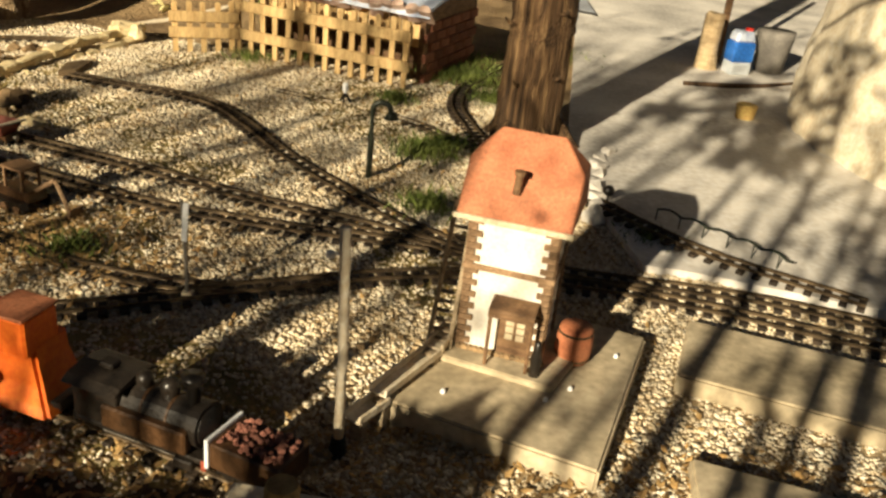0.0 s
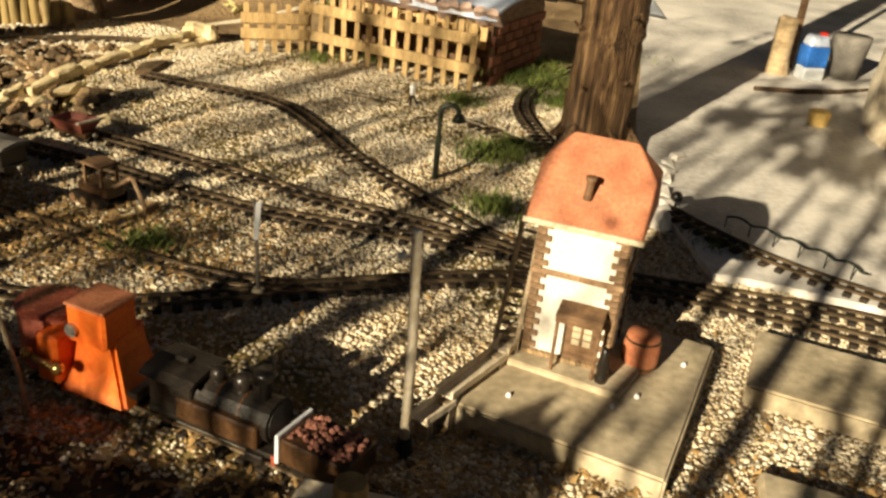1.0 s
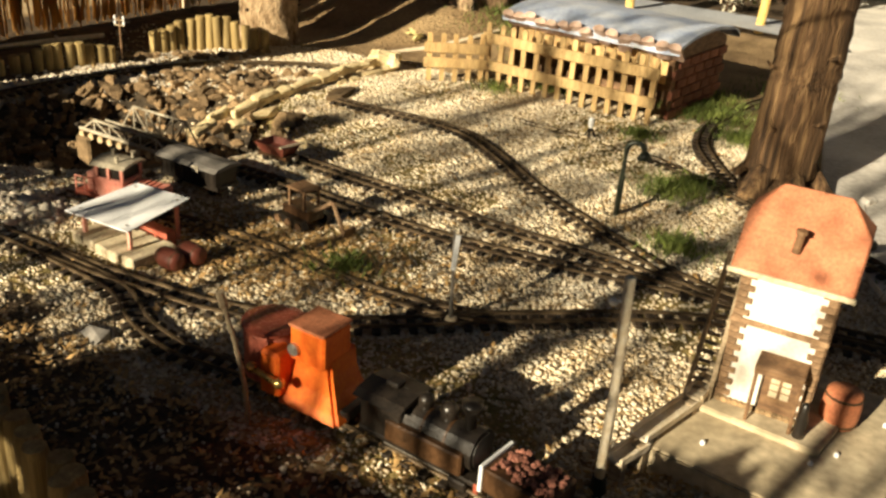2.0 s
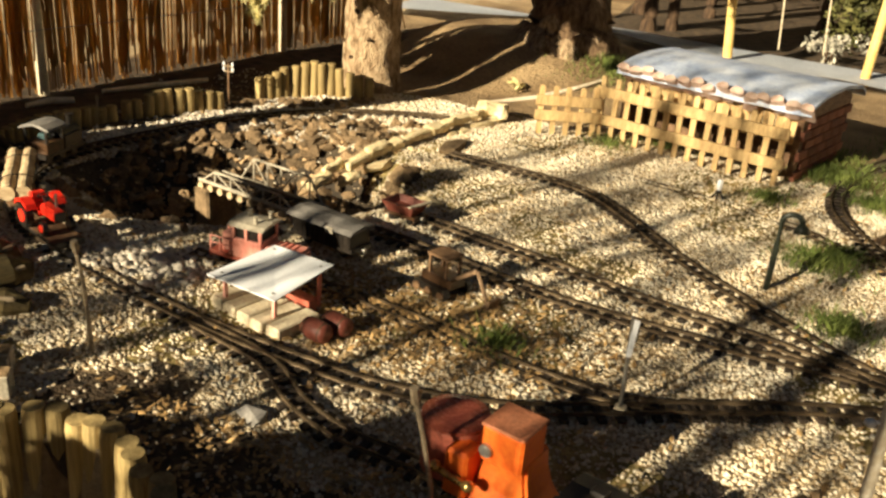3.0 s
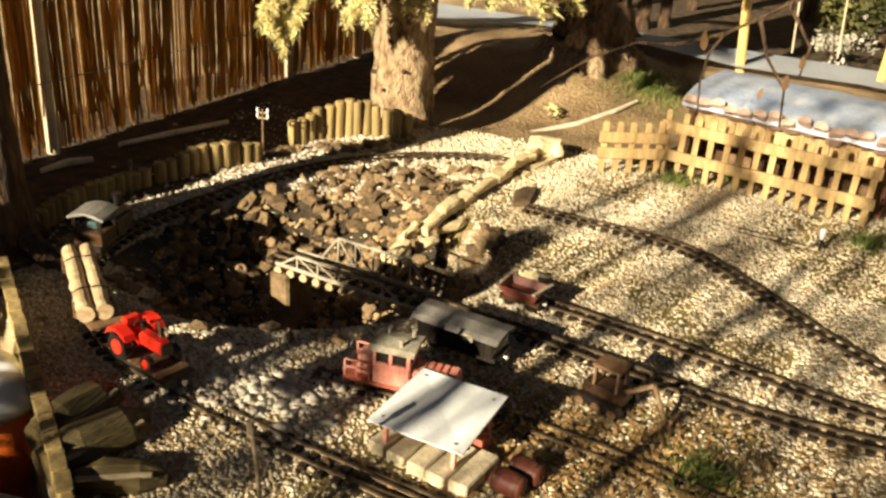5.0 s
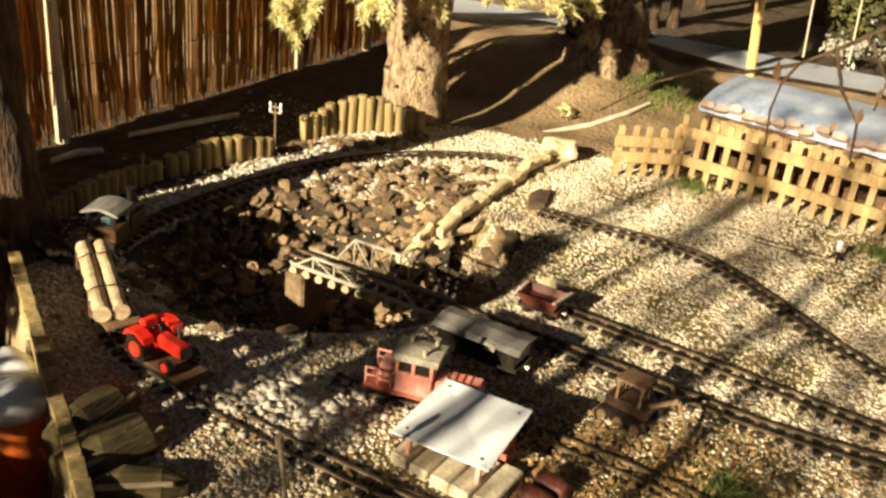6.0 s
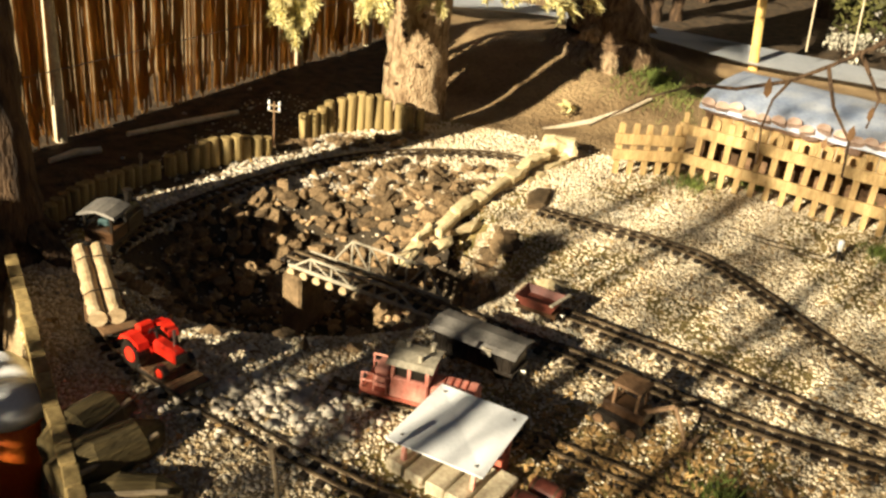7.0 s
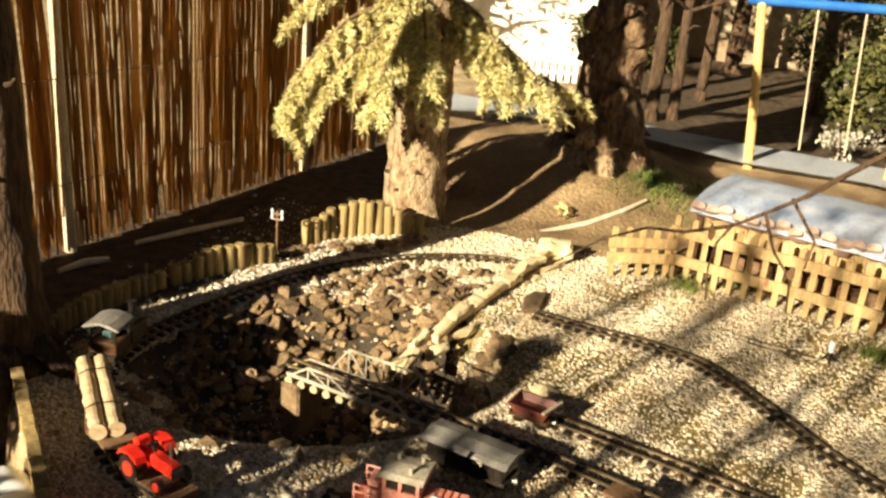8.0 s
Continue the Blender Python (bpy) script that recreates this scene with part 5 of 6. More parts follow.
# ---- shelter ----
def build_shelter():
    p0 = Vector((-1.495, 2.02, 0))
    t = thing("platform_shelter", "small platform shelter with a sloping white board roof", "shelter", p0, radians(-19))
    m = t.matrix_world.inverted()
    bm = B()
    cs = [m @ Vector(v) for v in ((-1.578, 2.186, 0.115), (-1.342, 2.092, 0.140), (-1.408, 1.873, 0.110), (-1.654, 1.938, 0.105))]
    a = [bm.verts.new(v) for v in cs]
    f = bm.faces.new(a)
    g = bmesh.ops.extrude_face_region(bm, geom=[f])
    for v in g["geom"]:
        if isinstance(v, bmesh.types.BMVert):
            v.co.z -= 0.004
    bmesh.ops.recalc_face_normals(bm, faces=bm.faces[:])
    roof = part("roof_board", bm, M["white"], t, "smooth white board")
    for u, v in ((0.1, 0.1), (0.9, 0.12), (0.1, 0.88), (0.88, 0.9)):
        bm = B()
        q = cs[0].lerp(cs[1], u).lerp(cs[3].lerp(cs[2], u), v)
        rod(bm, q, q + Vector((0, 0, 0.002)), 0.004, seg=8)
        part("nail", bm, M["steel"], roof)
    for u, v in ((0.12, 0.12), (0.88, 0.12), (0.13, 0.86), (0.85, 0.84)):
        q = cs[0].lerp(cs[1], u).lerp(cs[3].lerp(cs[2], u), v)
        bm = B()
        box(bm, 0.011, 0.011, q.z - 0.004 + 0.0, q.x, q.y, 0.0, bev=0.001)
        part("roof_post", bm, M["pinkred"], t, "faded red post")
    bm = B()
    for v in (0.14, 0.85):
        a, b = (cs[0].lerp(cs[3], v), cs[1].lerp(cs[2], v))
        rod(bm, a - Vector((0, 0, 0.009)), b - Vector((0, 0, 0.009)), 0.005, seg=6)
    part("roof_beam", bm, M["cream"], t)
    plank = None
    bm = B()
    box(bm, 0.052, 0.15, 0.034, bev=0.004)
    for i in range(5):
        mm = pose(-0.10 + i * 0.058, -0.045 + random.uniform(-0.008, 0.008), 0.0, 0, 0, random.uniform(-3, 3))
        plank = again(plank, mm) if plank else part("platform_plank", bm, M["cream"], t, m=mm)
    bm = B()
    box(bm, 0.16, 0.03, 0.05, 0.03, 0.055, 0.0, bev=0.003)
    part("bench", bm, M["rustred"], t)


build_shelter()


# ---- girder bridge ----
def build_bridge():
    a, b = Vector((-2.235, 2.885, 0)), Vector((-1.70, 2.735, 0))
    d = b - a
    L = d.length
    t = thing("girder_bridge", "pale grey truss girder bridge over the hollow", "bridge", a, math.atan2(d.y, d.x))
    for s in (1, -1):
        y = s * 0.062
        g = B()
        box(g, L, 0.008, 0.012, L / 2, y, 0.0, bev=0.001)
        girder = part("bottom_chord", g, M["bridge"], t)
        top = 0.10 if s > 0 else 0.055
        i0, i1 = (0.10, L - 0.03) if s > 0 else (0.02, L - 0.06)
        g = B()
        rod(g, (i0 + 0.07, y, top), (i1 - 0.07, y, top), 0.005, seg=6)
        part("top_chord", g, M["bridge"], t)
        n = 5
        xs = np.linspace(i0 + 0.07, i1 - 0.07, n)
        for k in range(n):
            g = B()
            rod(g, (xs[k], y, 0.006), (xs[k], y, top), 0.0035, seg=6)
            part("upright", g, M["bridge"], t)
        for k in range(n - 1):
            g = B()
            p, q = (xs[k], xs[k + 1]) if k < n // 2 else (xs[k + 1], xs[k])
            rod(g, (p, y, top), (q, y, 0.006), 0.003, seg=6)
            part("diagonal", g, M["bridge"], t)
        for p, q in ((i0, i0 + 0.07), (i1, i1 - 0.07)):
            g = B()
            rod(g, (p, y, 0.006), (q, y, top), 0.004, seg=6)
            part("end_post", g, M["bridge"], t)
    g = B()
    rod(g, (0, 0, 0), (0, 0.13, 0), 0.016, seg=8)
    roughen(g, 0.004, 0.03)
    first = None
    for k in range(11):
        m = pose(0.01 + k * L / 10.5, -0.065, -0.018)
        first = again(first, m) if first else part("cross_log", g, M["rawlog"], t, m=m)
    for x in (0.02, L - 0.02):
        g = B()
        box(g, 0.08, 0.15, 0.22, x, 0, -0.245, bev=0.008)
        roughen(g, 0.006, 0.05)
        part("abutment", g, M["stone"], t, "rough stone abutment")


build_bridge()


# ---- rusty digger beside the siding ----
def build_digger():
    t = thing("rusty_digger", "rust-brown toy digger lying beside the siding", "toy digger", (-1.10, 2.36, 0), radians(-25))
    t.scale = (1.22, 1.22, 1.22)
    bm = B()
    box(bm, 0.10, 0.06, 0.03, 0, 0, 0.02, bev=0.004)
    part("chassis", bm, M["soot_shade_brown"], t)
    for s in (1, -1):
        bm = B()
        prism(bm, [(-0.06, 0.012), (-0.05, 0.0), (0.05, 0.0), (0.06, 0.012), (0.05, 0.03), (-0.05, 0.03)], 0.018, pose(0, s * 0.042, 0))
        part("crawler", bm, M["black"], t)
        for x in (-0.04, 0.0, 0.04):
            bm = B()
            rod(bm, (x, s * 0.045, 0.014), (x, s * 0.055, 0.014), 0.011, seg=12)
            part("track_wheel", bm, M["brown"], t)
    bm = B()
    for x in (-0.025, 0.03):
        for y in (-0.024, 0.024):
            box(bm, 0.006, 0.006, 0.05, x, y, 0.048)
    box(bm, 0.07, 0.06, 0.006, 0.002, 0, 0.097, bev=0.001)
    part("cab_frame", bm, M["brown"], t)
    bm = B()
    rod(bm, (0.04, 0, 0.045), (0.10, 0.01, 0.085), 0.006, seg=6)
    rod(bm, (0.10, 0.01, 0.085), (0.135, 0.015, 0.012), 0.005, seg=6)
    part("boom", bm, M["quoin"], t)
    bm = B()
    prism(bm, [(0, 0), (0.03, 0.004), (0.034, 0.03), (0.026, 0.03), (0.022, 0.01), (0.002, 0.006)], 0.04, pose(0.125, 0.015, 0.0))
    part("bucket", bm, M["quoin"], t)


build_digger()


# ---- pale flat stones and blocks ----
def flat_stone(name, label, a, b, w, h, material, lift=0.0, square=False):
    a, b = Vector(a), Vector(b)
    d = b - a
    bm = B()
    if square:
        box(bm, d.length, w, h, bev=h * 0.18)
        bmesh.ops.subdivide_edges(bm, edges=bm.edges[:], cuts=2, use_grid_fill=True)
        roughen(bm, h * 0.30, 0.045, a.x * 3)
    else:
        rubble(bm, random.Random(int(a.y * 997)), d.length * 1.9, w * 1.1, h * 1.6, 13)
    ob = part(name, bm, material, smooth=False)
    ob.matrix_world = Matrix.Translation((a + b) / 2 + Vector((0, 0, lift))) @ d.to_track_quat("X", "Z").to_matrix().to_4x4()
    return tagged(ob, label, "stone", "pale edging stones")


rnd = random.Random(12)
u = 0.0
while u < 0.93:
    v = u + rnd.uniform(0.05, 0.15)
    side = rnd.gauss(0, 0.010)
    a = (-1.52 - 0.44 * u + side, 4.32 - 1.26 * u, 0.035 - 0.11 * u * u + rnd.uniform(-0.006, 0.008))
    b = (-1.52 - 0.44 * v + side + rnd.gauss(0, 0.012), 4.32 - 1.26 * v, 0.030 - 0.11 * v * v)
    flat_stone("edging_stone", "long pale stone edging the hollow", a, b, rnd.uniform(0.035, 0.07), rnd.uniform(0.03, 0.05), M["pale_stone"], square=True)
    if rnd.random() < 0.45:
        flat_stone("edging_stone", "smaller pale stone leaning on the edging", (a[0] + 0.07, a[1], a[2] - 0.02), (b[0] + 0.06, b[1] + 0.06, b[2] - 0.02), 0.05, 0.04, M["pale_stone"])
    u = v - 0.006
for a, b, w, h in (((-1.52, 3.86, 0.0), (-1.54, 3.7, 0.0), 0.09, 0.05), ((-1.60, 3.42, -0.01), (-1.62, 3.28, -0.02), 0.09, 0.05)):
    flat_stone("edging_stone", "flat greyish stone beside the hollow", a, b, w, h, M["stone"])
flat_stone("stone_block", "square pale stone block by the track", (-1.60, 4.36, 0.0), (-1.44, 4.38, 0.0), 0.13, 0.085, M["pale_stone"], square=True)
flat_stone("flat_rock", "flat stone lying in shaded gravel", (-1.30, 1.53, 0.0), (-1.25, 1.53, 0.0), 0.08, 0.03, M["grey"])
flat_stone("flat_rock", "reddish stone by the hollow", (-1.42, 3.02, 0.0), (-1.36, 3.06, 0.0), 0.06, 0.05, M["pale_stone"])


def scatter_stones():
    rnd = random.Random(77)
    t = thing("loose_stones", "loose stones lying about the gravel", "stones")
    for i in range(150):
        x, y = rnd.uniform(-2.9, 1.2), rnd.uniform(1.1, 4.3)
        if y < bed_edge(x) + 0.06 or pit_depth(x, y) < -0.02 or (x > 0.5 and y > 2.3):
            continue
        stone_at(t, x, y, rnd.uniform(0.018, 0.04))
    for x, y, s in ((-1.93, 2.55, 0.09), (-1.80, 2.62, 0.075), (-2.1, 2.42, 0.08), (-2.02, 2.38, 0.06), (-1.88, 2.42, 0.07), (-2.3, 2.35, 0.07), (-2.45, 2.42, 0.08), (-1.60, 3.05, 0.09), (-1.53, 2.98, 0.07), (-1.50, 3.1, 0.06), (-2.25, 2.5, 0.06), (-1.73, 2.5, 0.06)):
        stone_at(t, x, y, s)
    for i in range(95):
        u = rnd.random()
        x, y = -2.72 + 0.62 * u + rnd.gauss(0, 0.03), 3.86 + 0.46 * u + rnd.gauss(0, 0.03)
        stone_at(t, x, y, rnd.uniform(0.03, 0.07))


scatter_stones()


# ---- board and crate beyond the log wall ----
def build_crate():
    t = thing("plank_edge", "weathered board standing along the bed's shaded edge", "board", (-2.17, 1.52, -0.42), math.atan2(0.87, -0.80))
    L = 1.2
    bm = B()
    box(bm, L, 0.03, 0.50, L / 2, 0, 0, bev=0.004)
    part("board", bm, M["log"], t)
    bm = B()
    box(bm, 0.068, 0.036, 0.007, bev=0.002)
    first = None
    for i in range(16):
        m = pose(0.05 + i * 0.075, 0, 0.499, 0, 0, random.uniform(-4, 4))
        first = again(first, m) if first else part("cap_block", bm, M["log"], t, m=m)
    c = thing("storage_box", "open box of faded garden oddments below the board", "box", (-2.49, 1.62, -0.42), math.atan2(0.87, -0.80))
    bm = B()
    box(bm, 0.7, 0.30, 0.012, 0.1, 0, 0.0)
    for y in (-0.15, 0.15):
        box(bm, 0.7, 0.012, 0.40, 0.1, y, 0)
    for x in (-0.25, 0.45):
        box(bm, 0.012, 0.3, 0.40, x, 0, 0)
    part("crate", bm, M["greywood"], c)
    o = thing("plastic_pot", "orange plastic pot with a white rim", "pot", (-2.60, 1.86, -0.41))
    bm = B()
    tube(bm, [(0, 0, 0), (0, 0, 0.28), (0, 0, 0.40)], [0.06, 0.085, 0.09], 20)
    part("pot_body", bm, M["orange"], o, smooth=True)
    bm = B()
    tube(bm, [(0, 0, 0.40), (0, 0, 0.43), (0, 0, 0.45)], [0.093, 0.095, 0.03], 20)
    part("pot_rim", bm, M["white"], o, smooth=True)
    o = thing("plastic_sack", "crumpled white plastic sack in the box", "sack", (-2.72, 2.00, -0.41))
    bm = B()
    ball(bm, 0.10, 0, 0, 0.28, 1, 1, 1.6, 3)
    roughen(bm, 0.03, 0.06)
    part("sack_body", bm, M["white"], o, smooth=True)
    o = thing("glass_jar_tray", "grey metal tray of odds and ends", "tray", (-2.32, 1.53, -0.42))
    bm = B()
    box(bm, 0.16, 0.13, 0.40, bev=0.01)
    part("tray_body", bm, M["steel"], o)


build_crate()


def build_pots():
    for x, y in ((-1.83, 1.36), (-1.90, 1.44)):
        t = thing("square_pot", "small grey square plant pot on the bed's edge", "pot", (x, y, 0.0), radians(30), "small pots")
        bm = B()
        box(bm, 0.05, 0.05, 0.06, 0, 0, 0, bev=0.003)
        part("pot_body", bm, M["bridge"], t)
        bm = B()
        box(bm, 0.043, 0.043, 0.002, 0, 0, 0.0605)
        part("soil", bm, M["soil"], t)


build_pots()


# ---- foreground log ends ----
def build_cut_log():
    t = thing("cut_log", "short sawn log end with a pale split board", "log", (-0.095, 1.105, -0.02), radians(15))
    bm = B()
    tube(bm, [(0, 0, 0), (0, 0, 0.165), (0, 0, 0.175)], [0.030, 0.029, 0.026], 16)
    part("log_body", bm, M["log"], t, smooth=False)
    bm = B()
    box(bm, 0.20, 0.10, 0.125, 0.0, 0.0, 0, rz=-20, bev=0.008)
    part("split_board", bm, M["sunlit_wood"], t)


build_cut_log()


# ---- wavy wire edging, path clutter ----
def build_wire():
    pts = []
    for p, d in spline([(0.80, 2.69), (0.96, 2.55), (1.10, 2.42), (1.14, 2.36)], 0.012):
        pts.append((p.x, p.y, 0.065 + 0.012 * abs(math.sin(len(pts) * 0.42))))
    t = thing("wire_edging", "low wavy wire edging along the path", "edging")
    bm = B()
    tube(bm, pts, [0.004] * len(pts), 5)
    part("top_wire", bm, M["darkgreen"], t)
    for p in pts[::7]:
        bm = B()
        rod(bm, (p[0], p[1], 0.0), p, 0.0025, seg=5)
        part("wire_stake", bm, M["darkgreen"], t)


build_wire()


rnd = random.Random(58)
for p, d in spline([(0.60, 2.66), (0.625, 2.9), (0.655, 3.1), (0.72, 3.34)], 0.085):
    a = (p.x + rnd.gauss(0, 0.012) - d.x * 0.03, p.y - d.y * 0.03, 0.03)
    b = (p.x + rnd.gauss(0, 0.012) + d.x * 0.03, p.y + d.y * 0.03, 0.03)
    flat_stone("kerb_stone", "broken pale concrete lump along the path's edge", a, b, rnd.uniform(0.05, 0.09), rnd.uniform(0.03, 0.05), M["concrete"])


def build_lantern():
    t = thing("path_lamp", "small black ball lamp on a stem by the path", "lamp", (0.655, 2.80, 0.0))
    bm = B()
    rod(bm, (0, 0, -0.02), (0, 0, 0.055), 0.004)
    part("stem", bm, M["black"], t)
    bm = B()
    ball(bm, 0.02, 0, 0, 0.07)
    part("globe", bm, M["black"], t, smooth=True)


build_lantern()


def build_canister():
    t = thing("water_canister", "blue and white plastic water canister on the path", "canister", (1.64, 4.97, 0.028), radians(15))
    bm = B()
    box(bm, 0.125, 0.10, 0.07, 0, 0, 0.0, bev=0.008)
    part("lower_label", bm, M["paleplastic"], t)
    bm = B()
    box(bm, 0.127, 0.102, 0.11, 0, 0, 0.068, bev=0.008)
    part("blue_band", bm, M["blue"], t, "blue band")
    bm = B()
    box(bm, 0.123, 0.098, 0.06, 0, 0, 0.176, bev=0.012, taper=0.8)
    part("shoulder", bm, M["tarp"], t)
    bm = B()
    tube(bm, [(0.03, 0, 0.23), (0.03, 0, 0.25)], [0.022, 0.022], 12)
    part("cap", bm, M["red"], t, "red cap")
    g = thing("gate_post", "brown wooden post beside a pale stump", "post", (1.585, 5.18, 0.028))
    bm = B()
    box(bm, 0.035, 0.035, 1.3, bev=0.004)
    part("post", bm, M["brown"], g)
    g = thing("pale_stump", "pale sunlit tree stump", "stump", (1.485, 5.03, 0.02))
    bm = B()
    tube(bm, [(0, 0, 0), (0, 0, 0.1), (0, 0, 0.3), (0, 0, 0.31)], [0.07, 0.055, 0.05, 0.04], 14)
    roughen(bm, 0.01, 0.05)
    part("stump_body", bm, M["rawlog"], g)
    g = thing("metal_bucket", "grey metal bucket by the wall", "bucket", (1.86, 5.10, 0.02))
    bm = B()
    tube(bm, [(0, 0, 0), (0, 0, 0.2), (0, 0, 0.24)], [0.075, 0.10, 0.103], 18)
    part("bucket_body", bm, M["grey"], g, smooth=True)
    g = thing("dark_branch", "dark fallen branch lying across the path", "branch", (1.52, 4.58, 0.028))
    bm = B()
    tube(bm, [(-0.25, -0.02, 0.012), (0.0, 0.02, 0.014), (0.2, 0.1, 0.014), (0.42, 0.25, 0.014)], [0.012, 0.014, 0.012, 0.006], 7)
    part("wood", bm, M["darkbark"], g)
    g = thing("leaning_rods", "bundle of pale sticks leaning on the wall", "sticks", (1.72, 4.15, 0))
    for i in range(6):
        bm = B()
        tube(bm, [(random.uniform(-0.05, 0.05), random.uniform(-0.25, 0.25), -0.02), (0.12 + random.uniform(-0.03, 0.03), random.uniform(-0.25, 0.25), 0.45), (0.2, random.uniform(-0.25, 0.25), 0.8)], [0.011, 0.01, 0.007], 7)
        part("rod", bm, M["greywood"], g)
    g = thing("yellow_tub", "small yellow tub at the wall's foot", "tub", (1.45, 4.05, 0.02))
    bm = B()
    tube(bm, [(0, 0, 0), (0, 0, 0.07), (0, 0, 0.075)], [0.04, 0.05, 0.04], 14)
    part("tub_body", bm, M["yellow"], g)


build_canister()


# ---- swing, grey path, distance ----
def build_swing():
    t = thing("swing_frame", "yellow-posted garden swing with a blue top bar", "swing", (0, 0, 0))
    for x, dx in ((-0.44, -0.13), (0.47, 0.04)):
        bm = B()
        tube(bm, [(x, 6.77, -0.05), (x + dx * 0.5, 6.76, 0.6), (x + dx, 6.75, 1.13)], [0.033, 0.031, 0.03], 12)
        part("post", bm, M["yellow"], t, "yellow painted post")
    bm = B()
    rod(bm, (-0.66, 6.75, 1.14), (0.62, 6.75, 1.17), 0.03, seg=12)
    part("top_bar", bm, M["blue"], t, "blue top bar")
    for x in (-0.12, 0.18):
        bm = B()
        rod(bm, (x, 6.85, 0.16), (x - 0.09, 6.76, 1.12), 0.006, seg=6)
        part("rope", bm, M["cream"], t, "pale rope")


build_swing()


def build_far_path():
    bm = B()
    lo = [(-3.2, 7.0), (-1.9, 6.72), (-1.2, 6.50), (-0.5, 6.66), (0.3, 6.55), (1.0, 6.2)]
    hi = [(-3.2, 7.9), (-1.9, 7.7), (-1.25, 7.55), (-0.45, 7.35), (0.4, 7.15), (1.0, 7.0)]
    a = [bm.verts.new((x, y, max(ground_z(x, y), 0) + 0.06)) for x, y in lo]
    b = [bm.verts.new((x, y, max(ground_z(x, y), 0) + 0.05)) for x, y in hi]
    for i in range(len(lo) - 1):
        bm.faces.new((a[i], a[i + 1], b[i + 1], b[i]))
    bmesh.ops.solidify(bm, geom=bm.faces[:], thickness=0.05)
    tagged(part("road", bm, M["road"]), "pale grey garden path crossing behind the trees", "path", kind="structure")


build_far_path()


def leaf_cloud(centre, radius, n, size, rnd, squash=0.8, lumps=9):
    """Small leaves gathered in uneven lumps."""
    verts, faces = [], []
    cs = [(Vector(centre) + Vector((rnd.gauss(0, 0.5), rnd.gauss(0, 0.5), rnd.gauss(0, 0.5) * squash)) * radius, radius * rnd.uniform(0.25, 0.5)) for _ in range(lumps)]
    for _ in range(n):
        c, r = rnd.choice(cs)
        v = Vector((rnd.gauss(0, 1), rnd.gauss(0, 1), rnd.gauss(0, 1)))
        p = c + v.normalized() * r * rnd.random() ** 0.4
        a = Vector((rnd.gauss(0, 1), rnd.gauss(0, 1), rnd.gauss(0, 1))).normalized()
        b = a.cross(Vector((rnd.gauss(0, 1), rnd.gauss(0, 1), rnd.gauss(0, 1)))).normalized()
        s = size * rnd.uniform(0.6, 1.4)
        k = len(verts)
        verts += [p - a * s, p + b * s * 0.45, p + a * s, p - b * s * 0.45]
        faces.append((k, k + 1, k + 2, k + 3))
    return verts, faces


def mesh_part(name, verts, faces, material, parent=None, kind=""):
    me = bpy.data.meshes.new(name)
    me.from_pydata(verts, [], faces)
    me.materials.append(material)
    ob = new(name, me)
    ob.parent = parent
    if kind:
        ob["kind"] = kind
    return ob


def bush(name, label, loc, radius, height, n, size, material, seed, stems=5, category="shrub", group=""):
    rnd = random.Random(seed)
    t = thing(name, label, category, loc, 0, group)
    for _ in range(stems):
        bm = B()
        a, r = rnd.uniform(0, 6.28), rnd.uniform(0.2, 0.6) * radius
        tube(bm, [(0.03 * math.cos(a), 0.03 * math.sin(a), -0.03), (r * 0.5 * math.cos(a), r * 0.5 * math.sin(a), height * 0.45), (r * math.cos(a), r * math.sin(a), height * 0.8)], [radius * 0.035, radius * 0.025, radius * 0.008], 6)
        part("stem", bm, M["darkbark"], t)
    v, f = leaf_cloud((0, 0, height * 0.6), radius, n, size, rnd, height / radius * 0.45, 12)
    v = [Vector((p.x, p.y, min(max(p.z, 0.01), height))) for p in v]
    mesh_part("foliage", v, f, material, t)
    return t


def far_tree(label, loc, h, r, seed, crown=True, material="leaves"):
    rnd = random.Random(seed)
    t = thing("far_tree", label, "tree", loc, 0, "trees in the distance")
    part("trunk", trunk_mesh([(0, 0, -0.1), (0, 0, 0.15), (0.03 * h * rnd.uniform(-1, 1), 0, h * 0.5), (0.05 * h * rnd.uniform(-1, 1), 0.1, h)], [r * 1.4, r, r * 0.8, r * 0.4], 12, r * 0.12, 0.1), M["darkbark"], t, smooth=True)
    for _ in range(7):
        bm = B()
        z, a, l = h * rnd.uniform(0.25, 0.9), rnd.uniform(0, 6.28), rnd.uniform(0.4, 1.0)
        tube(bm, [(0, 0, z), (l * 0.5 * math.cos(a), l * 0.5 * math.sin(a), z + 0.2 * l), (l * math.cos(a), l * math.sin(a), z + 0.25 * l)], [r * 0.35, r * 0.2, r * 0.06], 6)
        part("limb", bm, M["darkbark"], t)
    if crown:
        v, f = leaf_cloud((0, 0, h * 0.75), h * 0.33, 2600, 0.05, rnd, 1.0, 16)
        mesh_part("crown", v, f, M[material], t)
    return t


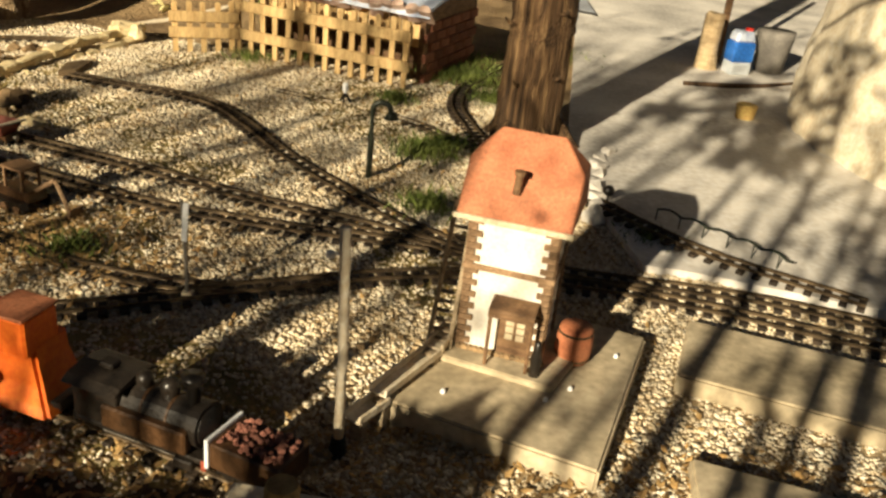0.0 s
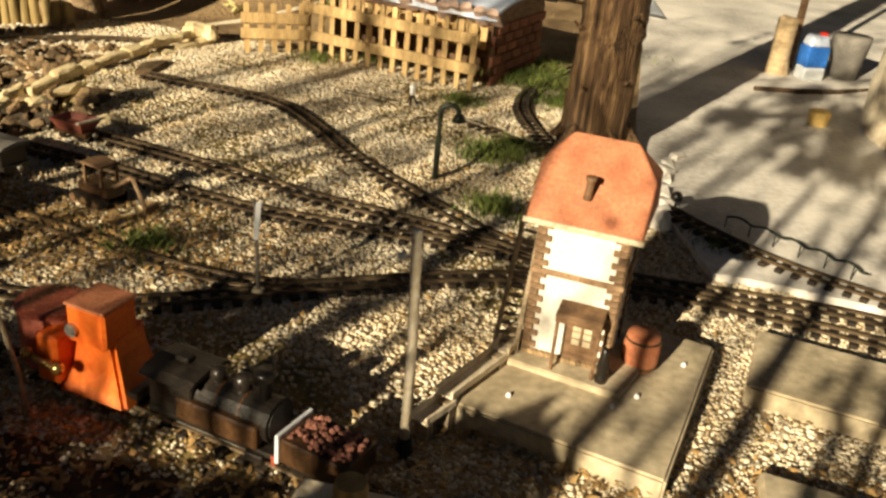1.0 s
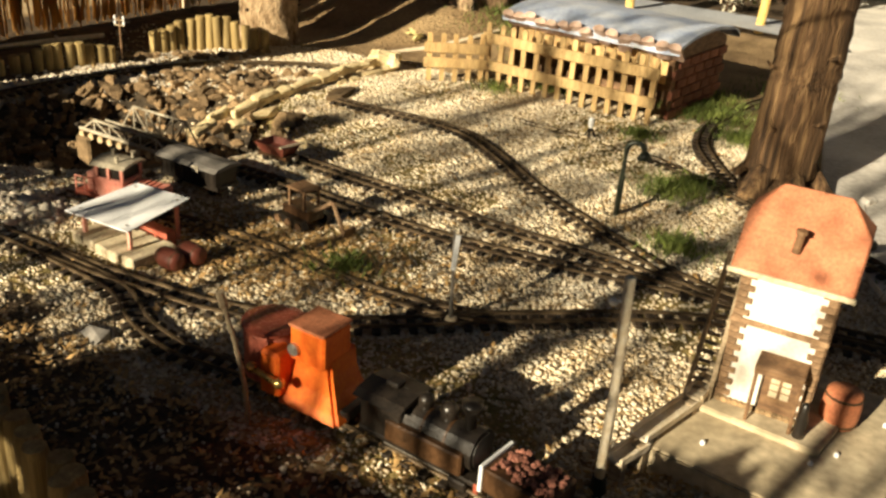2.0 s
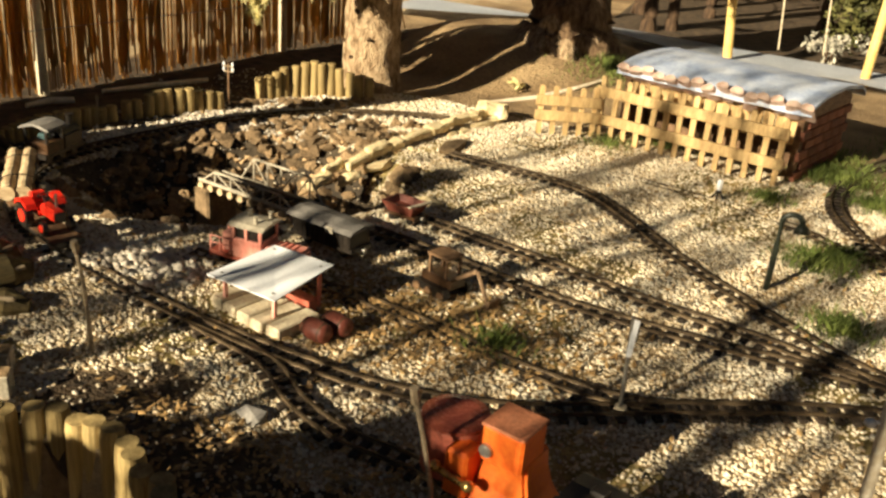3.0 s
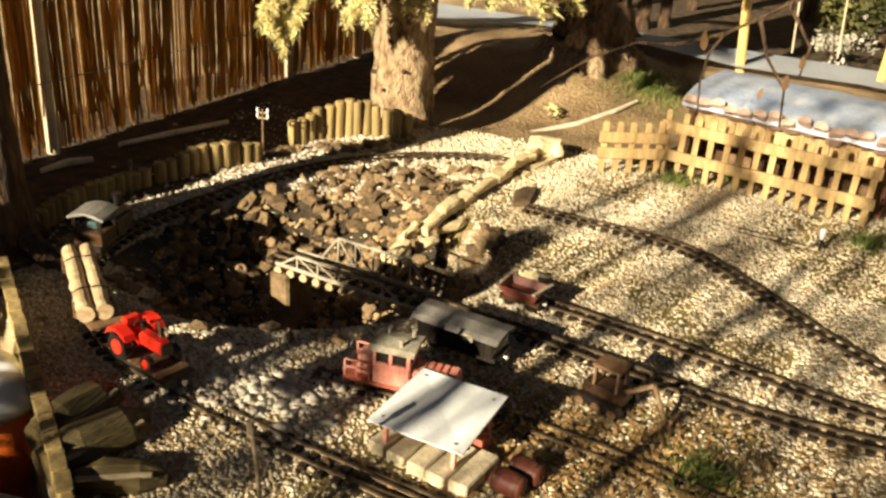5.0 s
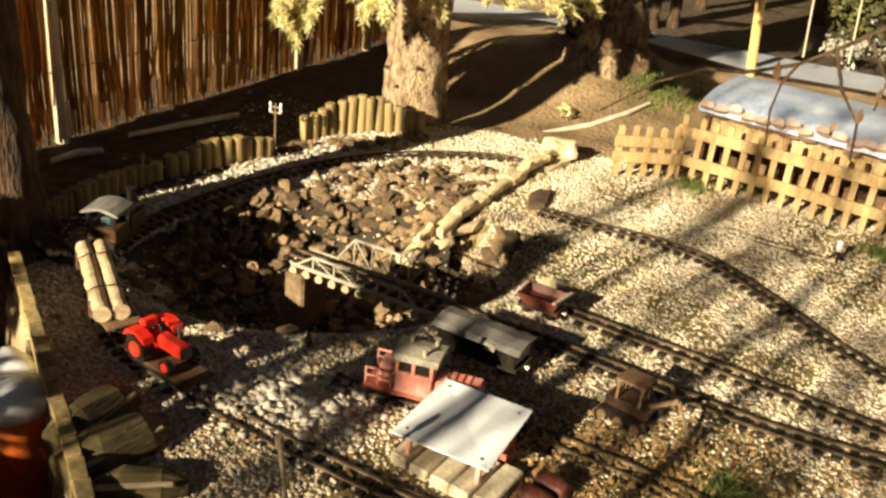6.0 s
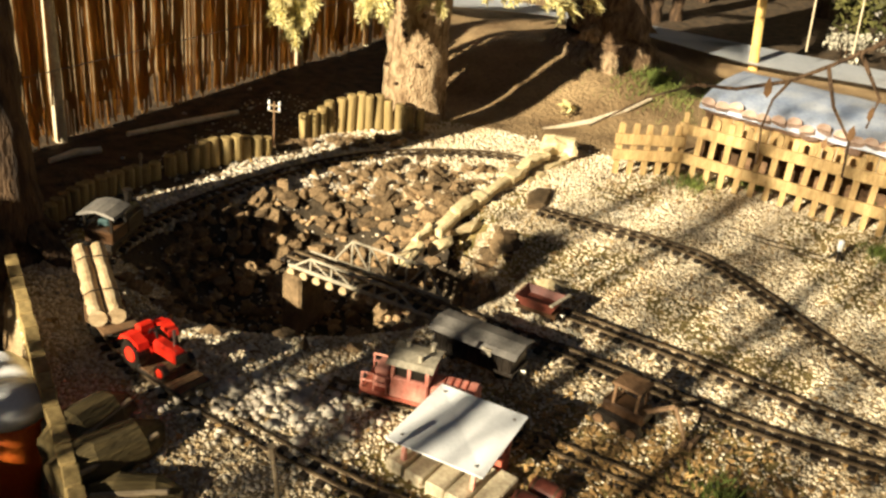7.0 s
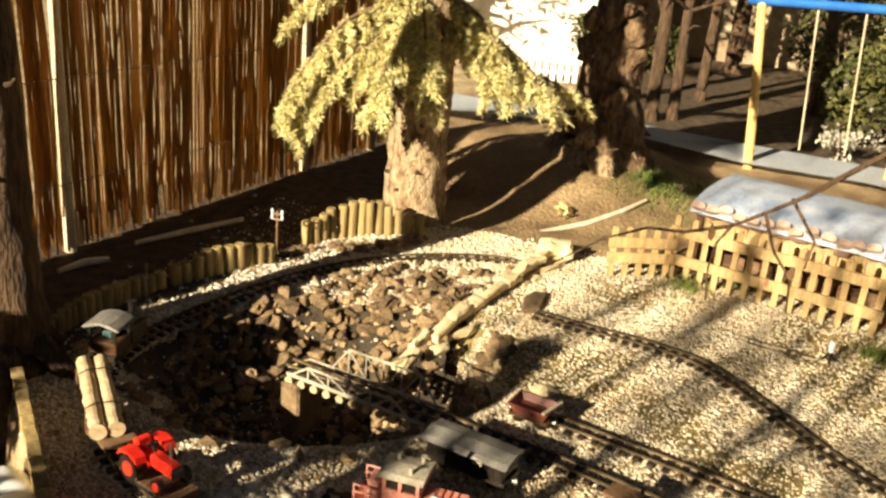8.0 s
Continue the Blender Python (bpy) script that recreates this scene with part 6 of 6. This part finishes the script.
def build_distance():
    for i, (x, y, h, r) in enumerate(((-1.16, 8.05, 3.0, 0.06), (-0.98, 8.2, 2.6, 0.05), (-0.72, 9.3, 3.2, 0.05), (-1.35, 9.0, 3.4, 0.07), (0.35, 9.4, 3.2, 0.07), (1.2, 10.5, 3.6, 0.09), (2.2, 11.0, 4, 0.1), (3.4, 10.2, 4, 0.1), (-0.3, 11.5, 4, 0.1), (-4.2, 8.5, 4, 0.1))):
        far_tree("dark slim tree in the shaded garden beyond", (x, y, -0.02), h, r, 40 + i, crown=i > 4 or i in (2, 3))
    for i, (x, y, r, h, mt) in enumerate(((0.75, 8.4, 0.6, 0.8, "leaves"), (1.3, 8.6, 0.8, 0.9, "leaves"), (0.75, 10.2, 1.0, 1.4, "leaves"), (2.4, 9.4, 1.0, 1.2, "leaves"), (-1.7, 10.5, 0.7, 0.6, "leaves"))):
        bush("garden_shrub", "dark green shrub in the shaded garden beyond", (x, y, -0.02), r, h, 2600, 0.035, M[mt], 60 + i, group="garden shrubs")
    bush("pale_bush", "pale dry bush catching the sun", (0.27, 7.42, 0), 0.20, 0.26, 420, 0.022, M["paletwig"], 90)
    bm = B()
    box(bm, 14, 0.25, 2.0, 2, 12.4, -0.05, rz=-4, bev=0.02)
    tagged(part("wall_far", bm, M["ochre"]), "sunlit ochre garden wall far behind the trees", "wall", kind="structure")
    t = thing("white_house", "white rendered house wall glowing in the sun", "house", (-2.75, 11.6, -0.1), radians(6))
    bm = B()
    box(bm, 2.6, 2.0, 2.6)
    part("wall", bm, M["plaster"], t)
    bm = B()
    prism(bm, [(-1.5, 2.6), (0, 3.4), (1.5, 2.6)], 2.3)
    part("roof", bm, M["tile"], t)
    for x in (-0.7, 0.7):
        bm = B()
        box(bm, 0.5, 0.05, 0.8, x, -1.0, 1.1)
        w = part("window", bm, M["black"], t)
        bm = B()
        for dx in (-0.25, 0.25):
            box(bm, 0.05, 0.07, 0.84, x + dx, -1.01, 1.08)
        for z in (1.07, 1.88):
            box(bm, 0.55, 0.07, 0.05, x, -1.01, z)
        part("window_frame", bm, M["white"], w)
    f = thing("white_fence", "white picket fence beyond the trees", "fence", (-2.75, 9.2, 0), radians(14))
    bm = B()
    box(bm, 0.05, 0.015, 0.32, bev=0.004)
    first = None
    for i in range(12):
        m = pose(i * 0.075, 0, 0)
        first = again(first, m) if first else part("picket", bm, M["white"], f, m=m)
    for z in (0.08, 0.22):
        bm = B()
        box(bm, 0.9, 0.012, 0.03, 0.41, 0.015, z)
        part("fence_rail", bm, M["white"], f)


build_distance()


def build_root_branches():
    for a, pts in (("long dead branch lying on the soil mound", [(-1.67, 4.72, 0.03), (-1.42, 4.95, 0.05), (-1.24, 5.15, 0.06), (-1.12, 5.33, 0.07)]), ("pale dead branch lying in shade", [(-3.34, 3.66, 0.015), (-3.2, 3.9, 0.02), (-3.05, 4.15, 0.02)]), ("pale dead branch lying in shade", [(-3.44, 3.25, 0.015), (-3.40, 3.36, 0.02), (-3.34, 3.45, 0.015)])):
        t = thing("fallen_branch", a, "branch", pts[0])
        bm = B()
        o = Vector(pts[0])
        tube(bm, [Vector(p) - o + Vector((0, 0, ground_z(p[0], p[1]) if p[1] > 4.3 else 0)) - Vector((0, 0, 0.05 if p[1] > 4.3 else 0)) for p in pts], [0.013, 0.016, 0.013, 0.008][:len(pts)], 8)
        roughen(bm, 0.006, 0.05)
        # sunlight on the branches is put into this pale colour
        part("wood", bm, M["sunlit_wood"], t)


build_root_branches()
bush("seedling", "small seedling with yellow leaves on the mound", (-1.55, 4.95, ground_z(-1.55, 4.95)), 0.05, 0.09, 16, 0.03, M["needles"], 95, stems=2, category="plant")


def grass_tuft(label, x, y, r, n, seed, h=0.06):
    rnd = random.Random(seed)
    verts, faces = [], []
    for _ in range(n):
        a, d = rnd.uniform(0, 6.28), r * abs(rnd.gauss(0, 0.5))
        px, py = d * math.cos(a), d * math.sin(a)
        t, l = rnd.uniform(0, 6.28), h * rnd.uniform(0.4, 1.2)
        lean = rnd.uniform(0.1, 0.8) * l
        w = 0.0022
        k = len(verts)
        z = ground_z(x + px, y + py)
        verts += [(px - w * math.sin(t), py + w * math.cos(t), z), (px + w * math.sin(t), py - w * math.cos(t), z), (px + lean * 0.4 * math.cos(t), py + lean * 0.4 * math.sin(t), z + l * 0.6), (px + lean * math.cos(t), py + lean * math.sin(t), z + l)]
        faces += [(k, k + 1, k + 2), (k + 1, k + 3, k + 2)]
    ob = mesh_part("grass_tuft", verts, faces, M["grass"])
    ob.location = (x, y, 0)
    tagged(ob, label, "grass", "grass tufts", "stuff")


for i, (x, y, r, n) in enumerate(((0.02, 3.18, 0.16, 900), (0.1, 3.25, 0.12, 500), (0.06, 2.66, 0.13, 600), (0.16, 4.35, 0.3, 1800), (0.3, 4.0, 0.14, 700), (0.05, 4.7, 0.3, 1200), (0.6, 5.0, 0.25, 900), (-0.85, 2.10, 0.12, 350), (-0.15, 3.82, 0.12, 350), (-0.62, 4.4, 0.15, 300), (0.75, 2.55, 0.1, 300), (-1.1, 5.6, 0.4, 1500), (-0.6, 5.8, 0.4, 1500), (-0.9, 4.25, 0.15, 250))):
    grass_tuft("low green grass tuft in the gravel", x, y, r, n, 200 + i, 0.045)


# ---- unseen trees and shrubs added behind the viewer to cast shade on the bed ----
def at_offset(c, y):
    return ((c + 0.471 * y) / 0.882, y)


def build_shade():
    rnd = random.Random(31)
    for i in range(70):
        c = -3.1 + 5.1 * (i + rnd.uniform(-0.45, 0.45)) / 70
        if (-0.85 < c < 0.05 and i % 2) or -0.74 < c < -0.46:
            continue
        x, y = at_offset(c, rnd.uniform(-2.9, -1.6))
        t = thing("sapling", "slim bare sapling added unseen behind the bed for striped shade", "sapling", (x, y, -0.42), 0, "saplings")
        h, r = rnd.uniform(3.2, 4.4), rnd.uniform(0.010, 0.031) * (1.0 if c > -1.05 else 0.5)
        bm = B()
        tube(bm, [(0, 0, -0.05), (rnd.gauss(0, 0.03), 0, h * 0.4), (rnd.gauss(0, 0.06), rnd.gauss(0, 0.05), h)], [r, r * 0.9, r * 0.45], 7)
        part("stem", bm, M["bark"], t)
        bm = B()
        for _ in range(7):
            z, a, l = rnd.uniform(0.8, h), rnd.uniform(0, 6.28), rnd.uniform(0.15, 0.4)
            tube(bm, [(0, 0, z), (l * 0.6 * math.cos(a), l * 0.6 * math.sin(a), z + l * 0.8), (l * math.cos(a), l * math.sin(a), z + l * 1.5)], [r * 0.4, r * 0.3, r * 0.12], 5)
        part("twigs", bm, M["bark"], t)
        v, f = leaf_cloud((0, 0, h * 0.62), h * 0.16, 60, 0.03, rnd, 2.6, 7)
        mesh_part("crown", [p for p in v], f, M["leaves"], t)
    rnd = random.Random(83)
    for i in range(17):
        c = -2.95 + 1.9 * (i + rnd.uniform(-0.4, 0.4)) / 17
        x, y = at_offset(c, rnd.uniform(-5.0, -4.0))
        t = thing("tall_sapling", "tall bare sapling added unseen far behind the bed for soft stripes", "sapling", (x, y, -0.42), 0, "tall saplings")
        h, r = rnd.uniform(4.4, 5.0), rnd.uniform(0.015, 0.034)
        bm = B()
        tube(bm, [(0, 0, -0.05), (rnd.gauss(0, 0.05), 0, h * 0.5), (rnd.gauss(0, 0.1), rnd.gauss(0, 0.05), h)], [r, r * 0.95, r * 0.6], 7)
        part("stem", bm, M["bark"], t)
        bm = B()
        for _ in range(6):
            z, a, l = rnd.uniform(1.5, h), rnd.uniform(0, 6.28), rnd.uniform(0.2, 0.5)
            tube(bm, [(0, 0, z), (l * 0.6 * math.cos(a), l * 0.6 * math.sin(a), z + l * 0.8), (l * math.cos(a), l * math.sin(a), z + l * 1.5)], [r * 0.4, r * 0.3, r * 0.12], 5)
        part("twigs", bm, M["bark"], t)
    # unseen shrubs, added only to darken the hollow and the near edge
    for i, (c, y, r, h) in enumerate(((-3.75, 0.05, 0.42, 1.42), (-3.35, -0.05, 0.45, 1.3), (-2.95, 0.0, 0.38, 1.2))):
        x, y = at_offset(c, y)
        bush("hedge_shrub", "dense evergreen shrub added unseen to shade the bed's left side", (x, y, -0.42), r, h, 2700, 0.04, M["leaves"], 300 + i, group="hedge shrubs")
    for i, (c, y, h) in enumerate(((-1.95, -0.35, 1.18), (-1.72, -0.45, 1.46), (-1.5, -0.4, 1.45), (-1.30, -0.5, 1.27), (-1.02, -0.6, 1.34), (-1.15, -0.7, 1.32), (-1.0, -0.75, 1.22))):
        x, y = at_offset(c, y)
        bush("low_shrub", "low dense shrub added unseen to shade the bed's near edge", (x, y, -0.42), 0.25, h, 6500, 0.038, M["leaves"], 330 + i, group="low shrubs")


build_shade()


def build_shade_trees():
    rnd = random.Random(17)
    # crowns added out of view to drop shade on path, hollow and slab front
    for i, (c, y, z, r, n) in enumerate(((0.15, -1.0, 2.2, 0.75, 330), (0.75, -1.4, 2.5, 0.8, 360), (-0.2, -2.2, 3.2, 0.7, 130), (-2.88, 0.0, 1.24, 0.22, 520), (-0.72, -1.5, 2.52, 0.30, 300), (-0.42, -1.5, 2.36, 0.20, 170), (-0.56, -0.40, 0.74, 0.13, 1500))):
        x, y = at_offset(c, y)
        t = thing("young_tree", "young tree with sparse leaves added unseen to cast shade", "tree", (x, y, -0.42), 0, "young trees")
        bm = B()
        tube(bm, [(0, 0, -0.05), (0.02, 0, z * 0.5), (0, 0.03, z + 0.3)], [0.035, 0.028, 0.012], 8)
        part("trunk", bm, M["bark"], t)
        v, f = leaf_cloud((0, 0, z + 0.42), r, n, 0.055, rnd, 0.9, 6)
        mesh_part("crown", v, f, M["leaves"], t)


build_shade_trees()


def build_switch_stand():
    t = thing("switch_stand", "small black tripod stand with a white cap", "switch stand", (-0.352, 3.705, 0.0))
    for a in (0.4, 2.5, 4.6):
        bm = B()
        rod(bm, (0.035 * math.cos(a), 0.035 * math.sin(a), -0.01), (0, 0, 0.05), 0.005, seg=6)
        part("leg", bm, M["black"], t)
    bm = B()
    tube(bm, [(0, 0, 0.045), (0, 0, 0.06), (0, 0, 0.085), (0, 0, 0.09)], [0.008, 0.012, 0.012, 0.006], 10)
    part("cap", bm, M["white"], t, "white cap", smooth=False)


build_switch_stand()


# ---- fallen leaves ----
def build_litter(n, seed):
    rnd = random.Random(seed)
    verts, faces = [], []
    for _ in range(n):
        if rnd.random() < 0.55:
            x, y = rnd.uniform(-1.6, 1.3), rnd.uniform(0.85, 1.5)
        elif rnd.random() < 0.5:
            x, y = rnd.gauss(-1.05, 0.26), rnd.gauss(2.12, 0.16)
        else:
            x, y = rnd.uniform(-2.8, 0.9), rnd.uniform(1.2, 4.3)
        if y < bed_edge(x) + 0.03 or pit_depth(x, y) < -0.05:
            continue
        s, a = rnd.uniform(0.006, 0.015), rnd.uniform(0, 6.28)
        z = ground_z(x, y) + rnd.uniform(0.006, 0.014)
        u = Vector((math.cos(a), math.sin(a), rnd.uniform(-0.4, 0.4)))
        w = Vector((-math.sin(a), math.cos(a), rnd.uniform(-0.4, 0.4))) * 0.5
        p = Vector((x, y, z))
        k = len(verts)
        verts += [p - u * s, p - u * s * 0.2 + w * s, p + u * s + Vector((0, 0, 0.004)), p - u * s * 0.2 - w * s]
        faces += [(k, k + 1, k + 2), (k, k + 2, k + 3)]
    ob = mesh_part("leaf_litter", verts, faces, M["litter"])
    tagged(ob, "dry brown leaves scattered over the gravel", "leaves", kind="stuff")


build_litter(9500, 9)


def build_edge_wood():
    for i, (x, y, rz, s) in enumerate(((-2.26, 1.75, 60, 1.4), (-2.14, 1.66, 20, 1.0), (-2.36, 1.83, 75, 1.3))):
        t = thing("broken_log", "dark split log with a pale broken edge", "log", (x, y, -0.01), radians(rz), "broken logs")
        bm = B()
        tube(bm, [(-0.09 * s, 0, 0.035), (-0.03 * s, 0.004, 0.042), (0.05 * s, 0, 0.04), (0.10 * s, 0.006, 0.03)], [0.03 * s, 0.045 * s, 0.042 * s, 0.022 * s], 10)
        roughen(bm, 0.012, 0.04, i)
        part("wood", bm, M["deadwood"], t)
        bm = B()
        box(bm, 0.16 * s, 0.010, 0.012, 0, -0.03 * s, 0.06, rx=20, rz=4, bev=0.002)
        roughen(bm, 0.006, 0.03, i)
        part("splinter", bm, M["greywood"], t)
    t = thing("sunken_board", "dark maroon board lying in the hollow", "board", (-2.13, 2.70, ground_z(-2.13, 2.70) + 0.03), radians(-12))
    bm = B()
    box(bm, 0.16, 0.07, 0.02, bev=0.003)
    part("board", bm, M["maroon"], t)


build_edge_wood()


def build_hanging_branch():
    t = thing("bare_bough", "thin bare bough with a few dead leaves", "branch", (0.4, -1.6, -0.42))
    o = Vector((0.4, -1.6, -0.42))
    def q(*ps):
        return [Vector(p) - o for p in ps]
    bm = B()
    tube(bm, q((0.4, -1.6, -0.5), (0.42, -1.58, 1.0), (0.36, -1.4, 2.2), (0.1, -0.3, 2.45), (-0.4, 0.8, 1.95), (-0.75, 1.4, 1.45), (-0.975, 1.5, 1.22)), [0.05, 0.045, 0.035, 0.022, 0.010, 0.005, 0.0035], 8)
    part("bough", bm, M["darkbark"], t)
    twigs = [q((-0.975, 1.5, 1.22), (-1.02, 1.5, 1.19), (-1.06, 1.5, 1.165), (-1.075, 1.5, 1.138), (-1.08, 1.5, 1.10), (-1.075, 1.5, 1.05)),
             q((-1.06, 1.5, 1.165), (-1.12, 1.52, 1.14), (-1.17, 1.53, 1.135), (-1.23, 1.54, 1.105), (-1.30, 1.55, 1.05)),
             q((-1.02, 1.5, 1.19), (-1.0, 1.5, 1.14), (-0.97, 1.5, 1.10), (-0.965, 1.5, 1.05)),
             q((-0.99, 1.5, 1.215), (-0.95, 1.5, 1.16), (-0.955, 1.5, 1.12))]
    for tw in twigs:
        bm = B()
        tube(bm, tw, [0.0030 * (1 - 0.7 * i / len(tw)) for i in range(len(tw))], 6)
        part("twig", bm, M["darkbark"], t)
    for x, z, s in ((-1.083, 1.14, 0.016), (-0.97, 1.10, 0.013), (-0.955, 1.13, 0.012), (-1.0, 1.085, 0.01)):
        bm = B()
        prism(bm, [(0, 0), (0.35, 0.4), (0.4, 0.9), (0.1, 1.7), (-0.3, 1.1), (-0.35, 0.4)], 0.05, Matrix.Translation(Vector((x, 1.497, z)) - o) @ pose(0, 0, 0, random.uniform(-20, 20), random.uniform(-15, 15), random.uniform(-40, 40)) @ Matrix.Scale(s, 4))
        part("dead_leaf", bm, M["deadleaf"], t, "curled brown leaf")


build_hanging_branch()


# ---- gravel ----
def build_gravel(n, seed, name, label, material, r_lo, r_hi, spot=None):
    rng = np.random.default_rng(seed)
    base = np.array([(x, y, z) for z in (-1, 1) for y in (-1, 1) for x in (-1, 1)]) / 1.55
    tri = np.array([(0, 2, 3), (0, 3, 1), (4, 5, 7), (4, 7, 6), (0, 1, 5), (0, 5, 4), (2, 6, 7), (2, 7, 3), (0, 4, 6), (0, 6, 2), (1, 3, 7), (1, 7, 5)])
    pts = []
    while len(pts) < n:
        if spot:
            x, y = rng.normal(spot[0], spot[2]), rng.normal(spot[1], spot[3])
        else:
            x, y = rng.uniform(-3.1, 1.7), rng.uniform(0.9, 4.6)
        if y < bed_edge(x) + 0.01:
            continue
        k = ground_kind(x, y)
        if k in (1, 2) and rng.random() > 0.04:
            continue
        if k == 4 and rng.random() > (0.03 if y > 2.2 else 0.08 if x < -0.1 else 0.3):
            continue
        if k == 3 and rng.random() > 0.4:
            continue
        if x > 0.6 and y > 2.95 - (x - 0.6) * 0.75:
            continue
        pts.append((x, y, ground_z(x, y)))
    pts = np.array(pts)
    r = rng.uniform(r_lo, r_hi, n) * (0.7 + 0.6 * rng.random(n) ** 2)
    sc = np.stack([r * rng.uniform(0.75, 1.35, n), r * rng.uniform(0.7, 1.1, n), r * rng.uniform(0.5, 0.85, n)], 1)
    v = base[None] * (1 + rng.uniform(-0.30, 0.30, (n, 8, 3))) * sc[:, None]
    a, b = rng.uniform(0, 6.283, n), rng.normal(0, 0.45, n)
    ca, sa, cb, sb = np.cos(a)[:, None], np.sin(a)[:, None], np.cos(b)[:, None], np.sin(b)[:, None]
    x, y, z = v[..., 0], v[..., 1], v[..., 2]
    y, z = y * cb - z * sb, y * sb + z * cb
    x, y = x * ca - y * sa, x * sa + y * ca
    v = np.stack([x, y, z], 2) + pts[:, None]
    v[..., 2] += (r * 0.30)[:, None]
    f = (tri[None] + (np.arange(n) * 8)[:, None, None]).reshape(-1, 3)
    me = bpy.data.meshes.new(name)
    me.vertices.add(n * 8)
    me.vertices.foreach_set("co", v.reshape(-1).astype(np.float32))
    me.loops.add(len(f) * 3)
    me.loops.foreach_set("vertex_index", f.reshape(-1).astype(np.int32))
    me.polygons.add(len(f))
    me.polygons.foreach_set("loop_start", np.arange(0, len(f) * 3, 3, dtype=np.int32))
    me.update(calc_edges=True)
    me.materials.append(material)
    tagged(new(name, me), label, "gravel", kind="stuff")


build_gravel(150000, 5, "gravel", "pale limestone pebbles covering the railway bed", M["pebble"], 0.0035, 0.0075)
build_gravel(260, 6, "white_pebbles", "heap of larger white pebbles beside the shelter", M["whitepebble"], 0.010, 0.021, (-1.98, 2.09, 0.12, 0.07))
build_gravel(3200, 8, "bank_pebbles", "larger whitish pebbles along the outer track", M["whitepebble"], 0.006, 0.013, (-2.64, 3.5, 0.26, 0.45))
